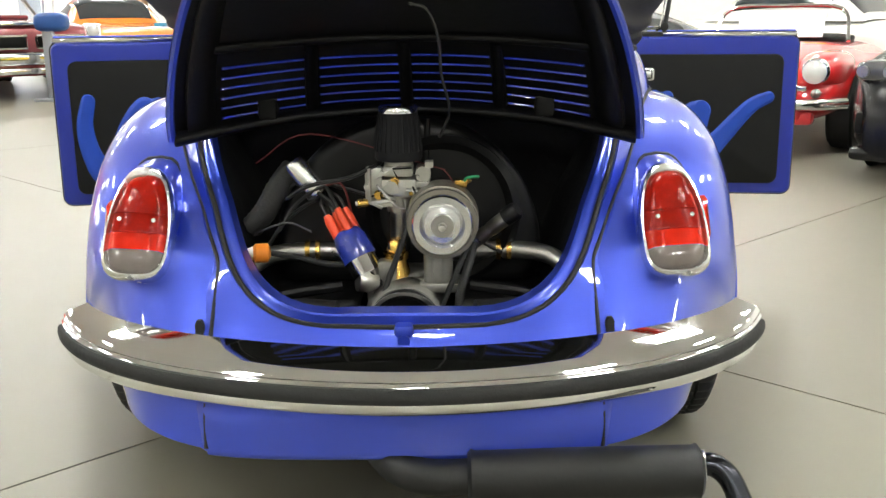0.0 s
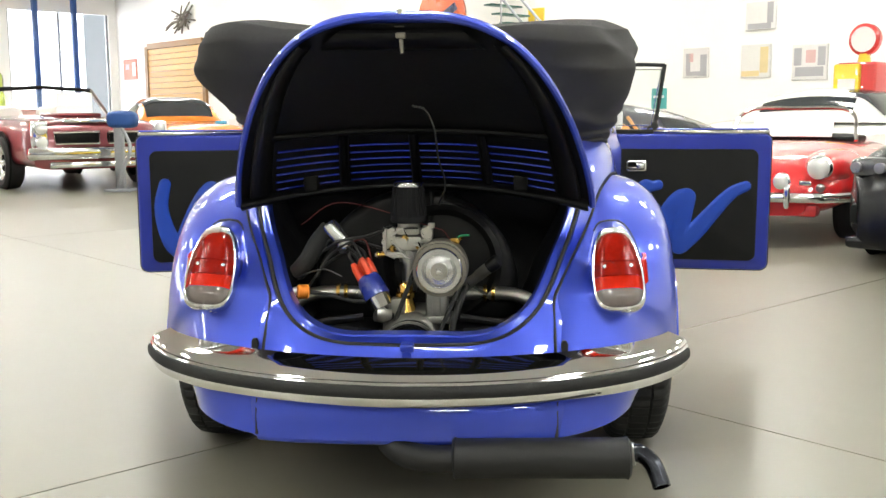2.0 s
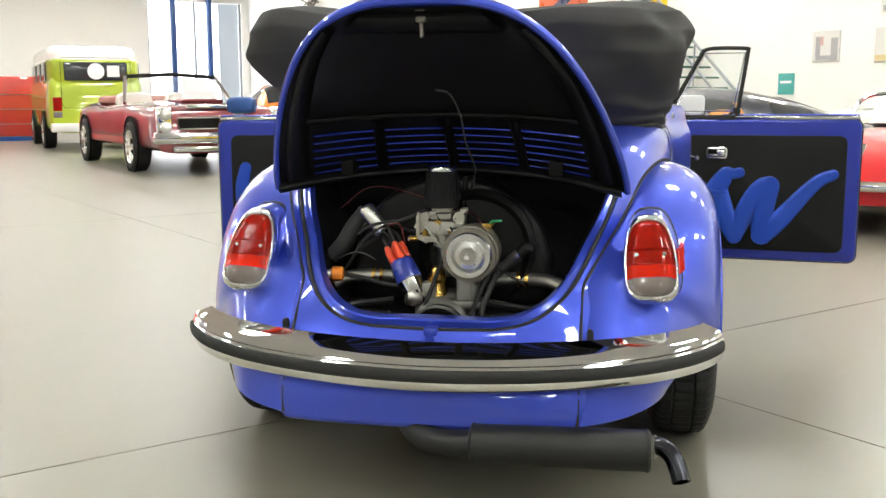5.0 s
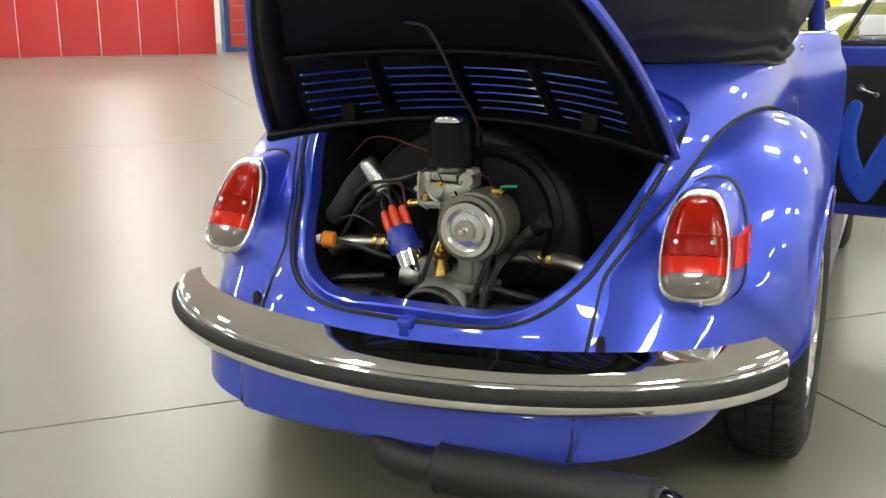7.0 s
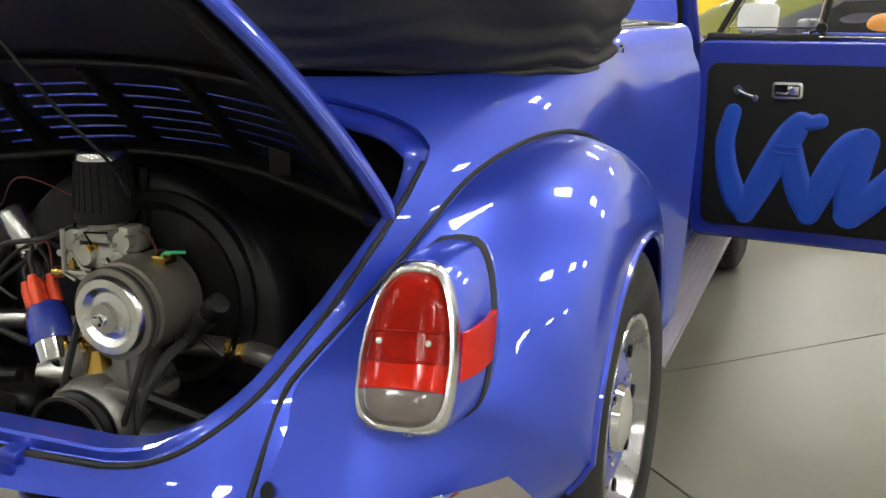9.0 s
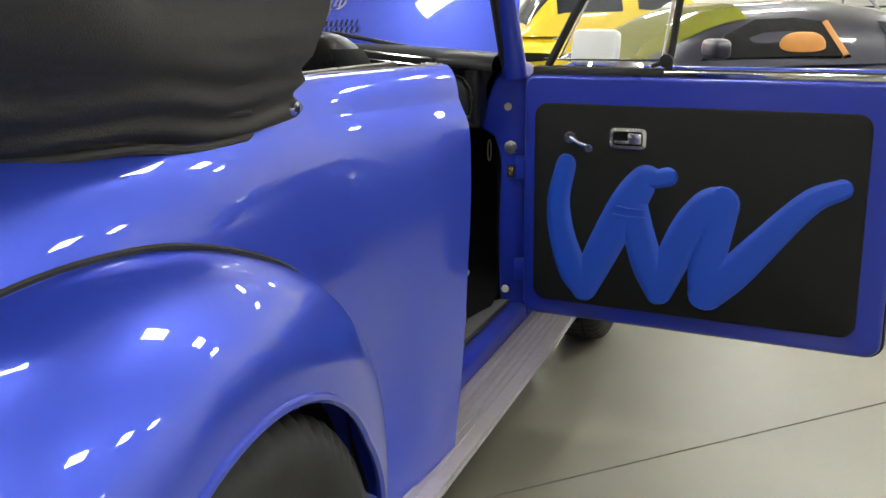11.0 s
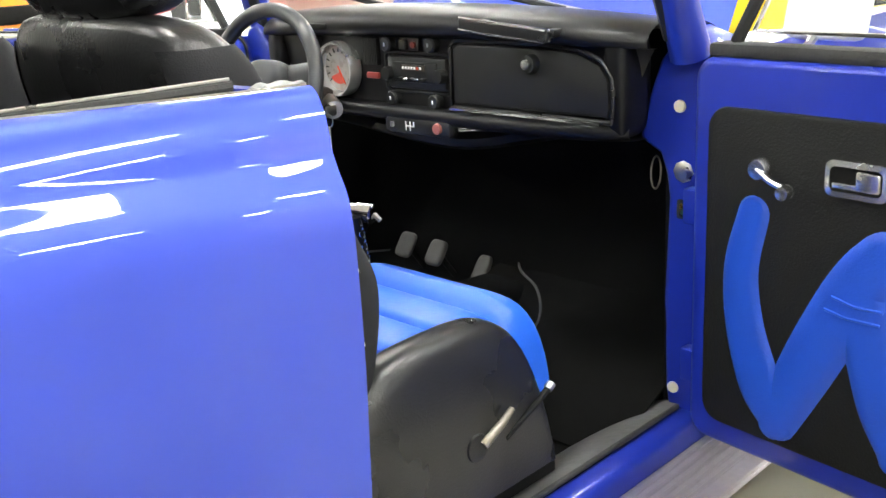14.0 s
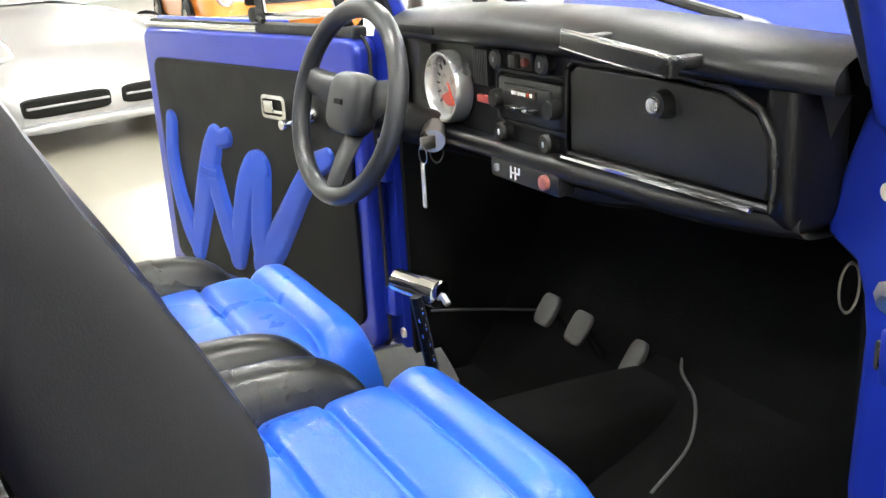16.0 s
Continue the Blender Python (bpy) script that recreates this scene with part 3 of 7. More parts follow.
rings = [[strip_bm.verts.new(bumper_pt(0.012 + 0.976 * i / NB, k, STRIP)) for k in range(len(STRIP))] for i in range(NB + 1)]
for a, b in zip(rings, rings[1:]):
    for k in range(len(STRIP)):
        q = (k + 1) % len(STRIP)
        strip_bm.faces.new((a[k], a[q], b[q], b[k]))
strip_bm.faces.new(rings[0])
strip_bm.faces.new(rings[-1])
part("rubber_strip", strip_bm, RUBBER, bumper, "black rubber strip along the bumper")

# tail lamps
def tail_lamp(sx):
    """Tombstone lens in a chrome bezel on a body-coloured pod."""
    def outline(s, n=28):
        pts = []
        for i in range(n):
            a = 2 * math.pi * i / n
            c, d = math.cos(a), math.sin(a)
            x = 0.064 * s * (abs(c) ** 0.62) * (1 if c > 0 else -1)
            e = 0.45 if d < 0 else 0.95
            z = (0.092 if d < 0 else 0.128) * s * (abs(d) ** e) * (1 if d > 0 else -1)
            if d > 0:
                x *= 1 - 0.12 * d
            pts.append((x, z))
        return pts
    m = Matrix.Translation((sx * 0.543, 0.398, 0.612)) @ Matrix.Rotation(radians(2 * sx), 4, "Z") @ Matrix.Rotation(radians(-29), 4, "X") @ Matrix.Rotation(radians(-3 * sx), 4, "Y")
    def ringed(layers, mat, name, parent, label="", close=True):
        bm = bmesh.new()
        rr = [[bm.verts.new(m @ Vector((x, y, z)) + Vector((0.35 * d * sx * 0.3, d * (1 + 1.2 * (z + 0.09)), 0))) for x, z in outline(s)] for s, y, d in layers]
        for a, b in zip(rr, rr[1:]):
            for k in range(len(a)):
                q = (k + 1) % len(a)
                bm.faces.new((a[k], a[q], b[q], b[k]))
        if close:
            bm.faces.new(rr[0])
            bm.faces.new(rr[-1])
        return part(name, bm, mat, parent, label)
    pod = ringed([(1.16, 0.0, 0.13), (1.16, 0.0, 0.07), (1.14, 0.0, 0.02), (1.10, 0.004, 0.0)], PAINT, "tail_lamp", car, "red and clear tombstone tail lamp in a blue pod")
    ringed([(1.14, 0, 0.080), (1.187, 0, 0.080), (1.198, 0, 0.087), (1.187, 0, 0.094), (1.14, 0, 0.094)], RUBBER, "pod_gasket", pod, "black gasket", False)
    ringed([(1.09, 0.02, 0), (1.105, 0.006, 0), (1.10, -0.008, 0), (1.05, -0.0165, 0), (0.985, -0.0185, 0), (0.935, -0.015, 0), (0.90, -0.004, 0)], SATIN, "bezel", pod, "chrome bezel", False)
    # lens: domed, red above, clear strip below, with fine ribs
    def lens(z0, z1, mat, name):
        bm = bmesh.new()
        nz, nx = 26, 16
        rows = []
        for j in range(nz + 1):
            z = z0 + (z1 - z0) * j / nz
            zz = z / (0.120 if z > 0 else 0.086)
            d = min(1.0, abs(zz)) ** (1 / (0.95 if z > 0 else 0.45))
            w = 0.0595 * (1 - d * d) ** 0.31 * (1 - (0.12 * d if z > 0 else 0))
            row = []
            for i in range(nx + 1):
                t = 2 * i / nx - 1
                dome = -0.008 - 0.024 * (1 - abs(t) ** 3.6) ** 0.55 * (max(0.0, 1 - abs(zz) ** 5)) ** 0.5
                row.append(bm.verts.new((w * t, dome, z)))
            rows.append(row)
        for a, b in zip(rows, rows[1:]):
            for k in range(nx):
                bm.faces.new((a[k], a[k + 1], b[k + 1], b[k]))
        bmesh.ops.remove_doubles(bm, verts=bm.verts, dist=1e-5)
        part(name, moved(bm, m), mat, pod)
    lens(-0.005, 0.1195, REDLENS, "red_lens")
    lens(-0.042, -0.006, AMBERRED, "lower_red_lens")
    lens(-0.0855, -0.043, CLEARLENS, "reversing_lens")
    for z in (0.035, -0.006):
        bar = tube([(-0.056 + 0.112 * i / 8, -0.011 - 0.0225 * (1 - abs(2 * i / 8 - 1) ** 3.6) ** 0.55, z) for i in range(9)], 0.0022, 5)
        part("lens_rib", moved(bar, m), REDLENS, pod)
    for x in (-0.035, 0.035):
        part("lens_screw", moved(lathe([(0, -0.003), (0.0045, -0.002), (0.0045, 0.006)], 10, "Y", (x, -0.030, 0.02)), m), STEEL, pod)
    def mk(u, v):
        a, b = Vector((0.617, 0.397, 0.592)).lerp(Vector((0.635, 0.474, 0.600)), u), Vector((0.615, 0.425, 0.652)).lerp(Vector((0.632, 0.505, 0.662)), u)
        p = a.lerp(b, v)
        return (sx * (p.x + 0.006 * math.sin(math.pi * u)), p.y, p.z)
    part("side_marker", thick(sheet(mk, 5, 5), 0.010), AMBERRED, pod, "red side marker reflector")
    return pod


for sx in (1, -1):
    tail_lamp(sx)


# engine lid, standing open
LB, LT = Vector((0, 0.6045, 0.8475)), Vector((0, 0.100, 1.262))


def lid_width(v):
    return 0.482 * max(0.0, 1 - max(0.0, v) ** 1.27) ** 0.3534


def lid_point(t, v, off=0.0):
    """t from -1 to 1 across, v from 0 at the hinges to 1 at the handle end; off moves it along its normal to the rear."""
    w = lid_width(v)
    c = LB.lerp(LT, v)
    bow = 0.0236 * math.sin(math.pi * min(1, v * 0.95))
    y = c.y + bow - 0.126 * abs(w * t / 0.468) ** 2
    return Vector((w * t, y - off, c.z - off * 0.25 - 0.054 * (1 - v) ** 1.5 * t * t))


SLOT_ROWS = [0.045 + 0.046 * k for k in range(6)]
BANKS = [(-0.80, -0.45), (-0.385, -0.03), (0.03, 0.385), (0.45, 0.80)]


def lid_sheet(off, v0=0.0, v1=1.0, scale=1.0):
    """The lid's skin with its cooling slots cut through."""
    ts = sorted({round(-1 + i / 15, 4) for i in range(31)} | {q for b in BANKS for q in b} | {-scale, scale})
    ts = [t for t in ts if -scale <= t <= scale]
    vs = sorted({q for r in SLOT_ROWS for q in (r, r + 0.013)} | {0.0, 0.02} | {0.33 + (0.9995 - 0.33) * (1 - (1 - i / 22) ** 1.6) for i in range(23)})
    vs = [v for v in vs if v0 <= v <= v1]
    bm = bmesh.new()
    g = [[bm.verts.new(lid_point(t, v, off)) for t in ts] for v in vs]
    for j in range(len(vs) - 1):
        vm = (vs[j] + vs[j + 1]) / 2
        slot_row = any(r < vm < r + 0.013 for r in SLOT_ROWS)
        for i in range(len(ts) - 1):
            tm = (ts[i] + ts[i + 1]) / 2
            if slot_row and any(b0 < tm < b1 for b0, b1 in BANKS):
                continue
            bm.faces.new((g[j][i], g[j][i + 1], g[j + 1][i + 1], g[j + 1][i]))
    bmesh.ops.remove_doubles(bm, verts=bm.verts, dist=1e-5)
    return bm


lid = part("engine_lid", thick(lid_sheet(-0.004), 0.004), PAINT, car, "raised engine lid, blue outside and black inside")
rim = [lid_point(-1, 0.0 + 0.9995 * (1 - (1 - i / 30) ** 1.7)) for i in range(31)] + [lid_point(1, 0.9995 * (1 - (i / 30) ** 1.7)) for i in range(1, 31)]
part("lid_rim", tube(rim, 0.0095, 8), PAINT, lid, "blue painted rim")
LID_UP = Vector((0, 0.635, 0.773))


def lid_edge(u, v):
    p = rim[round(u * (len(rim) - 1))]
    out = Vector((p.x, 0, 0.9 * (p.z - 1.0))).normalized()
    return p + LID_UP * (-0.004 + 0.036 * v) + out * (0.010 - 0.022 * v * v)


part("lid_edge", sheet(lid_edge, len(rim) - 1, 5), PAINT, lid, "blue rolled lid edge")
part("lid_inner_skin", lid_sheet(0.009, 0.0, 0.985, 0.985), BLACKLID, lid, "black painted inner frame")


def along_bar(a, b, r):
    return tube([a, Vector(a).lerp(Vector(b), 0.5), b], r, 8)


def lid_frame(t0, t1, v0, v1, h, name="lid_brace"):
    def f(u, v):
        a = math.sin(math.pi * v)
        return lid_point((t0 + (t1 - t0) * (v)), v0 + (v1 - v0) * u, 0.012 + h * (a ** 0.4 if a > 0 else 0))
    part(name, sheet(f, 16, 8), BLACKLID, lid)


lid_frame(-0.94, -0.82, 0.0, 0.86, 0.020)
lid_frame(0.82, 0.94, 0.0, 0.86, 0.020)
for t in (-0.418, 0.0, 0.418):
    lid_frame(t - 0.028, t + 0.028, 0.02, 0.35, 0.016)
def cross_frame(v0, v1, t, h):
    def f(u, v):
        a = math.sin(math.pi * v)
        return lid_point((2 * u - 1) * t, v0 + (v1 - v0) * v, 0.012 + h * (a ** 0.4 if a > 0 else 0))
    part("lid_brace", sheet(f, 30, 8), BLACKLID, lid)
cross_frame(-0.02, 0.04, 0.97, 0.038)
cross_frame(0.35, 0.39, 0.88, 0.012)
cross_frame(0.84, 0.94, 0.72, 0.018)
# Louvres take the darkened blue, which paints in the shade under the lid.
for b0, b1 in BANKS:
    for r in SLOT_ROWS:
        part("louvre", sheet(lambda u, w: lid_point(b0 + (b1 - b0) * u, r + 0.042 * w - 0.017, -0.0025 - 0.009 * w), 8, 3), PAINT_SHADED, lid)
for sx in (1, -1):
    part("lid_spring_bracket", box(min(sx * 0.27, sx * 0.31), max(sx * 0.27, sx * 0.31), 0.50, 0.60, 0.83, 0.875, 0.008), BAY, lid)
part("lid_latch", merge(box(-0.012, 0.012, 0.112, 0.150, 1.214, 1.228, 0.004), along_bar((0, 0.125, 1.214), (0.003, 0.118, 1.180), 0.005), box(-0.016, 0.010, 0.118, 0.150, 1.240, 1.248, 0.003)), OLDMETAL, lid, "metal lid latch")
part("lid_handle_stud", lathe([(0, 0), (0.008, 0.002), (0.008, 0.012), (0, 0.014)], 10, "Z", (0, 0.104, 1.266)), CHROME, lid)
part("lid_cable", tube(catmull([(0.02, 0.19, 1.06), (0.05, 0.22, 1.05), (0.07, 0.25, 1.0), (0.075, 0.31, 0.93), (0.09, 0.37, 0.86), (0.07, 0.43, 0.80)], 5), 0.003, 5), WIRE, lid, "thin lamp cable")
for t in (-0.31, 0.31):
    part("lid_hinge", box(t * 1.0 - 0.018, t + 0.018, 0.56, 0.66, 0.82, 0.86, 0.006), BAY, lid)

# ---- engine ----
def along(a, b, r, seg=20, mat_profile=None):
    """A turned piece from a to b; r a number or (t, radius) pairs."""
    a, b = Vector(a), Vector(b)
    d = b - a
    prof = [(0, r), (1, r)] if not isinstance(r, (list, tuple)) else r
    pr = [(0, prof[0][0] * d.length)] + [(q, t * d.length) for t, q in prof] + [(0, prof[-1][0] * d.length)]
    return lathe(pr, seg, d.normalized(), a)


engine = thing("car_engine", "flat-four engine with black fan shroud and chrome pulley", "engine")


def arc_outline(cx, cz, r, a0, a1, n=28):
    return [(cx + r * math.cos(radians(a0 + (a1 - a0) * i / n)), cz + r * math.sin(radians(a0 + (a1 - a0) * i / n))) for i in range(n + 1)]


shroud = prism(arc_outline(0.0, 0.548, 0.287, -12, 192) + [(-0.24, 0.47), (0.24, 0.47)], 0.11, 0.03, 4)
part("fan_shroud", moved(shroud, Matrix.Translation((0, 0.50, 0))), BLACKLID, engine, "black half-round fan shroud")
part("fan_ring", moved(lathe([(0.135, 0.0), (0.15, -0.012), (0.165, 0.0), (0.165, 0.02)], 40, "Y"), Matrix.Translation((0.075, 0.492, 0.632))), BLACKLID, engine)
part("shroud_rib", tube([(0.045, 0.498, 0.83), (0.04, 0.494, 0.74)], 0.006, 6), BLACKLID, engine)
for sx in (1, -1):
    part("cylinder_tin", box(min(sx * 0.10, sx * 0.33), max(sx * 0.10, sx * 0.33), 0.36, 0.62, 0.43, 0.475, 0.018, 3), BLACKLID, engine, "black cylinder tinware")
    part("intake_pipe", tube(catmull([(sx * 0.09, 0.50, 0.545), (sx * 0.20, 0.50, 0.548), (sx * 0.29, 0.475, 0.545), (sx * 0.345, 0.45, 0.515)], 6), 0.019, 12), STEEL, engine, "bare steel intake pipe")
    for k in range(2):
        part("hose_clamp", along((sx * (0.188 + 0.022 * k), 0.50, 0.548), (sx * (0.198 + 0.022 * k), 0.50, 0.548), 0.0245, 16), BRASS, engine, "brass hose clamp")
    part("tin_pipe", tube(catmull([(sx * 0.13, 0.37, 0.505), (sx * 0.22, 0.36, 0.495), (sx * 0.30, 0.37, 0.475), (sx * 0.33, 0.40, 0.45)], 5), 0.011, 8), BLACKLID, engine)
    part("exhaust_elbow", along((sx * 0.14, 0.34, 0.452), (sx * 0.25, 0.36, 0.452), [(0, 0.03), (0.7, 0.032), (1, 0.026)], 14), MUFFLER, engine)
part("firewall_tin", box(-0.36, 0.36, 0.40, 0.66, 0.405, 0.428, 0.004), BAY, engine)
# alternator
alt = part("alternator", merge(along((0.074, 0.385, 0.632), (0.074, 0.50, 0.632), [(0, 0.058), (0.06, 0.074), (0.5, 0.076), (0.52, 0.072), (0.9, 0.072), (1, 0.06)], 36)), OLDMETAL, engine, "grimy alternator body")
part("pulley", merge(along((0.074, 0.362, 0.632), (0.074, 0.386, 0.632), [(0, 0.05), (0.1, 0.071), (0.3, 0.071), (0.5, 0.06), (0.7, 0.071), (1, 0.071)], 40)), OLDMETAL, alt)
part("pulley_cover", lathe([(0, -0.024), (0.010, -0.024), (0.012, -0.016), (0.022, -0.014), (0.024, -0.006), (0.036, -0.003), (0.046, -0.011), (0.058, -0.010), (0.063, -0.003), (0.063, 0.006)], 40, "Y", (0.074, 0.362, 0.632)), SATIN, alt, "chrome pulley cover")
part("pulley_nut", lathe([(0, -0.036), (0.007, -0.035), (0.010, -0.030), (0.010, -0.018)], 6, "Y", (0.074, 0.362, 0.632)), CHROME, alt)
part("pulley_washer", lathe([(0.011, -0.0195), (0.0225, -0.0185), (0.0235, -0.012), (0.02, -0.010)], 32, "Y", (0.074, 0.362, 0.632)), STEEL, alt, "steel pulley washer")
for k in range(3):
    a = 0.5 + 2.1 * k
    part("alternator_bolt", lathe([(0, -0.004), (0.006, -0.003), (0.006, 0.008)], 8, "Y", (0.074 + 0.062 * math.cos(a), 0.392, 0.632 + 0.062 * math.sin(a))), STEEL, alt)
part("alternator_terminal", merge(tube([(0.115, 0.44, 0.70), (0.13, 0.43, 0.712)], 0.006, 6), box(0.10, 0.125, 0.43, 0.46, 0.695, 0.71, 0.002)), BRASS, alt)
part("generator_stand", merge(box(0.035, 0.095, 0.39, 0.45, 0.49, 0.575, 0.012, 3), box(0.02, 0.115, 0.38, 0.46, 0.485, 0.505, 0.005), box(0.053, 0.075, 0.383, 0.40, 0.505, 0.565, 0.003)), ALLOY, engine, "cast alloy alternator stand")
belt = [Vector((0.074 + 0.066 * math.cos(a), 0.374, 0.632 + 0.066 * math.sin(a))) for a in [radians(-12 + 190 * i / 14) for i in range(15)]] + [Vector((-0.004 + 0.066 * math.cos(a), 0.372, 0.425 + 0.066 * math.sin(a))) for a in [radians(178 + 190 * i / 14) for i in range(15)]]
part("fan_belt", tube(belt, 0.006, 6, closed=True), RUBBER, engine)
part("crank_pulley", lathe([(0, -0.006), (0.018, -0.006), (0.02, 0.004), (0.060, 0.006), (0.064, -0.002), (0.074, -0.002), (0.074, 0.006), (0.066, 0.014), (0.074, 0.022), (0.074, 0.028)], 44, "Y", (-0.004, 0.330, 0.427)), BLACKLID, engine, "black crank pulley with bright rim")
part("pulley_rim", lathe([(0.069, -0.003), (0.0755, -0.003), (0.0755, 0.001), (0.069, 0.001)], 44, "Y", (-0.004, 0.330, 0.427), closed=True), STEEL, engine)
part("crankcase", merge(box(-0.085, 0.075, 0.40, 0.56, 0.43, 0.52, 0.03, 4), along((-0.004, 0.362, 0.43), (-0.004, 0.42, 0.43), [(0, 0.072), (0.15, 0.080), (1, 0.084)], 36), box(-0.06, -0.02, 0.395, 0.43, 0.50, 0.55, 0.008)), ALLOY, engine, "grey cast crankcase")
# carburettor
carb = part("carburettor", merge(box(-0.055, 0.022, 0.445, 0.51, 0.672, 0.712, 0.008), box(-0.048, 0.015, 0.44, 0.505, 0.716, 0.738, 0.006), along((-0.016, 0.475, 0.735), (-0.016, 0.475, 0.752), 0.03, 18), along((-0.016, 0.475, 0.64), (-0.016, 0.475, 0.675), 0.026, 16), box(0.02, 0.05, 0.455, 0.50, 0.70, 0.738, 0.008), box(-0.085, -0.05, 0.445, 0.475, 0.665, 0.735, 0.004), along((0.035, 0.442, 0.722), (0.035, 0.46, 0.722), 0.016, 14), along((-0.03, 0.43, 0.695), (-0.03, 0.45, 0.695), 0.014, 14)), CARB, engine, "zinc-coloured carburettor")
part("linkage", merge(tube([(-0.075, 0.437, 0.735), (-0.075, 0.433, 0.665), (-0.05, 0.43, 0.655)], 0.004, 6), tube([(-0.105, 0.44, 0.662), (-0.03, 0.435, 0.668)], 0.005, 6), tube([(-0.06, 0.435, 0.70), (-0.02, 0.432, 0.655)], 0.003, 6), tube([(0.0, 0.436, 0.69), (0.045, 0.436, 0.685)], 0.004, 6)), STEEL, carb, "small steel linkage rods")
part("accelerator_pump", along((-0.10, 0.438, 0.662), (-0.075, 0.438, 0.664), [(0, 0.009), (0.6, 0.009), (1, 0.005)], 10), BRASS, carb)
for x, z in ((-0.04, 0.727), (0.01, 0.727), (-0.045, 0.68), (0.015, 0.685), (0.045, 0.735)):
    part("choke_screw", along((x, 0.436, z), (x, 0.445, z), 0.005, 8), STEEL, carb)
rnd = random.Random(11)
for k in range(22):
    x, z = rnd.uniform(-0.085, 0.05), rnd.uniform(0.655, 0.745)
    w = rnd.uniform(0.004, 0.011)
    if k % 3 == 0:
        part("carb_fitting", along((x, 0.432, z), (x, 0.455, z), [(0, w * 0.8), (0.4, w * 0.8), (0.45, w), (1, w)], 8), (BRASS, STEEL, CARB)[k // 3 % 3], carb)
    elif k % 3 == 1:
        part("carb_boss", box(x - w, x + w, 0.434, 0.47, z - w * 0.7, z + w * 0.7, 0.002), CARB, carb)
    else:
        part("carb_rod", tube([(x, 0.436, z), (x + rnd.uniform(-0.02, 0.02), 0.432, z + rnd.uniform(-0.02, 0.02)), (x + rnd.uniform(-0.03, 0.03), 0.44, z + rnd.uniform(-0.03, 0.03))], 0.0022, 6), STEEL if k % 2 else BAY, carb)
part("intake_manifold", tube([(-0.016, 0.49, 0.655), (-0.016, 0.50, 0.60), (-0.016, 0.50, 0.55)], 0.021, 12), STEEL, engine)
flt = part("air_filter", lathe([(0, 0.0), (0.046, 0.0), (0.050, 0.006), (0.049, 0.02), (0.041, 0.098), (0.0, 0.1)], 36, "Z", (-0.016, 0.475, 0.748)), CLOTH, engine, "black cone air filter")
part("filter_cap", lathe([(0.0385, 0.094), (0.0405, 0.096), (0.0405, 0.108), (0.037, 0.112), (0, 0.112)], 36, "Z", (-0.016, 0.475, 0.748)), CHROME, flt, "chrome filter cap")
for k in range(24):
    a = 2 * math.pi * k / 24
    part("filter_pleat", tube([(-0.016 + 0.0495 * math.cos(a), 0.475 + 0.0495 * math.sin(a), 0.768), (-0.016 + 0.0415 * math.cos(a), 0.475 + 0.0415 * math.sin(a), 0.842)], 0.0022, 4), CLOTH, flt)
# ignition
coil = part("ignition_coil", along((-0.186, 0.488, 0.672), (-0.24, 0.498, 0.742), [(0, 0.020), (0.08, 0.025), (0.9, 0.025), (0.94, 0.023), (1, 0.020)], 24), SATIN, engine, "chrome ignition coil")
part("coil_tower", along((-0.176, 0.486, 0.659), (-0.186, 0.488, 0.672), [(0, 0.007), (0.5, 0.011), (1, 0.016)], 14), BLACKLID, coil)
part("coil_bracket", tube([(-0.205, 0.50, 0.72), (-0.20, 0.52, 0.70)], 0.006, 6), STEEL, coil)
DA, DB = Vector((-0.074, 0.398, 0.512)), Vector((-0.142, 0.447, 0.632))
dist = part("distributor", along(DA, DA.lerp(DB, 0.32), [(0, 0.018), (0.2, 0.024), (0.25, 0.031), (1, 0.033)], 24), CHROME, engine, "chrome distributor with blue cap and red leads")
part("distributor_cap", along(DA.lerp(DB, 0.32), DA.lerp(DB, 0.78), [(0, 0.036), (0.1, 0.0365), (0.7, 0.034), (0.92, 0.03), (1, 0.022)], 24), BLUECAP, dist, "blue distributor cap")
axis = (DB - DA).normalized()
s1 = axis.cross(Vector((0, 1, 0))).normalized()
s2 = axis.cross(s1)
for k in range(5):
    a = 2 * math.pi * k / 4 + 0.5
    o = DA.lerp(DB, 0.74) + (s1 * math.cos(a) + s2 * math.sin(a)) * (0.021 if k < 4 else 0.0)
    part("lead_boot", along(o, o + axis * 0.052 + Vector((0, -0.004, 0)), [(0, 0.0105), (0.7, 0.0105), (0.8, 0.009), (1, 0.007)], 12), RED, dist, "red rubber lead boot")
    end = [(-0.30, 0.47, 0.56), (-0.27, 0.46, 0.60), (0.20, 0.46, 0.55), (-0.26, 0.5, 0.66), (-0.178, 0.485, 0.66)][k]
    mid = o + axis * 0.09 + Vector((-0.015 * k, 0.02, 0.008 * k))
    part("spark_lead", tube(catmull([o + axis * 0.05, o + axis * 0.075, mid, Vector(end).lerp(mid, 0.4) + Vector((0, 0, 0.02)), end], 6), 0.0042, 7), WIRE, dist)
part("vacuum_canister", merge(along((-0.06, 0.40, 0.505), (-0.10, 0.385, 0.512), [(0, 0.014), (0.5, 0.024), (1, 0.022)], 16)), STEEL, dist)
part("distributor_clamp", box(-0.095, -0.05, 0.39, 0.43, 0.497, 0.512, 0.004), BLACKLID, dist)
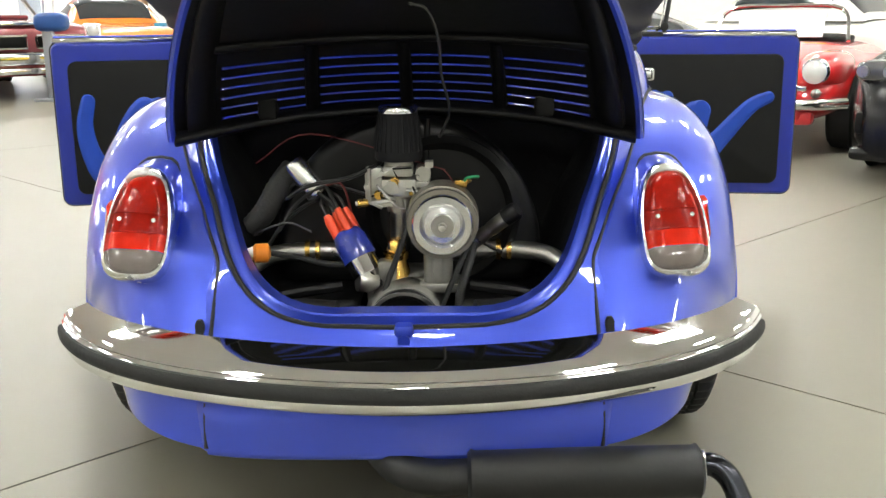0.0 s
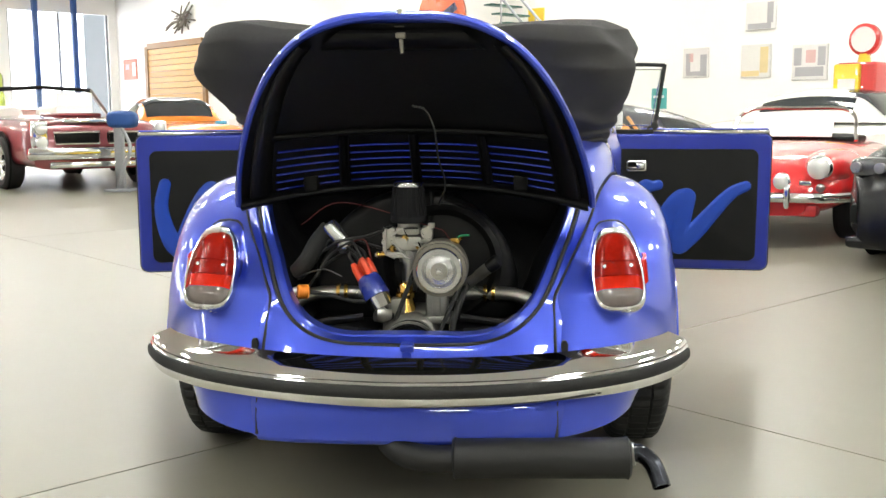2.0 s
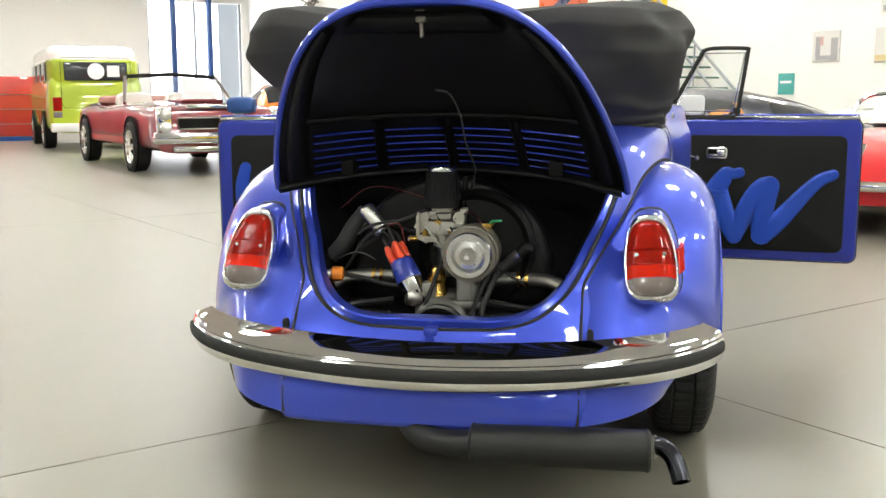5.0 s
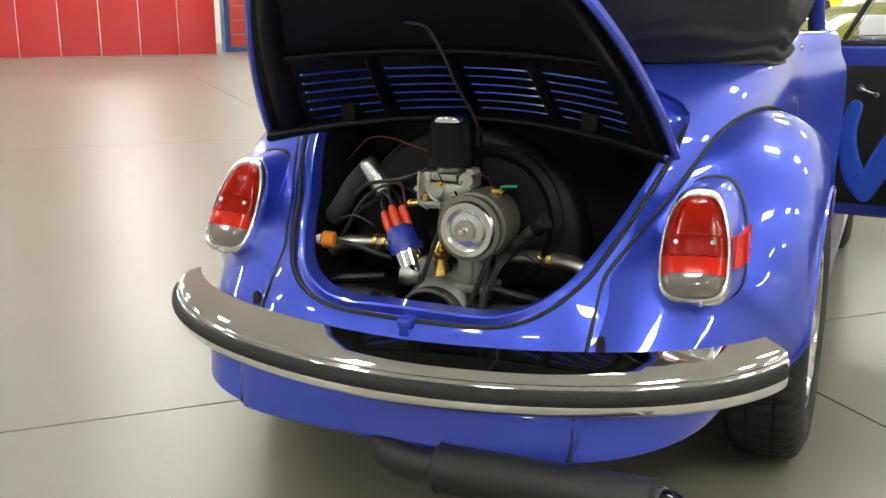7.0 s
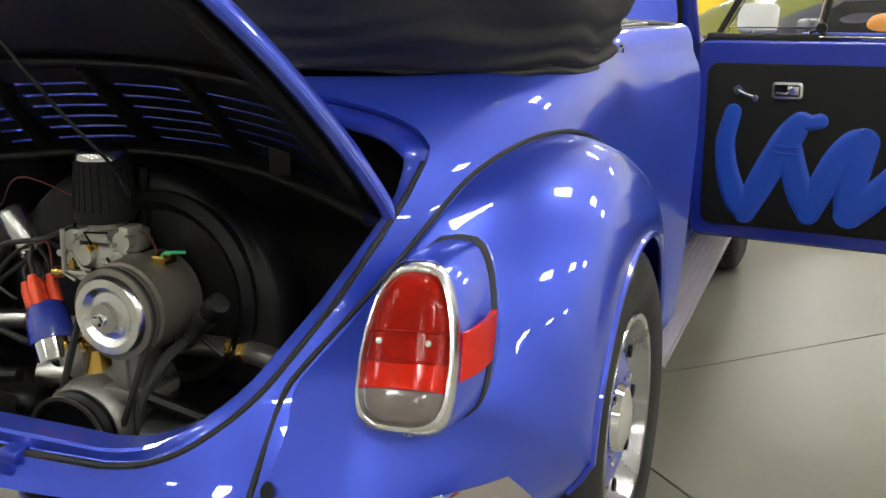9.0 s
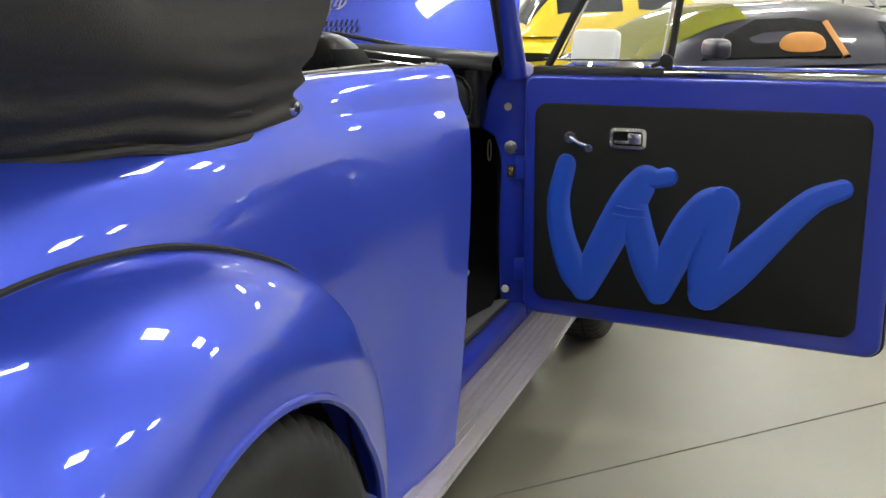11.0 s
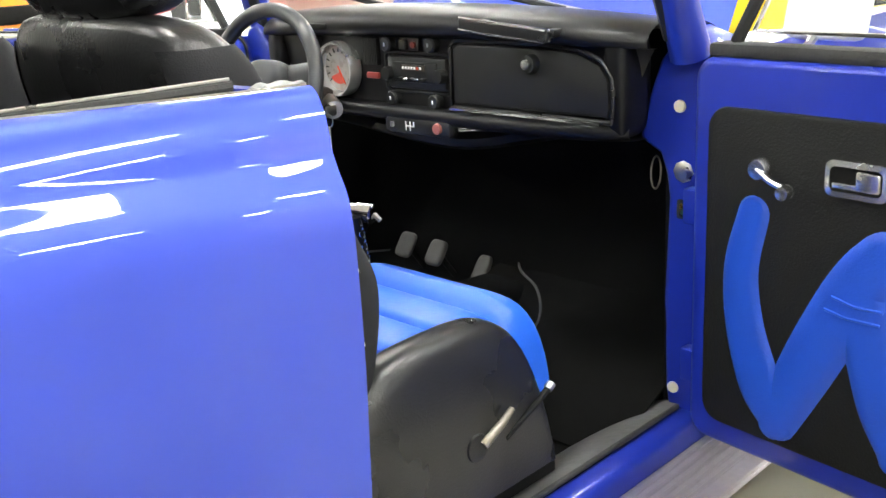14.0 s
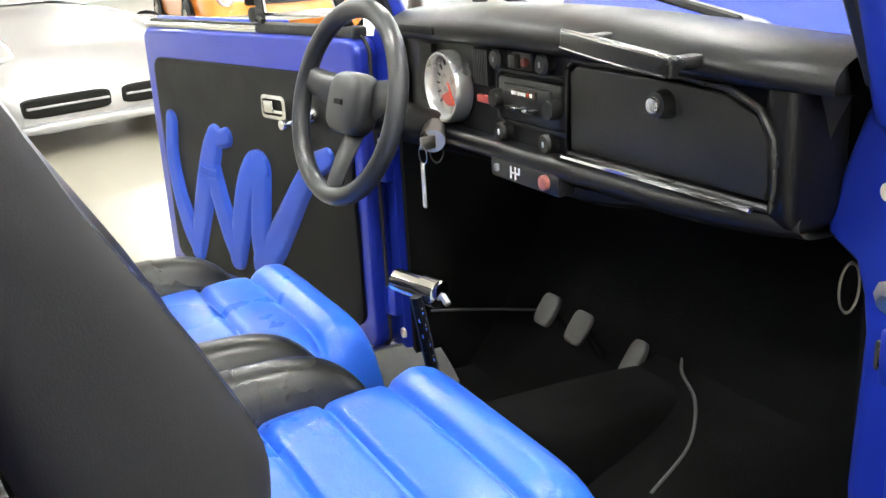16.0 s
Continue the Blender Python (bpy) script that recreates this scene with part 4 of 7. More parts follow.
# oil filler, breather, pump
part("oil_filler", merge(along((0.128, 0.463, 0.565), (0.205, 0.429, 0.632), [(0, 0.016), (0.6, 0.014), (0.62, 0.016), (1, 0.016)], 20)), STEEL, engine, "alloy oil filler tube")
part("oil_cap", along((0.205, 0.429, 0.632), (0.229, 0.418, 0.652), [(0, 0.019), (0.8, 0.019), (1, 0.015)], 20), BLACKLID, engine, "black oil filler cap")
part("breather_pipe", tube(catmull([(0.14, 0.455, 0.575), (0.13, 0.40, 0.55), (0.11, 0.37, 0.49), (0.105, 0.37, 0.44)], 6), 0.009, 8), RUBBER, engine)
part("fuel_pump", merge(along((-0.022, 0.43, 0.548), (-0.022, 0.43, 0.59), [(0, 0.026), (0.35, 0.028), (0.4, 0.021), (0.8, 0.02), (1, 0.012)], 20), along((-0.022, 0.43, 0.51), (-0.022, 0.43, 0.55), [(0, 0.032), (1, 0.02)], 16)), BRASS, engine, "gold-coloured fuel pump")
part("fuel_filter", merge(along((-0.318, 0.412, 0.565), (-0.283, 0.421, 0.563), [(0, 0.012), (0.15, 0.02), (0.85, 0.02), (1, 0.012)], 18)), ORANGE, engine, "amber plastic fuel filter")
part("filter_cap_white", along((-0.333, 0.408, 0.566), (-0.318, 0.412, 0.565), [(0, 0.008), (1, 0.014)], 14), WHITE, engine)
part("fuel_hose", tube(catmull([(-0.283, 0.421, 0.563), (-0.23, 0.43, 0.552), (-0.15, 0.43, 0.535), (-0.05, 0.428, 0.545)], 6), 0.006, 8), RUBBER, engine)
part("ground_cable", tube(catmull([(-0.25, 0.46, 0.67), (-0.20, 0.44, 0.70), (-0.12, 0.44, 0.715), (-0.06, 0.45, 0.74)], 6), 0.0045, 7), WIRE, engine)
part("red_lead", tube(catmull([(-0.19, 0.49, 0.685), (-0.14, 0.47, 0.70), (-0.12, 0.455, 0.66), (-0.11, 0.45, 0.60)], 6), 0.0025, 6), WIRERED, engine)
part("red_lead", tube(catmull([(0.10, 0.45, 0.70), (0.08, 0.46, 0.725), (0.05, 0.47, 0.735), (-0.2, 0.50, 0.80), (-0.33, 0.56, 0.73)], 6), 0.0014, 6), WIRERED, engine)
part("green_lead", tube(catmull([(0.118, 0.438, 0.70), (0.125, 0.43, 0.715), (0.15, 0.45, 0.715)], 5), 0.003, 6), shader("green_wire", (0.02, 0.3, 0.12), 0.4), engine)
part("preheat_hose", tube(catmull([(-0.245, 0.53, 0.725), (-0.275, 0.505, 0.685), (-0.300, 0.49, 0.640), (-0.335, 0.50, 0.600)], 8), [0.024 + 0.0018 * (i % 2) for i in range(25)], 14), RUBBER, engine, "ribbed black preheat hose")
part("side_wire", tube(catmull([(-0.34, 0.55, 0.60), (-0.33, 0.50, 0.585), (-0.31, 0.46, 0.60), (-0.25, 0.45, 0.62), (-0.2, 0.45, 0.60)], 5), 0.003, 6), WIRE, engine)

# exhaust under the tail
muffler = thing("exhaust_muffler", "matt black tubular exhaust muffler slung under the tail", "muffler")
part("can", along((0.118, 0.115, 0.208), (0.548, 0.115, 0.215), [(0, 0.044), (0.015, 0.052), (0.03, 0.049), (0.97, 0.049), (0.985, 0.052), (1, 0.044)], 32), MUFFLER, muffler)
part("inlet_pipe", tube(catmull([(0.13, 0.115, 0.208), (0.06, 0.117, 0.205), (0.0, 0.135, 0.212), (-0.05, 0.19, 0.235), (-0.08, 0.30, 0.27), (-0.08, 0.42, 0.30)], 6), 0.034, 16), MUFFLER, muffler)
tip = [Vector(p) for p in catmull([(0.54, 0.125, 0.222), (0.572, 0.12, 0.225), (0.598, 0.105, 0.208), (0.612, 0.085, 0.18), (0.618, 0.07, 0.16)], 5)]
part("tail_pipe", thick(tube(tip, 0.022, 16, caps=False), 0.003), DARKCHROME, muffler, "dark chrome tail pipe")
part("pipe_clamp", along((0.545, 0.125, 0.222), (0.56, 0.122, 0.224), 0.028, 16), STEEL, muffler)

# underbody so that no light shows below
part("floor_pan", box(-0.50, 0.50, 0.55, 3.5, 0.20, 0.24, 0.01), BAY, car)
part("gearbox", along((0, 0.45, 0.30), (0, 1.3, 0.30), [(0, 0.12), (0.4, 0.16), (1, 0.09)], 16), BAY, car)
part("axle_tube", along((-0.6, AXLE, 0.325), (0.6, AXLE, 0.325), 0.05, 10), BAY, car)
part("tail_underpan", box(-0.40, 0.40, 0.24, 0.60, 0.30, 0.34, 0.01), BAY, car)


# ---- wheels ----
def road_wheel(sx, at, r=0.325, width=0.17):
    w = new("wheel")
    side = [(0.195, -0.5 * width + 0.012, 0), (0.22, -0.5 * width, 0), (0.27, -0.5 * width - 0.008, 0), (r - 0.030, -0.5 * width + 0.002, 0), (r - 0.012, -0.5 * width + 0.012, 1), (r - 0.003, -0.5 * width + 0.024, 1), (r, -0.034, 1), (r - 0.008, -0.032, 0), (r - 0.008, -0.027, 0), (r + 0.001, -0.025, 2)]
    prof = side + [(a, -b, c) for a, b, c in reversed(side)]
    bm, seg = bmesh.new(), 168
    rings = []
    for k in range(seg):
        ring = []
        for q, (a, b, c) in enumerate(prof):
            cut = 0.010 if (c == 1 and (k + (q > 9)) % 3 == 0) or (c == 2 and (k + 1) % 3 == 0) else 0.0
            t = 2 * math.pi * k / seg
            ring.append(bm.verts.new((b, (a - cut) * math.cos(t), (a - cut) * math.sin(t))))
        rings.append(ring)
    for A, B in zip(rings, rings[1:] + rings[:1]):
        for q in range(len(prof) - 1):
            bm.faces.new((A[q], A[q + 1], B[q + 1], B[q]))
    part("tyre", bm, TYRE, w, "black road tyre with blocky tread")
    h = 0.5 * width
    rim = part("rim", lathe([(0.198, -h + 0.01), (0.203, h - 0.012), (0.197, h - 0.002), (0.186, h - 0.004), (0.176, h - 0.03), (0.168, h - 0.045), (0.15, h - 0.05), (0.148, h - 0.054)], 48, "X"), RIM, w, "polished silver rim")
    part("wheel_centre", lathe([(0.15, h - 0.052), (0.125, h - 0.03), (0.10, h - 0.022), (0.07, h - 0.03), (0.05, h - 0.035), (0.0, h - 0.035)], 40, "X"), PAINT, w, "blue painted wheel centre")
    for k in range(8):
        a = 2 * math.pi * k / 8
        part("slot", along((h - 0.03, 0.138 * math.cos(a), 0.138 * math.sin(a)), (h - 0.024, 0.138 * math.cos(a), 0.138 * math.sin(a)), 0.013, 10), BAY, w)
    part("hub_cap", lathe([(0.062, h - 0.036), (0.066, h - 0.026), (0.06, h - 0.012), (0.03, h - 0.002), (0.012, h + 0.0), (0, h + 0.002)], 32, "X"), CHROME, w, "chrome hub cap")
    for k in range(4):
        a = 2 * math.pi * (k + 0.5) / 4
        part("wheel_bolt", along((h - 0.04, 0.085 * math.cos(a), 0.085 * math.sin(a)), (h - 0.016, 0.085 * math.cos(a), 0.085 * math.sin(a)), 0.009, 6), CHROME, w)
    w.parent = car
    w.matrix_basis = Matrix.Translation(at) @ (Matrix.Identity(4) if sx > 0 else Matrix.Rotation(math.pi, 4, "Z"))
    return w


rw = road_wheel(1, (0.655, AXLE + 0.005, 0.325))
for sx, x, y in ((-1, -0.655, AXLE + 0.005), (1, 0.63, 3.33), (-1, -0.63, 3.33)):
    copy = copy_thing(rw, Matrix.Translation((x, y, 0.325)) @ (Matrix.Identity(4) if sx > 0 else Matrix.Rotation(math.pi, 4, "Z")))
    copy.parent = car

# ---- folded soft top ----
soft_top = thing("folded_soft_top", "black canvas convertible top folded into a bulky bag behind the seats", "soft top")
TOP_RINGS = [(0.598, 0.695, 2.5, 0.940, 0.034), (0.606, 0.675, 2.7, 0.965, 0.034), (0.618, 0.655, 3.2, 1.00, 0.035), (0.635, 0.625, 4.0, 1.08, 0.03), (0.648, 0.60, 4.5, 1.16, 0.02), (0.652, 0.60, 4.5, 1.235, 0.01), (0.635, 0.62, 4.2, 1.29, 0.008), (0.58, 0.67, 3.6, 1.318, 0.008), (0.40, 0.78, 3.0, 1.325, 0.006), (0.15, 0.98, 2.5, 1.325, 0.0)]
FRONT_TOP = 1.335


def top_point(u, v):
    i = v * (len(TOP_RINGS) - 1)
    k = min(len(TOP_RINGS) - 2, int(i))
    t = i - k
    W, yr, n, z, dz = [TOP_RINGS[k][q] * (1 - t) + TOP_RINGS[k + 1][q] * t for q in range(5)]
    if u < 0.8:
        a = math.pi * (0.5 - u / 0.8)
        s, c = math.sin(a), math.cos(a)
        x = W * math.copysign(abs(s) ** (2 / n), s)
        y = FRONT_TOP - (FRONT_TOP - yr) * abs(c) ** (2 / n)
        zz = z + dz * c * c
    else:
        f = (u - 0.8) / 0.2
        x, y, zz = -W + 2 * W * f, FRONT_TOP + 0.01 * math.sin(math.pi * f), z
    if x < 0:
        x *= 1 + 0.11 * min(1, max(0, (zz - 0.98) / 0.2))
    zz -= 0.045 * max(0, 1 - (x / 0.52) ** 2) * min(1, max(0, v - 0.45) / 0.3)
    w = 0.019 * math.sin(v * 3.1) * noise.noise(Vector((x * 5, y * 5, zz * 9))) * 2.2
    fold = 0.009 * math.sin(x * 21 + zz * 30 + 2 * noise.noise(Vector((x * 3, y * 3, zz * 3)))) * math.sin(math.pi * min(1, v * 1.6)) ** 2
    if zz < 1.08:
        fold += 0.006 * math.sin(zz * 150 + 5 * noise.noise(Vector((x * 4, y * 4, zz * 6)))) * min(1, max(0, (1.08 - zz) / 0.06))
    k2 = 1 + (w + fold) / 0.6
    return Vector((x * k2, 1.0 + (y - 1.0) * k2, zz + 0.5 * w))


bag = sheet(top_point, 140, 84, close_u=True)
part("canvas", bag, FABRIC, soft_top, "black canvas")
hem = [top_point(0.8 * i / 60, 0.0) + Vector((0, 0, 0.004)) for i in range(61)]
for k, (dz, out) in enumerate(((0.004, 1.012), (0.022, 1.008), (0.038, 1.012))):
    part("hem_roll", tube([Vector((p.x * out * (1 - 0.02 * (abs(i - 30) > 27)), 1.0 + (p.y - 1.0) * out, p.z + dz + 0.004 * math.sin(i * 0.9 + k * 2))) for i, p in enumerate(hem)], [0.007 * min(1, 0.2 + 0.3 * min(i, 60 - i)) for i in range(61)], 8), FABRIC, soft_top)
for sx in (1, -1):
    part("snap_button", lathe([(0, 0.008), (0.009, 0.006), (0.010, 0.0)], 14, "X", (sx * 0.625, 1.275, 0.982)) if sx > 0 else lathe([(0, -0.008), (0.009, -0.006), (0.010, 0.0)], 14, "X", (sx * 0.625, 1.275, 0.982)), CHROME, soft_top, "chrome snap button")
    part("piping", tube(catmull([(sx * 0.652, 1.02, 1.215), (sx * 0.655, 1.14, 1.19), (sx * 0.640, 1.262, 1.165)], 6), 0.004, 6), WHITE, soft_top, "pale piping cord")

# ---- doors ----
STROKES = [
    [(0.123, 0.723, 0.027), (0.104, 0.632, 0.031), (0.114, 0.54, 0.036), (0.146, 0.450, 0.041), (0.176, 0.402, 0.034)],
    [(0.178, 0.402, 0.035), (0.219, 0.495, 0.043), (0.26, 0.581, 0.045), (0.291, 0.639, 0.045), (0.317, 0.682, 0.040), (0.333, 0.703, 0.032), (0.361, 0.702, 0.024), (0.387, 0.708, 0.024)],
    [(0.296, 0.634, 0.042), (0.320, 0.555, 0.041), (0.347, 0.476, 0.042), (0.373, 0.418, 0.035)],
    [(0.374, 0.418, 0.036), (0.405, 0.498, 0.042), (0.444, 0.586, 0.043), (0.486, 0.640, 0.043), (0.517, 0.652, 0.043)],
    [(0.520, 0.651, 0.043), (0.507, 0.573, 0.041), (0.490, 0.49, 0.044), (0.494, 0.430, 0.046)],
    [(0.493, 0.428, 0.046), (0.552, 0.481, 0.043), (0.618, 0.558, 0.038), (0.677, 0.628, 0.033), (0.730, 0.680, 0.029), (0.785, 0.706, 0.024)],
]
DOOR_L = 0.895


def round_rect(x0, x1, z0, z1, r, n=6):
    pts = []
    for cx, cz, a0 in ((x1 - r, z1 - r, 0), (x0 + r, z1 - r, 90), (x0 + r, z0 + r, 180), (x1 - r, z0 + r, 270)):
        for i in range(n + 1):
            a = radians(a0 + 90 * i / n)
            pts.append((cx + r * math.cos(a), cz + r * math.sin(a)))
    return pts


def stroke_mesh(pts, flip):
    """A padded ribbon with round ends: (s, z, half width)."""
    P = catmull([(s, h, z) for s, z, h in pts], 7)
    bm = bmesh.new()
    rows = []
    m = len(P)
    full = [(p, 1.0) for p in P]
    d0, d1 = (P[0] - P[1]), (P[-1] - P[-2])
    def cap(p, d, sign):
        d = Vector((d.x, 0, d.z)).normalized()
        return [(Vector((p.x + d.x * p.y * math.sin(a), p.y * math.cos(a), p.z + d.z * p.y * math.sin(a))), 1.0) for a in [radians(x) for x in (20, 40, 58, 74, 86)]]
    seq = list(reversed(cap(P[0], d0, -1))) + full + cap(P[-1], d1, 1)
    for i, (p, _) in enumerate(seq):
        a, b = seq[max(0, i - 1)][0], seq[min(len(seq) - 1, i + 1)][0]
        d = Vector((b.x - a.x, 0, b.z - a.z)).normalized()
        nrm = Vector((-d.z, 0, d.x))
        row = []
        for k in range(9):
            t = -1 + 2 * k / 8
            hgt = 0.0085 * max(0.0, 1 - abs(t) ** 5.0) ** 0.55 * min(1, p.y / 0.012)
            q = Vector((p.x, 0, p.z)) + nrm * p.y * t
            x = DOOR_L - q.x if flip else q.x
            row.append(bm.verts.new((x, -hgt - 0.001, q.z)))
        rows.append(row)
    for a, b in zip(rows, rows[1:]):
        for k in range(8):
            bm.faces.new((a[k], a[k + 1], b[k + 1], b[k]))
    return bm


def car_door(sx, hinge, degrees):
    """Built with s along x, the inner face towards -y; then turned about its hinge."""
    m = Matrix.Translation((*hinge, 0)) @ Matrix.Rotation(radians(degrees), 4, "Z")
    if sx < 0:
        m = Matrix.Translation((*hinge, 0)) @ Matrix.Rotation(radians(degrees), 4, "Z") @ Matrix.Diagonal((-1, 1, 1, 1))
    def put(name, bm, mat, parent, label="", smooth=True):
        bm.transform(m)
        return part(name, bm, mat, parent, label, smooth)
    # The inner frame's shade is painted in by the deeper blue.
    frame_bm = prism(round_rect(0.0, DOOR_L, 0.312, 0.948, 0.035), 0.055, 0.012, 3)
    d = put("door", frame_bm, PAINT_SHADED, car, "open blue door with black card and blue padded squiggle")
    put("door_skin", sheet(lambda u, v: (0.005 + 0.885 * u, 0.05 + 0.035 * math.sin(math.pi * v) ** 0.7, 0.318 + 0.63 * v), 8, 12), PAINT, d)
    put("door_edge_seal", tube([(x, 0.028, z) for x, z in round_rect(-0.003, DOOR_L + 0.003, 0.309, 0.951, 0.036, 5)], 0.004, 6, closed=True), RUBBER, d)
    put("door_card", moved(prism(round_rect(0.034, 0.838, 0.356, 0.877, 0.035), 0.012, 0.006, 2), Matrix.Translation((0, -0.010, 0))), PANEL, d, "black vinyl door card")
    bm = merge(*[stroke_mesh(s, sx < 0) for s in STROKES])
    put("applique", moved(bm, Matrix.Translation((0, -0.009, 0))), BLUEPAD, d, "blue padded vinyl squiggle")
    fx = (lambda s: DOOR_L - s) if sx < 0 else (lambda s: s)
    put("applique_band", tube([(fx(0.252), -0.020, 0.607), (fx(0.285), -0.0215, 0.602), (fx(0.335), -0.020, 0.603)], 0.0022, 6), BLUEPAD, d)
    put("applique_band", tube([(fx(0.262), -0.020, 0.628), (fx(0.295), -0.0215, 0.622), (fx(0.338), -0.020, 0.623)], 0.0022, 6), BLUEPAD, d)
    # inner handle in a recessed chrome escutcheon
    ring_out, ring_in = round_rect(0.239, 0.331, 0.772, 0.823, 0.012, 4), round_rect(0.247, 0.323, 0.780, 0.815, 0.008, 4)
    esc = bmesh.new()
    L = [[esc.verts.new((x, y, z)) for x, z in o] for o, y in ((ring_out, -0.010), (ring_out, -0.018), (ring_in, -0.020), (ring_in, -0.012))]
    for a, b in zip(L, L[1:]):
        for k in range(len(a)):
            q = (k + 1) % len(a)
            esc.faces.new((a[k], a[q], b[q], b[k]))
    put("handle_escutcheon", esc, SATIN, d, "chrome handle escutcheon")
    put("handle_recess", box(0.247, 0.323, -0.0125, -0.0105, 0.780, 0.815), BAY, d)
    put("inner_handle", merge(box(0.285, 0.320, -0.021, -0.014, 0.784, 0.811, 0.003), box(0.25, 0.29, -0.019, -0.014, 0.784, 0.792, 0.002)), SATIN, d, "chrome pull handle")
    put("window_crank", merge(lathe([(0, -0.012), (0.014, -0.011), (0.017, -0.004), (0.017, 0.004)], 18, "Y", (0.139, -0.022, 0.795)), tube([(0.139, -0.03, 0.795), (0.165, -0.036, 0.783), (0.196, -0.038, 0.774)], 0.0055, 8), lathe([(0, -0.018), (0.010, -0.016), (0.011, 0.0), (0.008, 0.004)], 14, "Y", (0.198, -0.042, 0.774))), SATIN, d, "chrome window crank")
    # top: belt mouldings and lowered window slot
    put("belt_strip", box(0.36, DOOR_L - 0.01, 0.004, 0.016, 0.948, 0.962, 0.003), CHROME, d, "chrome belt strip")
    put("window_slot", box(0.36, DOOR_L - 0.01, 0.018, 0.036, 0.948, 0.966, 0.003), RUBBER, d)
    put("outer_belt_strip", box(0.30, DOOR_L - 0.01, 0.04, 0.056, 0.946, 0.972, 0.005), PAINT, d)
    put("vent_sill", box(0.02, 0.36, 0.006, 0.046, 0.946, 0.968, 0.006), RUBBER, d)
    vent = [(0.055, 0.968), (0.365, 0.968), (0.405, 1.262), (0.212, 1.262)]
    def vp(s, z):
        return Vector((s, 0.028, z))
    put("vent_window", tube([vp(*vent[0]), vp(*vent[3])], 0.010, 8), RUBBER, d, "black framed vent window")
    put("vent_top_rail", tube(catmull([vp(0.195, 1.24), vp(0.225, 1.263), vp(0.30, 1.268), vp(0.405, 1.264)], 4), 0.009, 8), RUBBER, d)
    put("vent_divider", tube([vp(0.405, 1.268), vp(0.366, 0.965)], 0.009, 8), RUBBER, d)
    put("vent_inner_frame", tube([vp(0.085, 0.985), vp(0.215, 1.245), vp(0.39, 1.245), vp(0.35, 0.985)], 0.005, 6, closed=True), CHROME, d, "chrome vent frame")
    pane = bmesh.new()
    pane.faces.new([pane.verts.new(vp(*q)) for q in ((0.085, 0.985), (0.35, 0.985), (0.39, 1.245), (0.215, 1.245))])
    g = put("vent_pane", pane, GLASS, d)
    g.visible_shadow = False
    put("vent_latch", merge(lathe([(0, -0.01), (0.016, -0.008), (0.016, 0.008), (0, 0.01)], 14, "Y", (0.365, 0.012, 0.985)), tube([(0.365, 0.01, 0.985), (0.33, 0.008, 0.972)], 0.006, 8)), PLASTIC, d)
    for z in (0.70, 0.42):
        put("hinge", box(-0.035, 0.004, 0.02, 0.045, z - 0.03, z + 0.03, 0.004), PAINT_SHADED, d)
    if sx > 0:
        put("mirror_arm", tube([(0.15, 0.06, 0.96), (0.15, 0.10, 0.985), (0.15, 0.12, 1.01)], 0.007, 8), CHROME, d)
        # White colour stands in for the bright reflection on the chrome mirror.
        put("door_mirror", moved(superbox(0, 0, 0, 0.062, 0.016, 0.045, 0.28, 16), Matrix.Translation((0.155, 0.105, 1.012)) @ Matrix.Rotation(radians(-14), 4, "X")), WHITE, d, "chrome door mirror, its bright reflection put in as white")
    return d


car_door(1, (0.605, 2.545), -7.5)
car_door(-1, (-0.565, 2.508), 14.5)

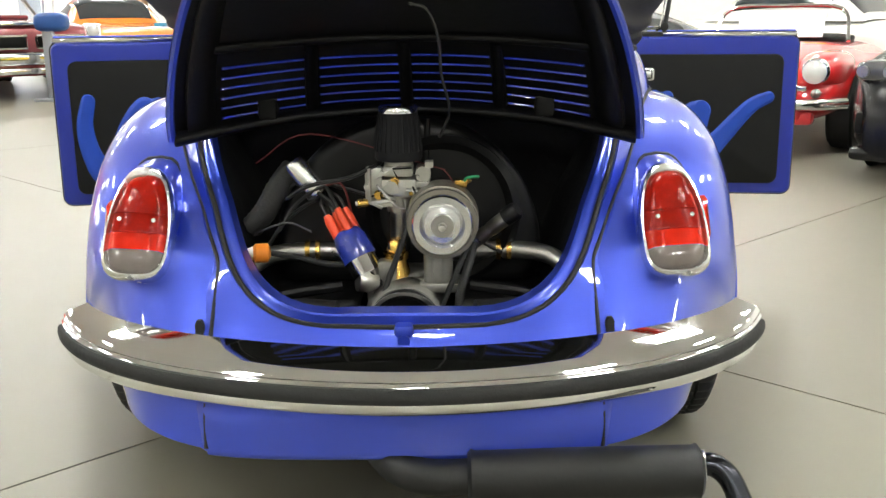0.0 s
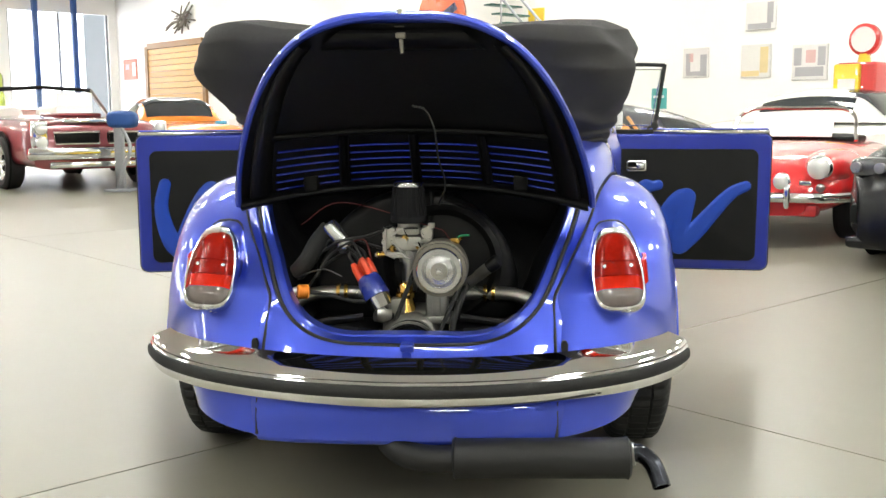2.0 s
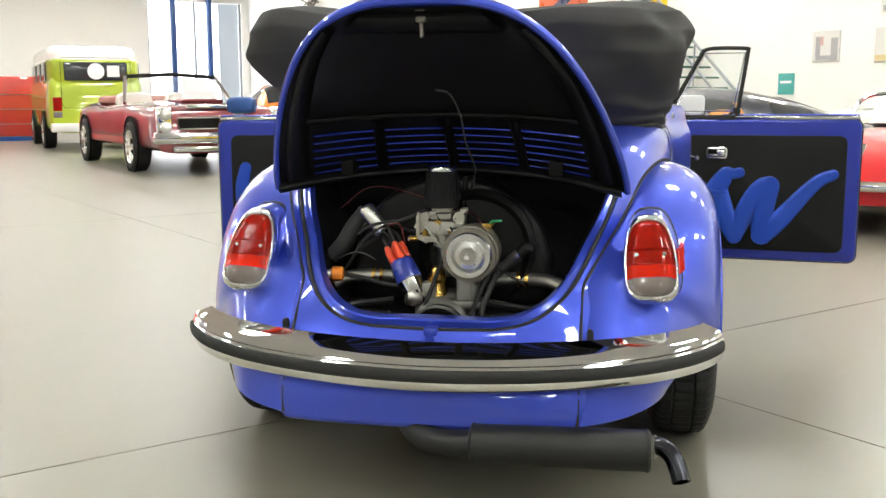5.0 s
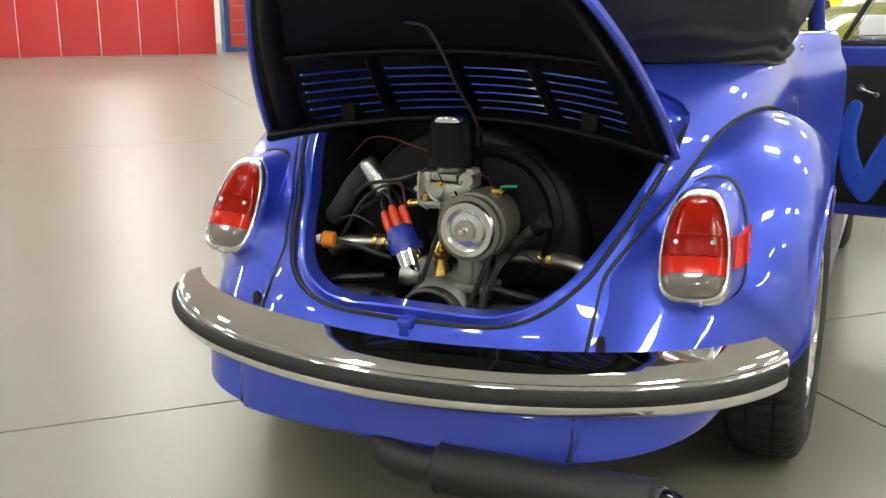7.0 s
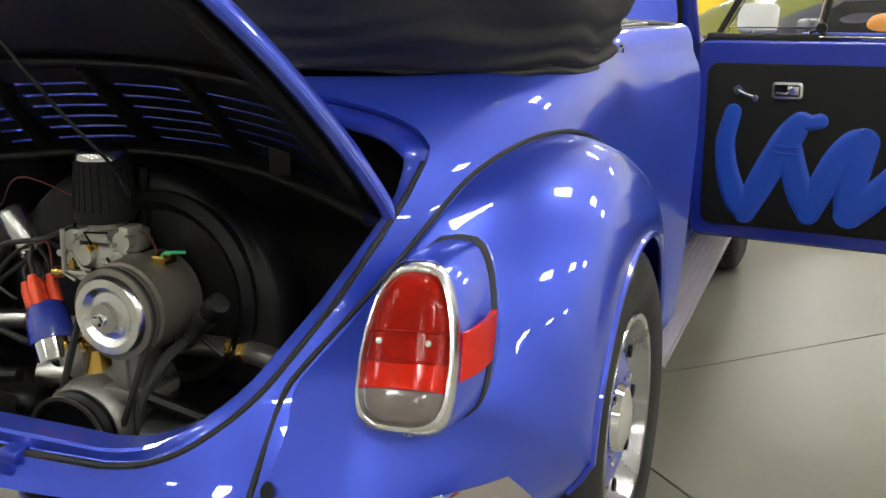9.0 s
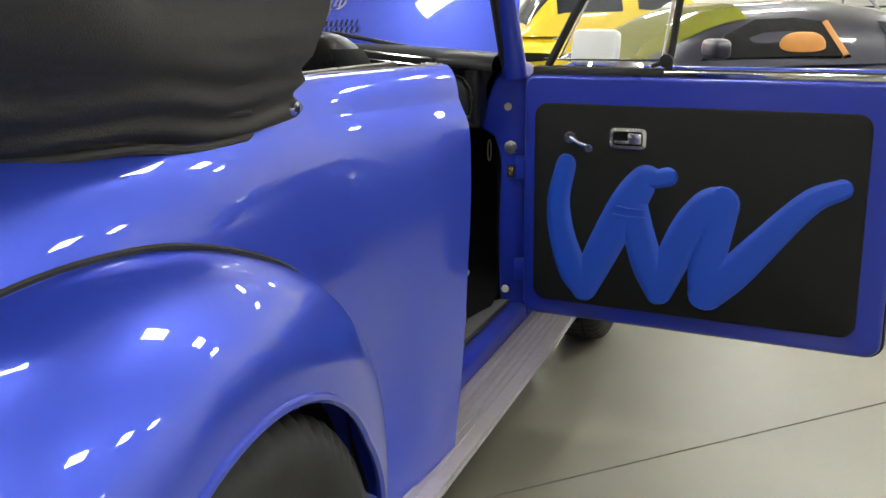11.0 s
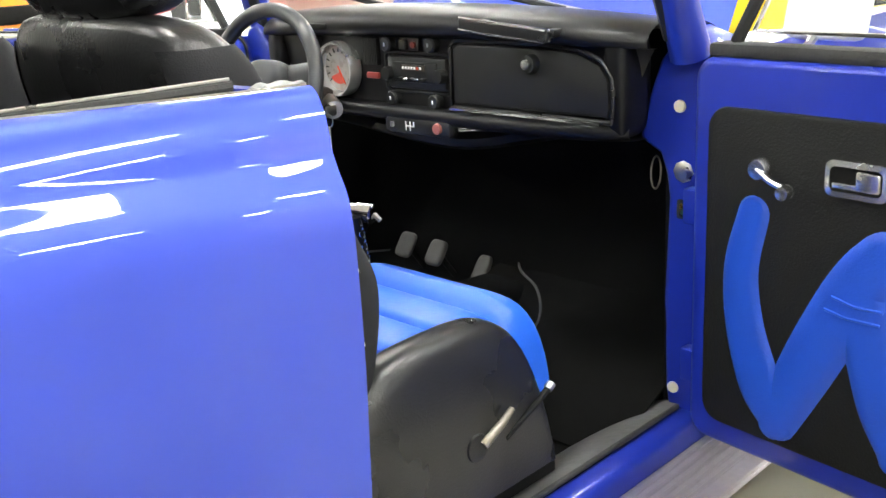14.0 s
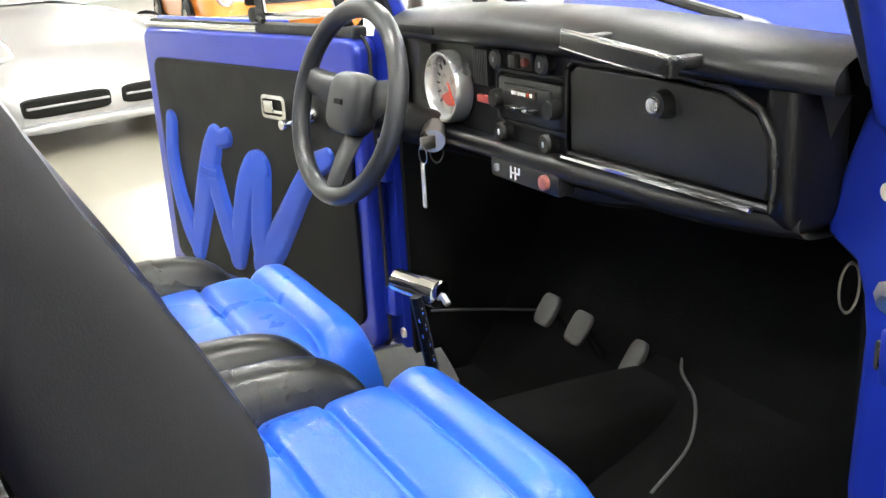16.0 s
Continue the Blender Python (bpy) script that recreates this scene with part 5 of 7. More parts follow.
# ---- door openings, sills, running boards ----
for sx in (1, -1):
    def xb(a, b):
        return (min(sx * a, sx * b), max(sx * a, sx * b))
    board = part("running_board", box(*xb(0.598, 0.722), 1.40, 2.80, 0.252, 0.272, 0.006), SILL, car, "worn alloy running board")
    for k in range(5):
        part("tread_rib", box(*xb(0.612 + 0.018 * k, 0.621 + 0.018 * k), 1.42, 2.78, 0.272, 0.2755, 0.0015, 1), SILL, board)
    part("running_board_trim", tube([(sx * 0.722, 1.40, 0.262), (sx * 0.722, 2.80, 0.262)], 0.004, 8), SILL, car)
    # Sill and hinge post: body blue with shade darkened into it.
    part("sill", merge(box(*xb(0.545, 0.60), 1.75, 2.64, 0.255, 0.315, 0.015, 3), box(*xb(0.56, 0.598), 1.45, 2.9, 0.22, 0.28, 0.006)), PAINT_SHADED, car, "blue painted door sill")
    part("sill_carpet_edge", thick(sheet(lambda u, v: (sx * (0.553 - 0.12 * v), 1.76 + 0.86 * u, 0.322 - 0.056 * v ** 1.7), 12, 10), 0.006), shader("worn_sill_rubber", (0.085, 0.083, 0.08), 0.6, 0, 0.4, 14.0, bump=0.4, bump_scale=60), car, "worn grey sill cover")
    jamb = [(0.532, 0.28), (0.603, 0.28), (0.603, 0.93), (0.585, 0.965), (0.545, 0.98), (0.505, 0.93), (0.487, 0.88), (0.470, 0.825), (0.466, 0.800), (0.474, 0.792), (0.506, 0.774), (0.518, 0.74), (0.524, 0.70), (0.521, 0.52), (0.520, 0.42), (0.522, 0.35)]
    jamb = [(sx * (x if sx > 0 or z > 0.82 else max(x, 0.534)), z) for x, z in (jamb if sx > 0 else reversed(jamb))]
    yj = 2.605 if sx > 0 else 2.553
    jp = part("hinge_post", moved(prism(jamb, 0.10, 0.010, 3), Matrix.Translation((0, yj, 0))), PAINT_SHADED, car, "blue painted hinge post")
    for x, z in ((0.545, 0.857), (0.54, 0.352)):
        part("post_plug", lathe([(0, -0.004), (0.010, -0.003), (0.011, 0.002)], 16, "Y", (sx * x, yj - 0.001, z)), shader("cream_plug", (0.55, 0.50, 0.38), 0.5), jp, "cream plastic plug")
    slot = part("check_strap_slot", box(*xb(0.542, 0.568), yj - 0.004, yj + 0.004, 0.666, 0.700, 0.004), RUBBER, jp, "black rubber check strap grommet")
    part("check_strap", box(*xb(0.550, 0.561), yj - 0.007, yj + 0.003, 0.672, 0.694, 0.002), BRASS, slot)
    part("latch_stop", merge(lathe([(0, -0.018), (0.009, -0.016), (0.010, 0.0)], 12, "Y", (sx * 0.560, yj, 0.747)), lathe([(0, -0.004), (0.015, -0.004), (0.019, -0.001), (0.019, 0.003)], 8, "Y", (sx * 0.553, yj, 0.748))), STEEL, jp)
    part("sill_seal", tube([(sx * 0.552, 2.60, 0.319), (sx * 0.552, 2.2, 0.322), (sx * 0.552, 1.78, 0.322)], 0.005, 8), RUBBER, jp)
    part("pull_ring", moved(lathe([(0.026, -0.0018), (0.0278, 0.0), (0.026, 0.0018), (0.0242, 0.0)], 24, "X", closed=True), Matrix.Translation((sx * 0.487, 2.625, 0.735)) @ Matrix.Diagonal((1, 0.6, 1.1, 1))), OLDMETAL, car, "dull metal ring pull")
    part("kick_panel", box(*xb(0.512, 0.526), yj + 0.012, 3.0, 0.25, 0.86), CARPET, car)
    part("cowl_trim", box(*xb(0.38, 0.512), 2.66, 2.672, 0.775, 0.99), CARPET, car, "black trim under the dash")
    part("door_pocket_wall", box(*xb(0.50, 0.515), 1.30, 1.735, 0.25, 0.99), CARPET, car, "black inner side trim")
    part("cowl_side", thick(sheet(lambda u, v: (sx * (0.603 - 0.05 * u ** 1.6), yj + 0.10 + 0.75 * u, 0.28 + 0.66 * v), 10, 6), 0.006), PAINT, car)
    # windscreen pillar, in the blue darkened to put in shade
    part("windscreen_pillar", tube([(sx * 0.566, 2.60, 0.94), (sx * 0.558, 2.53, 1.13), (sx * 0.545, 2.45, 1.39)], [0.034, 0.026, 0.022], 12), PAINT_SHADED, car, "blue windscreen pillar")
    part("pillar_trim", tube([(sx * 0.545, 2.575, 0.97), (sx * 0.537, 2.508, 1.13), (sx * 0.525, 2.43, 1.38)], 0.013, 8), PLASTIC, car, "black pillar trim")
    # front fender
    def ff(u, v):
        a = math.pi * (0.02 + 0.96 * u)
        yy, zz = 3.33 - 0.36 * math.cos(a), 0.325 + 0.35 * math.sin(a)
        yb = 3.33 - 0.74 * math.cos(a)
        B = Vector((sx * (0.612 - 0.142 * min(1, max(0, (yb - 3.0) / 0.4)) ** 2), yb, 0.30 + 0.55 * math.sin(a) ** 0.8))
        C = Vector((sx * 0.755, 3.33 - 0.70 * math.cos(a), 0.30 + 0.52 * math.sin(a) ** 0.8))
        return superq(B, C, Vector((sx * 0.745, yy, zz)), v)
    part("front_fender", thick(sheet(ff, 36, 16), 0.004), PAINT, car, "rounded blue front fender")
header = tube(catmull([(-0.545, 2.45, 1.39), (-0.3, 2.425, 1.42), (0.0, 2.42, 1.425), (0.3, 2.425, 1.42), (0.545, 2.45, 1.39)], 6), 0.024, 10)
part("windscreen_header", header, PAINT, car)
glass = sheet(lambda u, v: ((-0.535 + 1.07 * u) * (1 - 0.03 * v), 2.655 + 0.045 * math.cos(math.pi * (u - 0.5)) - 0.225 * v, 0.985 + 0.42 * v), 12, 6)
gl = part("windscreen", glass, GLASS, car, "clear windscreen")
gl.visible_shadow = False
part("windscreen_seal", tube([(-0.54 + 1.08 * i / 20, 2.65 + 0.05 * math.cos(math.pi * (i / 20 - 0.5)), 0.985) for i in range(21)], 0.011, 8), RUBBER, car)
part("scuttle", sheet(lambda u, v: (-0.56 + 1.12 * u, 2.66 + 0.045 * math.cos(math.pi * (u - 0.5)) + 0.16 * v, 0.975 - 0.03 * v - 0.06 * abs(2 * u - 1) ** 4), 16, 5), PAINT, car)
for x0 in (-0.16, 0.30):
    w = part("wiper", tube([(x0, 2.705, 0.985), (x0 - 0.02, 2.69, 1.000), (x0 - 0.17, 2.672, 1.028)], 0.005, 6), STEEL, car, "black and steel wiper")
    part("wiper_blade", tube([(x0 - 0.04, 2.672, 1.004), (x0 - 0.30, 2.660, 1.050)], 0.006, 6), RUBBER, w)


# hood, raised from the scuttle
def hood_point(t, v, off=0.0):
    w = 0.47 * (1 - v ** 3.2) ** 0.5 if v < 1 else 0.0
    ang = radians(42)
    ly, lz = 0.86 * v, 0.10 * math.sin(math.pi * v * 0.9) - 0.25 * max(0, v - 0.55) ** 1.5
    crown = -0.09 * (w * t / 0.47) ** 2 - off
    z, y = lz + crown, ly
    return Vector((w * t, 2.80 + y * math.cos(ang) - z * math.sin(ang), 0.965 + y * math.sin(ang) + z * math.cos(ang)))


hood = part("front_hood", thick(sheet(lambda u, v: hood_point(2 * u - 1, 0.999 * (1 - (1 - v) ** 1.6)), 30, 26), 0.006), PAINT, car, "raised blue front hood")
for row, v0 in enumerate((0.100, 0.128)):
    for k in range(17):
        t = -0.60 + 0.037 * k - 0.012 * row
        part("hood_slot", tube([hood_point(t, v0, -0.002), hood_point(t + 0.004, v0 + 0.020, -0.002)], 0.0035, 6), BAY, hood)
        part("slot_lip", tube([hood_point(t + 0.014, v0, -0.002), hood_point(t + 0.018, v0 + 0.020, -0.002)], 0.003, 6), PAINT, hood)
c = hood_point(-0.2, 0.215, -0.004)
badge = moved(lathe([(0.030, -0.002), (0.035, 0.002), (0.030, 0.005), (0.027, 0.0)], 28, "Z", closed=True), Matrix.Translation(c) @ Matrix.Rotation(radians(42), 4, "X"))
part("hood_badge", badge, CHROME, hood, "round chrome badge ring")
part("hood_badge_bars", moved(merge(box(-0.02, -0.012, -0.02, 0.02, 0, 0.004), box(-0.003, 0.005, -0.02, 0.02, 0, 0.004), box(0.013, 0.02, -0.02, 0.02, 0, 0.004)), Matrix.Translation(c) @ Matrix.Rotation(radians(42), 4, "X")), CHROME, hood)
part("trunk_floor", box(-0.46, 0.46, 2.85, 3.9, 0.45, 0.48), BAY, car)
part("front_apron", thick(sheet(lambda u, v: (-0.50 + 1.0 * u, 3.55 + 0.40 * math.cos(math.pi * (u - 0.5)) ** 0.6 * (0.75 + 0.25 * v), 0.28 + 0.42 * v), 20, 8), 0.005), PAINT, car)

# ---- cabin ----
part("cabin_floor", box(-0.50, 0.50, 1.28, 2.98, 0.245, 0.262), CARPET, car, "black carpeted floor")
part("tunnel", superbox(0, 2.1, 0.30, 0.10, 0.86, 0.115, 0.45, 16), CARPET, car, "black carpeted centre tunnel")
part("firewall", thick(sheet(lambda u, v: (-0.53 + 1.06 * u, 2.95 - 0.12 * (1 - v) ** 2 * 2.2 + 0.02 * v, 0.25 + 0.62 * v), 10, 10), 0.006), CARPET, car)
part("rear_bulkhead", box(-0.50, 0.50, 1.27, 1.30, 0.25, 0.98), CARPET, car)
part("rear_bench", superbox(0, 1.45, 0.46, 0.49, 0.17, 0.16, 0.3, 14), VINYL, car)
part("toe_board", thick(sheet(lambda u, v: (-0.05 + 0.565 * u + 0.12 * max(0, 0.6 - v) * (1 - u), 2.44 + 0.52 * v, 0.266 + 0.212 * v + 0.004 * noise.noise(Vector((u * 9, v * 9, 0)))), 14, 14), 0.004), CARPET, car, "black carpeted toe board")
for pts in ([(0.46, 2.93, 0.472), (0.2, 2.92, 0.470), (0.01, 2.90, 0.463), (-0.025, 2.865, 0.447), (0.02, 2.80, 0.420), (0.10, 2.76, 0.402), (0.165, 2.69, 0.374), (0.19, 2.60, 0.337)], [(-0.505, 2.60, 0.40), (-0.46, 2.70, 0.395), (-0.40, 2.80, 0.39)]):
    part("carpet_binding", tube(catmull(pts, 8), 0.0028, 6), shader("grey_binding", (0.07, 0.07, 0.07), 0.7), car)
part("under_dash_duct", tube(catmull([(-0.42, 2.62, 0.79), (-0.2, 2.63, 0.76), (0.0, 2.66, 0.74), (0.2, 2.72, 0.77)], 5), 0.022, 8), PLASTIC, car)

dash = thing("dashboard", "black padded dashboard with glovebox, radio and single round dial", "dashboard")
DPROF0 = [(2.74, 0.985), (2.68, 1.008), (2.60, 1.022), (2.545, 1.020), (2.512, 1.006), (2.500, 0.988), (2.508, 0.970), (2.528, 0.962), (2.532, 0.95), (2.532, 0.840), (2.522, 0.832), (2.506, 0.828), (2.500, 0.816), (2.506, 0.804), (2.525, 0.798), (2.58, 0.798), (2.62, 0.81)]
DPROF = [(q.y, q.z) for q in catmull([(0, a, b) for a, b in DPROF0], 4)]


def dash_pt(u, k):
    y, z = DPROF[k]
    x = (0.482 + 0.034 * min(1, max(0, (z - 0.90) / 0.06))) * (2 * u - 1)
    e = abs(2 * u - 1)
    y += 0.05 * e ** 7
    z -= 0.026 * e ** 2.2 * min(1, max(0, (z - 0.95) / 0.03))
    return (x, y, z)


part("dash_pad", sheet(lambda u, v: dash_pt(u, round(v * (len(DPROF) - 1))), 40, len(DPROF) - 1), DASHPAD, dash, "black padded vinyl dash")
for sx in (1, -1):
    part("dash_corner_trim", superbox(sx * 0.462, 2.576, 0.897, 0.024, 0.046, 0.094, 0.55, 26), DASHPAD, dash)
gb = [(0.108, 0.842), (0.455, 0.842), (0.460, 0.86), (0.456, 0.905), (0.44, 0.928), (0.40, 0.944), (0.33, 0.951), (0.20, 0.953), (0.125, 0.953), (0.108, 0.943)]
glove = part("glovebox_door", moved(prism(gb, 0.012, 0.004, 2), Matrix.Translation((0, 2.526, 0))), PLASTIC, dash, "black glovebox door with round lock")
part("glovebox_surround", tube([(x, 2.528, z) for x, z in [(0.100, 0.834), (0.463, 0.834), (0.468, 0.86), (0.464, 0.908), (0.445, 0.935), (0.40, 0.952), (0.33, 0.958), (0.20, 0.960), (0.118, 0.960), (0.100, 0.948)]], 0.0045, 8, closed=True), VINYL, glove)
part("glovebox_lock", lathe([(0, -0.020), (0.008, -0.020), (0.010, -0.016), (0.015, -0.015), (0.017, -0.004), (0.017, 0.0)], 22, "Y", (0.300, 2.526, 0.925)), PLASTIC, glove, "black glovebox lock with a bright face")
part("lock_face", lathe([(0, -0.0225), (0.0085, -0.022), (0.0095, -0.0195)], 18, "Y", (0.300, 2.526, 0.925)), SATIN, glove)
part("dash_lower_strip", tube([(0.11, 2.512, 0.834), (0.45, 2.514, 0.833)], 0.0035, 6), CHROME, dash, "thin bright strip")
part("grab_handle", merge(moved(box(-0.096, 0.096, -0.008, 0.008, -0.0115, 0.0115, 0.005, 3), Matrix.Translation((0.292, 2.462, 0.9885)) @ Matrix.Rotation(radians(5.5), 4, "Y") @ Matrix.Rotation(radians(2), 4, "Z")), box(0.203, 0.223, 2.462, 2.515, 0.988, 1.002, 0.004), box(0.358, 0.378, 2.466, 2.520, 0.974, 0.988, 0.004)), VINYL, dash, "black grab handle with bright edge")
part("grab_handle_strip", merge(tube([(0.198, 2.455, 1.0085), (0.276, 2.4545, 0.9995), (0.384, 2.4585, 0.9885)], 0.0020, 6), tube([(0.198, 2.452, 0.9890), (0.276, 2.4515, 0.9805), (0.384, 2.4555, 0.9695)], 0.0016, 6)), CHROME, dash)
radio = part("radio", merge(box(-0.072, 0.092, 2.512, 2.532, 0.862, 0.926, 0.008)), PLASTIC, dash, "black car radio")
part("radio_face", box(-0.052, 0.072, 2.508, 2.516, 0.876, 0.916, 0.004), PLASTIC, radio)
part("radio_scale", box(-0.022, 0.042, 2.5055, 2.5075, 0.900, 0.911), shader("dark_scale", (0.035, 0.024, 0.018), 0.3), radio)
for k in range(7):
    part("scale_mark", box(-0.018 + 0.008 * k, -0.014 + 0.008 * k, 2.5035, 2.505, 0.903, 0.908), WHITE if k != 5 else RED, radio)
for k in range(5):
    part("preset_button", box(-0.026 + 0.015 * k, -0.014 + 0.015 * k, 2.496, 2.508, 0.882, 0.887, 0.001, 1), CHROME if k in (1, 3) else PLASTIC, radio)


radio.matrix_basis = Matrix.Translation((0, 0.010, 0))
part("radio_frame", tube([(x, 2.530, z) for x, z in round_rect(-0.082, 0.098, 0.856, 0.932, 0.012, 4)], 0.0032, 6, closed=True), PLASTIC, dash, "raised rounded radio surround")


def knob(x, z, r=0.015, bright=True):
    kb = part("dash_knob", lathe([(0, -0.017), (r * 0.8, -0.017), (r, -0.013), (r * 0.9, -0.006), (r * 1.05, 0.0)], 20, "Y", (x, 2.531, z)), PLASTIC, dash, "black dash knob")
    if bright:
        part("knob_mark", box(x - 0.0025, x + 0.0025, 2.5125, 2.5145, z - 0.004, z + 0.004, 0.001, 1), GREY, kb)


knob(-0.066, 0.948), knob(0.056, 0.950), knob(-0.058, 0.843), knob(0.060, 0.842)
for x in (-0.062, 0.082):
    part("radio_knob", lathe([(0, -0.018), (0.012, -0.017), (0.014, -0.012), (0.014, 0.0)], 20, "Y", (x, 2.514, 0.892)), PLASTIC, radio)
part("rocker_switch", merge(box(-0.030, 0.022, 2.522, 2.532, 0.936, 0.962, 0.003), box(-0.024, -0.006, 2.512, 2.524, 0.939, 0.959, 0.003)), PLASTIC, dash)
part("warning_light", lathe([(0, -0.006), (0.006, -0.004), (0.006, 0.002)], 12, "Y", (0.011, 2.520, 0.949)), shader("red_lamp", (0.16, 0.03, 0.022), 0.3), dash)
dial = part("speedometer", lathe([(0.047, 0.016), (0.0485, -0.006), (0.0515, -0.0125), (0.0550, -0.0125), (0.0575, -0.006), (0.058, 0.016)], 40, "Y", (-0.215, 2.514, 0.894)), shader("silver_ring", (0.62, 0.62, 0.62), 0.3, 0.9), dash, "round speedometer with silver ring")
part("dial_face", lathe([(0, 0.006), (0.047, 0.006), (0.047, 0.012)], 36, "Y", (-0.215, 2.514, 0.894)), shader("pale_dial", (0.36, 0.34, 0.32), 0.3, 0, 0.25, 60.0), dial)
for k in range(13):
    a = radians(-40 + 260 * k / 12)
    part("dial_mark", moved(box(-0.0012, 0.0012, -0.002, 0.0, 0.034, 0.043), Matrix.Translation((-0.215, 2.5195, 0.894)) @ Matrix.Rotation(a - math.pi / 2, 4, "Y")), PLASTIC, dial)
part("dial_needle", moved(box(-0.0009, 0.0009, -0.003, -0.001, -0.006, 0.036), Matrix.Translation((-0.215, 2.5185, 0.894)) @ Matrix.Rotation(radians(150), 4, "Y")), RED, dial)
part("fuel_arc", moved(prism(arc_outline(0, 0, 0.032, 215, 300, 10) + [(0, -0.008)], 0.002), Matrix.Translation((-0.215, 2.5165, 0.894))), shader("red_arc", (0.45, 0.05, 0.03), 0.4), dial)
for k in range(9):
    part("speaker_slat", box(-0.142 + 0.005 * k, -0.139 + 0.005 * k, 2.522, 2.532, 0.905, 0.958), PLASTIC, dash)
part("dash_nameplate", box(-0.135, -0.100, 2.522, 2.530, 0.878, 0.890, 0.002), shader("red_plate", (0.32, 0.06, 0.05), 0.4), dash)
for k in range(9):
    part("speaker_slat", box(-0.325 + 0.005 * k, -0.322 + 0.005 * k, 2.522, 2.532, 0.86, 0.955), PLASTIC, dash)
part("dash_vent", box(-0.345, -0.225, 2.4965, 2.515, 0.974, 0.987, 0.003), BAY, dash)
sub = part("switch_panel", box(-0.065, 0.115, 2.500, 2.53, 0.778, 0.812, 0.008), PLASTIC, dash, "small black switch panel")
part("panel_line", merge(box(-0.002, 0.022, 2.497, 2.499, 0.794, 0.796), box(-0.002, 0.0, 2.497, 2.499, 0.786, 0.804), box(0.010, 0.012, 2.497, 2.499, 0.786, 0.804), box(0.020, 0.022, 2.497, 2.499, 0.794, 0.804)), WHITE, sub, "white gear diagram")
part("panel_toggle", box(-0.044, -0.036, 2.494, 2.502, 0.790, 0.801, 0.002), GREY, sub)
part("panel_button", lathe([(0, -0.008), (0.010, -0.006), (0.011, 0.0)], 16, "Y", (0.086, 2.50, 0.796)), shader("dull_red", (0.30, 0.10, 0.08), 0.4), sub)

# steering
sw = thing("steering_wheel", "black three-spoke sports steering wheel", "steering wheel")
SC = Vector((-0.270, 2.362, 0.880))
tiltm = Matrix.Translation(SC) @ Matrix.Rotation(radians(7), 4, "Z") @ Matrix.Rotation(radians(-16), 4, "X")
rim_pts = [Vector((0.1485 * math.cos(a), 0, 0.1485 * math.sin(a))) for a in [2 * math.pi * k / 48 for k in range(48)]]
LEATHER = shader("grey_black_leather", (0.028, 0.029, 0.032), 0.3, 0, 0.06, 25.0, bump=0.05, bump_scale=320, rough_vary=0.0)
part("rim", moved(tube(rim_pts, 0.0155, 12, closed=True), tiltm), LEATHER, sw, "leather-look rim")
for a in (12, 168, 270):
    d = Vector((math.cos(radians(a)), 0, math.sin(radians(a))))
    n = Vector((-d.z, 0, d.x))
    sp = bmesh.new()
    rows = []
    for i in range(9):
        t = i / 8
        w = 0.036 - 0.014 * math.sin(math.pi * t * 0.5) if a != 270 else 0.029 - 0.009 * t
        c = d * (0.035 + 0.109 * t) + Vector((0, 0.028 * (1 - t) ** 1.5 + 0.002, 0))
        rows.append([sp.verts.new(c + n * w * s + Vector((0, y, 0))) for s, y in ((-1, 0), (-0.6, -0.008), (0.6, -0.008), (1, 0), (0.6, 0.008), (-0.6, 0.008))])
    for r0, r1 in zip(rows, rows[1:]):
        for k in range(6):
            sp.faces.new((r0[k], r0[(k + 1) % 6], r1[(k + 1) % 6], r1[k]))
    part("spoke", moved(sp, tiltm), LEATHER, sw)
part("horn_pad", moved(superbox(0, 0.012, 0, 0.056, 0.026, 0.050, 0.6, 14), tiltm), LEATHER, sw, "black horn pad")
part("horn_emblem", moved(box(-0.012, 0.012, -0.0165, -0.013, -0.004, 0.004, 0.001, 1), tiltm), BAY, sw)
part("column", tube([(-0.270, 2.385, 0.874), (-0.25, 2.46, 0.838), (-0.24, 2.62, 0.78)], [0.034, 0.032, 0.03], 14), PLASTIC, sw)
part("ignition_housing", merge(along((-0.225, 2.49, 0.826), (-0.178, 2.465, 0.818), [(0, 0.02), (0.7, 0.018), (0.75, 0.021), (1, 0.019)], 16)), STEEL, sw, "chrome ignition lock")
part("indicator_stalk", tube([(-0.29, 2.43, 0.85), (-0.36, 2.40, 0.842), (-0.42, 2.385, 0.838)], 0.006, 8), PLASTIC, sw)
keys = thing("car_keys", "car key with a pale tag hanging from the ignition", "keys")
part("key", box(-0.176, -0.170, 2.44, 2.466, 0.808, 0.828, 0.002), STEEL, keys)
part("key_ring", moved(lathe([(0.014, -0.001), (0.0155, 0.0), (0.014, 0.001), (0.0125, 0.0)], 20, "Y", closed=True), Matrix.Translation((-0.172, 2.443, 0.80))), STEEL, keys)
part("key_tag", box(-0.178, -0.168, 2.440, 2.444, 0.715, 0.788, 0.002), WHITE, keys, "pale key tag")

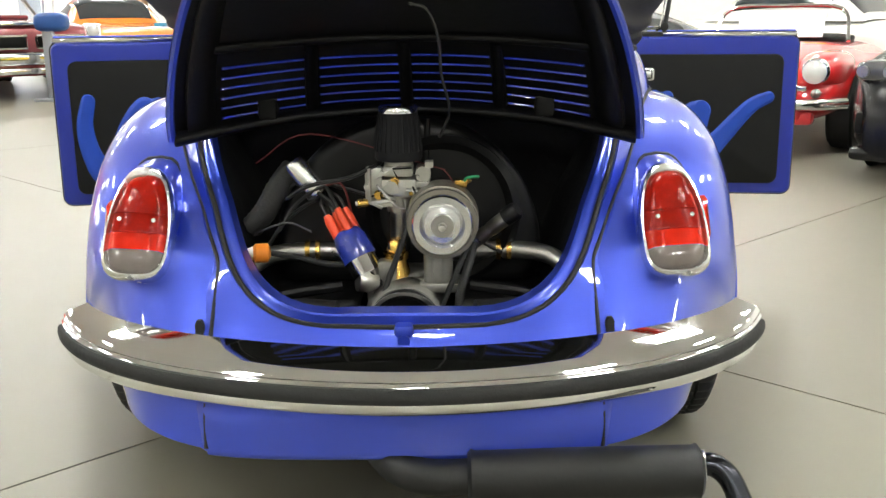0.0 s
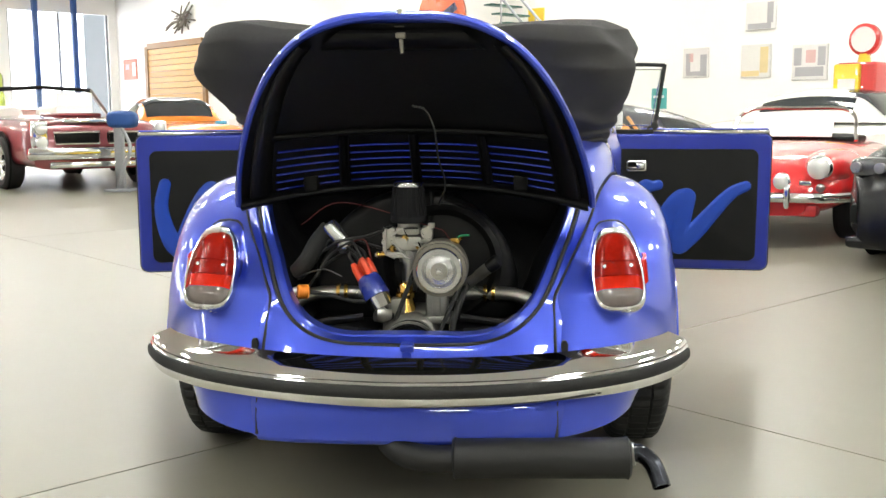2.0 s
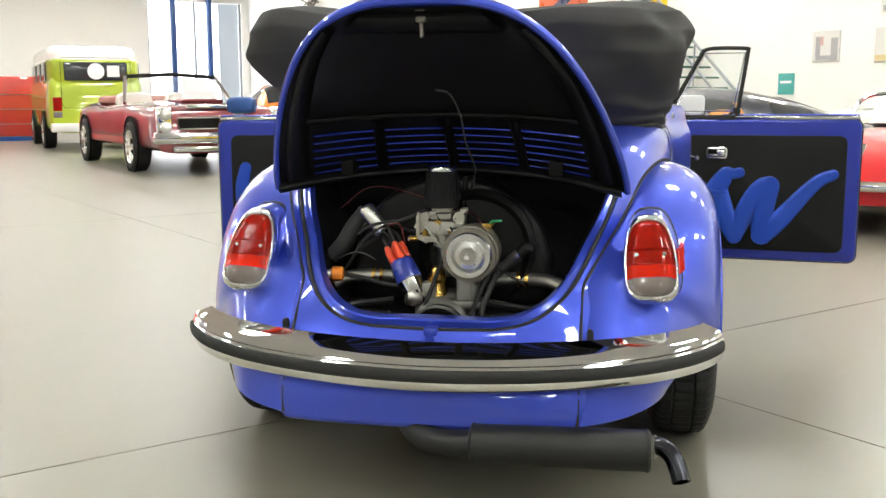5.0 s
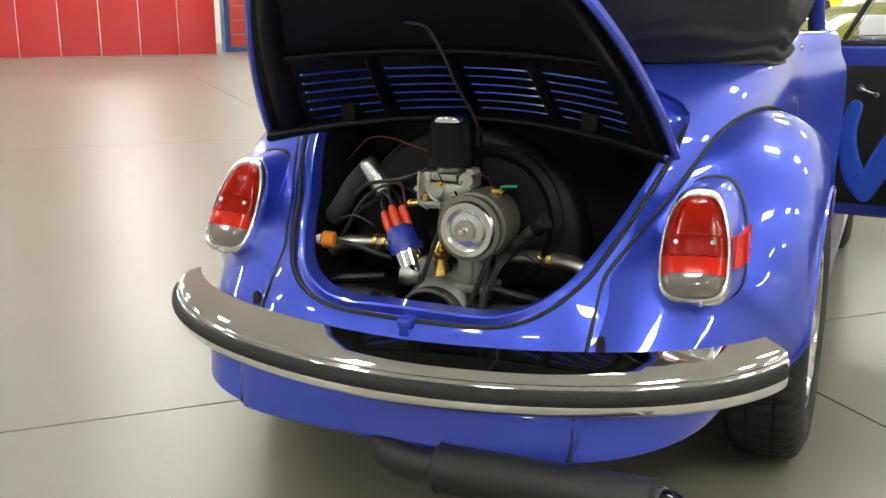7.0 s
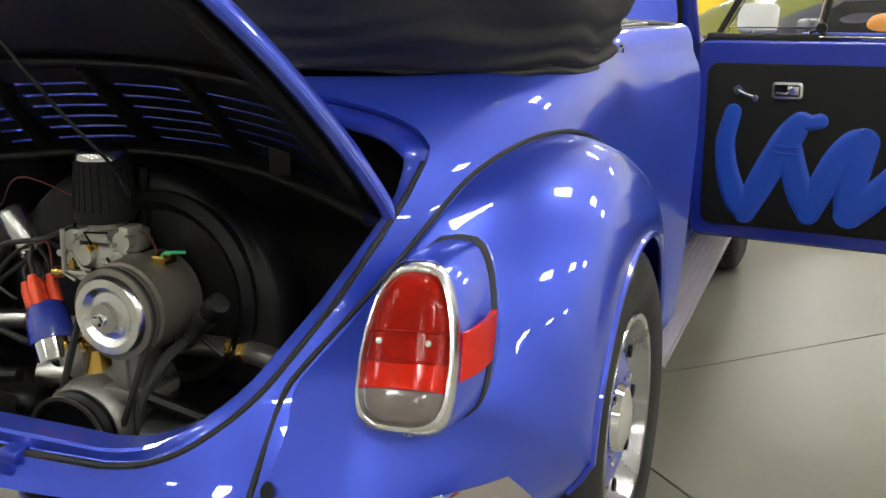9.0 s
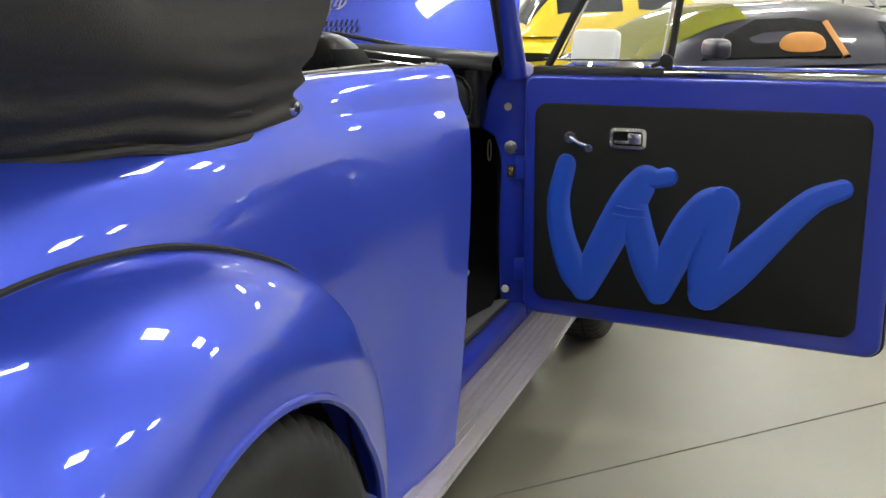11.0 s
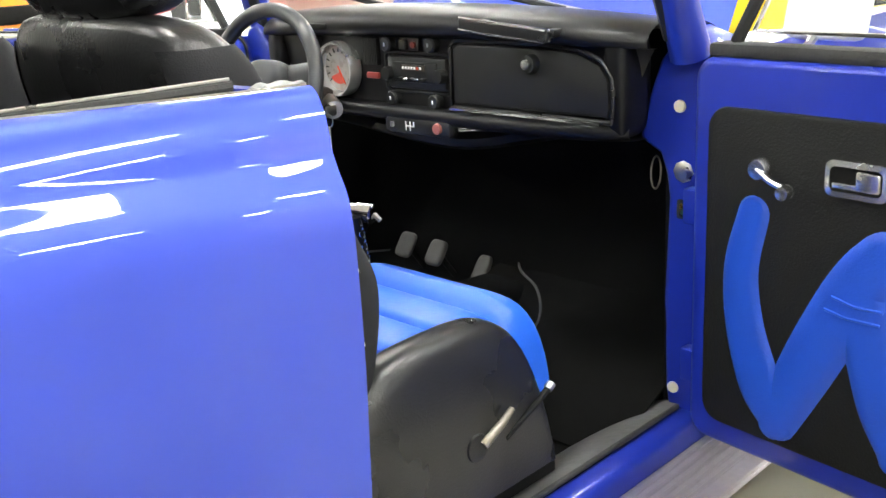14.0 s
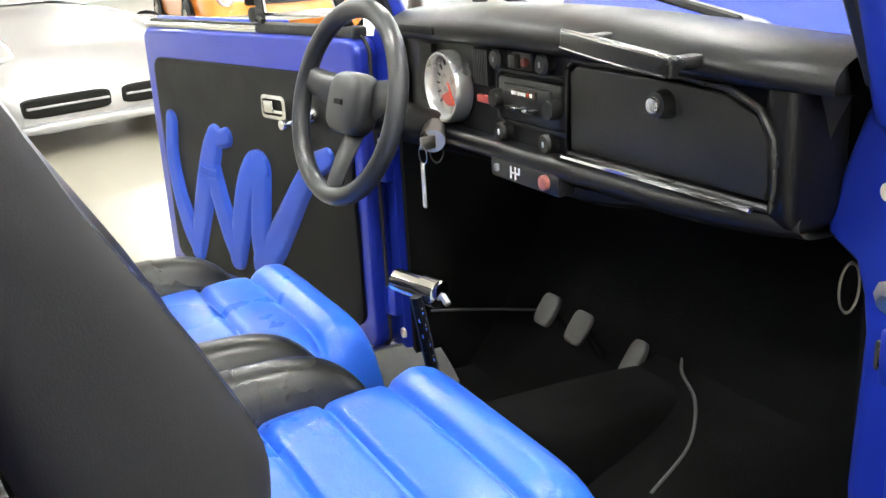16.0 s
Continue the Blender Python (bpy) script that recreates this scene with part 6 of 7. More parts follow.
# gear lever, pedals
gear = thing("gear_lever", "gear lever with a chrome T-handle", "gear lever")
part("t_handle", along((-0.022, 2.315, 0.666), (0.062, 2.346, 0.660), [(0, 0.012), (0.05, 0.0165), (0.6, 0.0165), (0.62, 0.02), (0.95, 0.02), (1, 0.014)], 18), CHROME, gear, "chrome T-handle")
part("shaft", tube([(0.045, 2.315, 0.66), (0.047, 2.33, 0.56), (0.03, 2.36, 0.40)], 0.009, 8), BLACKLID, gear)
part("button", tube([(0.062, 2.346, 0.660), (0.074, 2.348, 0.650)], 0.005, 6), STEEL, gear)
part("gaiter", lathe([(0.05, 0), (0.045, 0.02), (0.025, 0.05), (0.014, 0.08)], 18, "Z", (0.03, 2.36, 0.395)), RUBBER, gear)
part("chain", merge(*[moved(lathe([(0.006, -0.0015), (0.0075, 0), (0.006, 0.0015), (0.0045, 0)], 10, "X" if k % 2 else "Y", closed=True), Matrix.Translation((0.052, 2.318 + 0.002 * k, 0.64 - 0.012 * k))) for k in range(12)]), CHROME, gear)
for n, (x, y, z, w, h) in enumerate(((-0.292, 2.743, 0.437, 0.026, 0.032), (-0.186, 2.74, 0.436, 0.026, 0.032), (-0.08, 2.772, 0.39, 0.021, 0.052))):
    ped = thing("pedal", ("worn grey clutch pedal", "worn grey brake pedal", "long grey accelerator pedal")[n] + " on the footwell floor", "pedal", "pedals")
    part("pad", moved(superbox(0, 0, 0, w, 0.008, h, 0.5, 10), Matrix.Translation((x, y, z)) @ Matrix.Rotation(radians(-35), 4, "X")), shader("worn_pedal", (0.07, 0.067, 0.064), 0.6, 0, 0.3, 20), ped)
    part("arm", tube([(x, y + 0.012, z - 0.01), (x + 0.03, y + 0.06, z - 0.10), (x + 0.04, y + 0.07, 0.262)], 0.008, 8), BAY, ped)


# ---- front seats ----
def loaf(x0, x1, y0, y1, zb, top, nu=24, nv=40, ex=4.0, ey=7.0, soft=0.45):
    """A stuffed upholstery roll: domed top over a rectangle, top(x, y) its crest height."""
    def f(u, v):
        s, t = math.sin(math.pi * (u - 0.5)), math.sin(math.pi * (v - 0.5))
        y = (y0 + y1) / 2 + (y1 - y0) / 2 * t
        x = (x0 + x1) / 2 + (x1 - x0) / 2 * s
        k = (max(0.0, 1 - abs(s) ** ex) * max(0.0, 1 - abs(t) ** ey)) ** soft
        return (x, y, zb + (top(x, y) - zb) * k)
    return sheet(f, nu, nv)


BACK_Z = [0.46, 0.54, 0.63, 0.72, 0.80, 0.88, 0.95, 1.00, 1.04, 1.068, 1.080]
BACK_FRONT = [1.94, 1.962, 1.990, 2.002, 1.972, 1.928, 1.888, 1.864, 1.840, 1.808, 1.772]
BACK_REAR = [1.845, 1.83, 1.815, 1.80, 1.782, 1.762, 1.745, 1.735, 1.732, 1.738, 1.752]
BACK_HALF = [0.19, 0.218, 0.236, 0.242, 0.240, 0.236, 0.230, 0.222, 0.205, 0.170, 0.09]


def seat_back(cx, u0, u1, v0, v1, off, nu, nv):
    """Part of the padded back: u round it (0 at +x, a quarter at the front), v from the bottom up."""
    def f(u, v):
        a, h = 2 * math.pi * (u0 + (u1 - u0) * u), (v0 + (v1 - v0) * v) * (len(BACK_Z) - 1)
        ks = list(range(len(BACK_Z)))
        z, yf, yr, w = [smooth_interp(h, ks, q) for q in (BACK_Z, BACK_FRONT, BACK_REAR, BACK_HALF)]
        c, s = math.cos(a), math.sin(a)
        px, py = math.copysign(abs(c) ** 0.48, c), math.copysign(abs(s) ** 0.58, s)
        hollow = 0.028 * max(0.0, s) ** 2 * max(0, 1 - (px / 0.62) ** 2) * min(1, h / 2)
        return (cx + (w + off) * px, (yf + yr) / 2 + ((yf - yr) / 2 + off) * py - hollow, z + off * (v > 0.9))
    return sheet(f, nu, nv, close_u=(u1 - u0 > 0.99))


def front_seat(cx, sx):
    s = thing("front_seat", "black bucket seat with blue pleated cushion and headrest", "car seat", "front seats")
    GROOVES = (2.255, 2.165, 2.078, 1.992)
    def crest(x, y):
        g = sum(math.exp(-((y - q) / 0.0065) ** 2) for q in GROOVES)
        pad = 0.0035 * abs(math.sin(math.pi * (y - 2.255) / 0.0875))
        lie = noise.noise(Vector((x * 9, y * 9, cx * 7))) * 0.0006
        return 0.578 + 0.045 * (y - 2.1) + pad - 0.009 * g + lie + 0.012 * (y > 2.255) * min(1, (y - 2.255) / 0.03)
    part("seat_cushion", loaf(cx - 0.205, cx + 0.205, 1.90, 2.345, 0.44, crest, 30, 170, 9.0, 12.0, 0.32), BLUEVINYL, s, "blue pleated vinyl cushion")
    part("seat_base", superbox(cx, 2.09, 0.42, 0.235, 0.20, 0.085, 0.25, 14), VINYL, s)
    for q in (-1, 1):
        x = cx + q * 0.214
        def ridge(xx, y):
            return 0.612 + 0.012 * math.sin(math.pi * (y - 1.86) / 0.45) + noise.noise(Vector((xx * 8, y * 6, q + cx))) * 0.001
        part("side_bolster", loaf(x - 0.056, x + 0.052, 1.86, 2.280, 0.36, ridge, 26, 44, 3.2, 4.0), VINYL, s, "black vinyl side bolster")
    part("backrest", seat_back(cx + sx * 0.010, 0, 1, 0, 1, 0.0, 72, 40), VINYL, s, "padded black vinyl seat back")
    for u0, u1 in ((-0.13, 0.155), (0.345, 0.63)):
        part("side_cloth", seat_back(cx + sx * 0.010, u0, u1, 0.02, 0.80, 0.0025, 26, 36), CLOTH, s, "charcoal cloth side panel")
    part("back_panel", seat_back(cx + sx * 0.010, 0.215, 0.285, 0.10, 0.62, 0.003, 14, 24), VINYL, s)
    part("headrest", superbox(cx + 0.01, 1.775, 1.155, 0.150, 0.055, 0.085, 0.5, 22, None, Matrix.Rotation(radians(10), 4, "X")), VINYL, s, "black vinyl headrest")
    part("headrest_base", superbox(cx + 0.01, 1.775, 1.082, 0.10, 0.030, 0.006, 0.5, 12), BLUEVINYL, s)
    part("recliner_lever", tube([(cx + sx * 0.270, 2.115, 0.455), (cx + sx * 0.276, 2.15, 0.478), (cx + sx * 0.276, 2.172, 0.492)], [0.008, 0.0065, 0.005], 10), OLDMETAL, s, "grey recliner lever")
    part("recliner_cover", lathe([(0, 0.008), (0.020, 0.005), (0.022, 0.0)] if sx > 0 else [(0, -0.008), (0.020, -0.005), (0.022, 0.0)], 18, "X", (cx + sx * 0.262, 2.108, 0.452)), PLASTIC, s)
    part("seat_rail", box(min(cx + sx * 0.20, cx + sx * 0.235), max(cx + sx * 0.20, cx + sx * 0.235), 1.90, 2.32, 0.262, 0.365, 0.006), BAY, s)
    part("seat_rail", box(min(cx - sx * 0.20, cx - sx * 0.16), max(cx - sx * 0.20, cx - sx * 0.16), 1.90, 2.32, 0.262, 0.365, 0.006), BAY, s)
    rod = part("slide_rod", tube([(cx + sx * 0.262, 2.17, 0.44), (cx + sx * 0.266, 2.235, 0.470), (cx + sx * 0.268, 2.262, 0.486)], 0.005, 8), BAY, s, "black slide release rod")
    part("rod_knob", along((cx + sx * 0.268, 2.262, 0.486), (cx + sx * 0.268, 2.272, 0.492), 0.007, 10), STEEL, rod)
    return s


front_seat(0.278, 1).matrix_basis = Matrix.Translation((0, -0.018, 0))
front_seat(-0.262, -1).matrix_basis = Matrix.Translation((-0.012, -0.035, -0.006))

# ---- the other cars in the hall ----
def paint(name, base, metal=0.0):
    return shader(name, base, 0.35, metal, 0.06, 1.2, coat=1.0, rough_vary=0.04)


DARKGLASS = shader("dark_window", (0.03, 0.035, 0.04), 0.06, 0, 0.1, 2.0, spec=0.8)


class Car:
    """A simple car: nose towards +y, built about the origin, its body lofted from stations along its length."""

    def __init__(self, name, label, colour, length, top, width, low=0.2, e=0.42):
        self.ob = thing(name, label, "car")
        self.paint, self.length, self.top, self.width, self.low, self.e = colour, length, top, width, low, e
        def f(u, v):
            return self.at(u, v)
        shell_bm = sheet(f, 44, 48, close_u=True)
        bmesh.ops.holes_fill(shell_bm, edges=[e for e in shell_bm.edges if e.is_boundary], sides=0)
        self.body = part("body", shell_bm, colour, self.ob, "glossy painted body")

    def at(self, u, v, off=0.0):
        """u round the section, v along the car from tail to nose."""
        a = 2 * math.pi * u
        z1, w = smooth_interp(v, *self.top), smooth_interp(v, *self.width) + off
        zc, h = (z1 + self.low) / 2, (z1 - self.low) / 2 + off
        c, s = math.cos(a), math.sin(a)
        x = w * math.copysign(abs(c) ** self.e, c)
        z = zc + h * math.copysign(abs(s) ** self.e, s)
        if z > zc:
            x *= 1 - 0.12 * ((z - zc) / h) ** 3
        return Vector((x, (v - 0.5) * self.length, z))

    def wheels(self, front, rear, r, x, rim=CHROME):
        for y in (front, rear):
            for sx in (1, -1):
                part("wheel_well", lathe([(0, 0), (r + 0.05, 0), (r + 0.05, 0.02)] if sx > 0 else [(0, 0), (r + 0.05, 0), (r + 0.05, -0.02)], 28, "X", (sx * (x + 0.005), y, r + 0.02)), BAY, self.ob)
                w = new("wheel")
                w.parent = self.ob
                h = 0.11
                part("tyre", lathe([(r * 0.66, -h), (r * 0.85, -h - 0.01), (r - 0.01, -h + 0.02), (r, 0), (r - 0.01, h - 0.02), (r * 0.85, h + 0.01), (r * 0.66, h)], 32, "X"), TYRE, w)
                part("rim", lathe([(r * 0.66, h), (r * 0.6, h - 0.03), (r * 0.5, h - 0.02), (r * 0.2, h - 0.05), (r * 0.12, h - 0.01), (0, h)], 28, "X"), rim, w)
                for k in range(5):
                    a = 2 * math.pi * k / 5
                    part("spoke", tube([(h - 0.015, r * 0.14 * math.cos(a), r * 0.14 * math.sin(a)), (h - 0.012, r * 0.6 * math.cos(a), r * 0.6 * math.sin(a))], 0.03, 6), rim, w)
                w.matrix_basis = Matrix.Translation((sx * (x - 0.07), y, r)) @ (Matrix.Identity(4) if sx > 0 else Matrix.Rotation(math.pi, 4, "Z"))

    def cabin(self, roof, width, base, tuck=0.24, mat=None, windows=(), pillar_glass=DARKGLASS):
        """A closed cabin lofted over stations; windows: (u0, u1, v0, v1) patches of glass."""
        v0, v1 = roof[0][0], roof[0][-1]
        def f(u, v, off=0.0):
            s = v0 + (v1 - v0) * v
            zr = smooth_interp(s, *roof)
            w = smooth_interp(s, *width)
            a = math.pi * u
            c, q = math.cos(a), math.sin(a)
            k = abs(q) ** 0.55
            x = (w - tuck * k * (0.6 + 0.4 * k)) * math.copysign(min(1, abs(c)) ** 0.35, c)
            return Vector((x * (1 + off), (s - 0.5) * self.length, base + (zr - base) * k + off * 0.5))
        part("cabin", sheet(lambda u, v: f(u, v), 40, 30), mat or self.paint, self.ob)
        for u0, u1, a, b, *own in windows:
            part("window", sheet(lambda u, v: f(u0 + (u1 - u0) * u, a + (b - a) * v, 0.008), 10, 10), own[0] if own else pillar_glass, self.ob)

    def patch(self, name, u0, u1, v0, v1, mat, off=0.006, label=""):
        return part(name, sheet(lambda u, v: self.at(u0 + (u1 - u0) * u, v0 + (v1 - v0) * v, off), 12, 10), mat, self.ob, label)

    def lamp(self, x, y, z, r, face=(0, 1, 0), mat=None, depth=0.05):
        d = Vector(face).normalized()
        lm = part("headlamp", along(Vector((x, y, z)) - d * depth, Vector((x, y, z)), [(0, r * 1.02), (0.6, r * 1.1), (0.85, r * 1.08), (1, r * 0.95)], 24), CHROME, self.ob, "chrome ringed headlamp")
        part("lamp_glass", along(Vector((x, y, z)), Vector((x, y, z)) + d * 0.03, [(0, r * 0.93), (0.5, r * 0.75), (1, r * 0.2)], 20), mat or LAMPGLASS, lm)

    def place(self, x, y, nose, scale=1.0):
        d = Vector(nose).normalized()
        self.ob.matrix_basis = Matrix.Translation((x, y, 0)) @ Matrix.Rotation(math.atan2(-d.x, d.y), 4, "Z") @ Matrix.Scale(scale, 4)
        return self


LAMPGLASS = shader("lamp_glass", (0.72, 0.72, 0.70), 0.08, 0.3, 0.1, 30.0, coat=1.0)
CREAM = shader("cream_seat", (0.70, 0.66, 0.60), 0.5, 0, 0.08, 5.0)
TANLEATHER = shader("tan_leather", (0.62, 0.28, 0.07), 0.45, 0, 0.1, 6.0)
PAPER = shader("white_paper_sign", (0.85, 0.85, 0.86), 0.6, 0, 0.03, 2.0)
ROW = (-0.7071, -0.7071)

# maroon open muscle car
c = Car("muscle_convertible", "maroon open muscle convertible with chrome bumper, windscreen up", paint("maroon_paint", (0.17, 0.020, 0.028), 0.2), 5.2, ([0, 0.03, 0.12, 0.35, 0.6, 0.85, 0.97, 1], [0.55, 0.80, 0.96, 0.93, 0.96, 0.93, 0.86, 0.60]), ([0, 0.04, 0.3, 0.7, 0.96, 1], [0.70, 0.88, 0.95, 0.95, 0.92, 0.86]), 0.28, 0.34)
c.wheels(1.55, -1.45, 0.345, 0.95, SATIN)
part("front_bumper", merge(box(-0.93, 0.93, 2.50, 2.66, 0.40, 0.56, 0.05, 3), box(-0.70, 0.70, 2.52, 2.67, 0.30, 0.38, 0.03, 2)), CHROME, c.ob, "chrome front bumper")
for sx in (1, -1):
    part("grille", box(min(sx * 0.06, sx * 0.60), max(sx * 0.06, sx * 0.60), 2.55, 2.63, 0.60, 0.74, 0.02), BAY, c.ob)
    part("grille_surround", tube([(sx * 0.06, 2.635, 0.60), (sx * 0.60, 2.62, 0.60), (sx * 0.62, 2.62, 0.74), (sx * 0.06, 2.64, 0.745)], 0.014, 6, closed=True), CHROME, c.ob)
    for z in (0.62, 0.79):
        c.lamp(sx * 0.76, 2.60, z, 0.075)
    part("lamp_bezel", box(min(sx * 0.67, sx * 0.87), max(sx * 0.67, sx * 0.87), 2.45, 2.575, 0.53, 0.88, 0.03), CHROME, c.ob)
    part("windscreen_post", tube([(sx * 0.80, 0.62, 0.93), (sx * 0.68, 0.22, 1.32)], 0.03, 8), CHROME, c.ob)
    part("seat", superbox(sx * 0.38, -0.55, 0.86, 0.28, 0.13, 0.24, 0.5, 12), CREAM, c.ob)
part("windscreen_rail", tube([(-0.68, 0.22, 1.32), (0, 0.20, 1.36), (0.68, 0.22, 1.32)], 0.03, 8), BAY, c.ob)
g = part("windscreen", sheet(lambda u, v: ((-0.78 + 1.56 * u) * (1 - 0.13 * v), 0.62 - 0.4 * v, 0.94 + 0.38 * v), 4, 4), GLASS, c.ob)
g.visible_shadow = False
part("paper_sign", box(-0.62, -0.10, 0.44, 0.45, 0.98, 1.28), PAPER, c.ob, "white paper sign in the windscreen")
part("hood_scoop", box(-0.30, 0.30, 1.0, 1.75, 0.93, 0.985, 0.03, 2), c.paint, c.ob)
part("hood_trim", box(-0.45, 0.45, 2.40, 2.48, 0.86, 0.90, 0.01), CHROME, c.ob)
part("folded_roof", superbox(0, -1.2, 0.98, 0.75, 0.40, 0.08, 0.5, 12), shader("dusty_pink_cover", (0.45, 0.22, 0.18), 0.7), c.ob)
c.patch("side_flash", 0.93, 0.985, 0.10, 0.85, paint("bright_red_paint", (0.62, 0.03, 0.04)), 0.004)
c.patch("side_flash", 0.515, 0.57, 0.10, 0.85, c.paint, 0.004)
c.place(-7.15, 13.60, (0.66, -0.75), 1.10)

# lime and white camper van
van = Car("camper_van", "lime green and white camper van seen from its tail", paint("lime_paint", (0.36, 0.46, 0.012)), 4.3, ([0, 0.015, 0.06, 0.5, 0.94, 1], [1.2, 1.40, 1.43, 1.43, 1.40, 1.1]), ([0, 0.02, 0.1, 0.9, 1], [0.78, 0.84, 0.86, 0.86, 0.78]), 0.32, 0.22)
van.wheels(1.25, -1.15, 0.33, 0.86)
part("roof", superbox(0, 0, 1.55, 0.82, 2.10, 0.42, 0.32, 22), paint("white_roof_paint", (0.80, 0.80, 0.76)), van.ob, "white upper body and roof")
part("upper_band", superbox(0, -0.02, 1.44, 0.838, 2.125, 0.26, 0.2, 20), van.paint, van.ob)
part("rear_window", box(-0.56, 0.56, -2.165, -2.13, 1.28, 1.62, 0.03), DARKGLASS, van.ob)
part("window_sticker", lathe([(0, -0.01), (0.15, -0.008), (0.15, 0.0)], 28, "Y", (0.0, -2.165, 1.45)), PAPER, van.ob, "round white sticker")
part("window_sticker", box(0.20, 0.42, -2.172, -2.166, 1.35, 1.56), PAPER, van.ob)
for sx in (1, -1):
    for y in (-1.35, -0.35, 0.7):
        part("side_window", box(min(sx * 0.825, sx * 0.848), max(sx * 0.825, sx * 0.848), y - 0.38, y + 0.38, 1.28, 1.62, 0.01), DARKGLASS, van.ob)
    part("tail_lamp", box(min(sx * 0.62, sx * 0.78), max(sx * 0.62, sx * 0.78), -2.17, -2.10, 0.72, 0.98, 0.02), REDLENS, van.ob)
    part("reversing_lamp", box(min(sx * 0.62, sx * 0.78), max(sx * 0.62, sx * 0.78), -2.165, -2.10, 0.60, 0.71, 0.02), CLEARLENS, van.ob)
part("rear_bumper", box(-0.84, 0.84, -2.30, -2.12, 0.34, 0.50, 0.03), WHITE, van.ob, "white rear bumper")
part("tailgate_line", tube([(x, -2.158, z) for x, z in round_rect(-0.62, 0.62, 0.78, 1.70, 0.08)], 0.004, 5, closed=True), BAY, van.ob)
van.place(-12.5, 20.1, (-0.6, 0.8), 1.18)

# red open roadster
r = Car("red_roadster", "red open roadster with round chrome headlamps and white sign", paint("signal_red_paint", (0.55, 0.012, 0.015)), 3.95, ([0, 0.03, 0.15, 0.35, 0.6, 0.8, 0.93, 1], [0.42, 0.62, 0.78, 0.86, 0.86, 0.80, 0.68, 0.42]), ([0, 0.05, 0.25, 0.7, 0.93, 1], [0.55, 0.72, 0.82, 0.82, 0.72, 0.50]), 0.26, 0.55)
r.wheels(1.12, -1.0, 0.315, 0.80)
for sx in (1, -1):
    part("fender_top", superbox(sx * 0.58, 1.26, 0.65, 0.19, 0.56, 0.16, 0.75, 16), r.paint, r.ob)
    r.lamp(sx * 0.58, 1.87, 0.665, 0.098, depth=0.14)
    r.lamp(sx * 0.32, 2.04, 0.555, 0.068, depth=0.10)
    part("indicator", along((sx * 0.60, 1.84, 0.50), (sx * 0.60, 1.90, 0.50), [(0, 0.04), (0.6, 0.038), (1, 0.012)], 14), CLEARLENS, r.ob)
    part("overrider", superbox(sx * 0.38, 2.06, 0.43, 0.028, 0.035, 0.10, 0.6, 10), CHROME, r.ob)
    part("horn_grille", box(min(sx * 0.44, sx * 0.54), max(sx * 0.44, sx * 0.54), 1.90, 1.93, 0.52, 0.56, 0.01), CHROME, r.ob)
part("front_bumper", merge(tube(catmull([(-0.80, 1.72, 0.42), (-0.55, 1.97, 0.42), (0, 2.06, 0.42), (0.55, 1.97, 0.42), (0.80, 1.72, 0.42)], 8), 0.045, 10)), CHROME, r.ob, "chrome front bumper")
part("lower_valance", box(-0.60, 0.60, 1.80, 1.96, 0.26, 0.36, 0.03), r.paint, r.ob)
part("hood_handle", tube([(0, 1.93, 0.63), (0, 1.80, 0.74)], 0.018, 8), CHROME, r.ob)
part("windscreen_frame", tube(catmull([(-0.60, 0.42, 0.86), (-0.50, 0.22, 1.14), (0, 0.20, 1.17), (0.50, 0.22, 1.14), (0.60, 0.42, 0.86)], 5), 0.018, 8), CHROME, r.ob)
part("paper_sign", moved(box(-0.38, 0.38, -0.005, 0.005, -0.14, 0.14), Matrix.Translation((0, 0.36, 1.01)) @ Matrix.Rotation(radians(34), 4, "X")), PAPER, r.ob, "white paper sign")
part("cockpit", superbox(0, -0.35, 0.86, 0.52, 0.55, 0.05, 0.5, 12), BAY, r.ob)
r.place(3.12, 7.35, (-0.50, -0.87), 0.93)

# black modern saloon with big lamps
k = Car("black_saloon", "glossy black modern car with clear headlamps", shader("black_paint", (0.006, 0.006, 0.007), 0.25, 0, 0.1, 2.0, spec=0.35), 4.9, ([0, 0.03, 0.15, 0.35, 0.62, 0.86, 0.96, 1], [0.6, 0.95, 1.02, 1.0, 0.98, 0.90, 0.78, 0.52]), ([0, 0.05, 0.25, 0.7, 0.94, 1], [0.75, 0.90, 0.94, 0.94, 0.88, 0.70]), 0.16, 0.36)
k.wheels(1.50, -1.45, 0.35, 0.94)
k.cabin(([0.18, 0.30, 0.45, 0.58, 0.68], [1.0, 1.36, 1.42, 1.36, 1.0]), ([0.18, 0.4, 0.68], [0.78, 0.82, 0.80]), 0.95, 0.22, None, ((0.22, 0.78, 0.72, 0.97), (0.06, 0.20, 0.2, 0.8), (0.80, 0.94, 0.2, 0.8)))
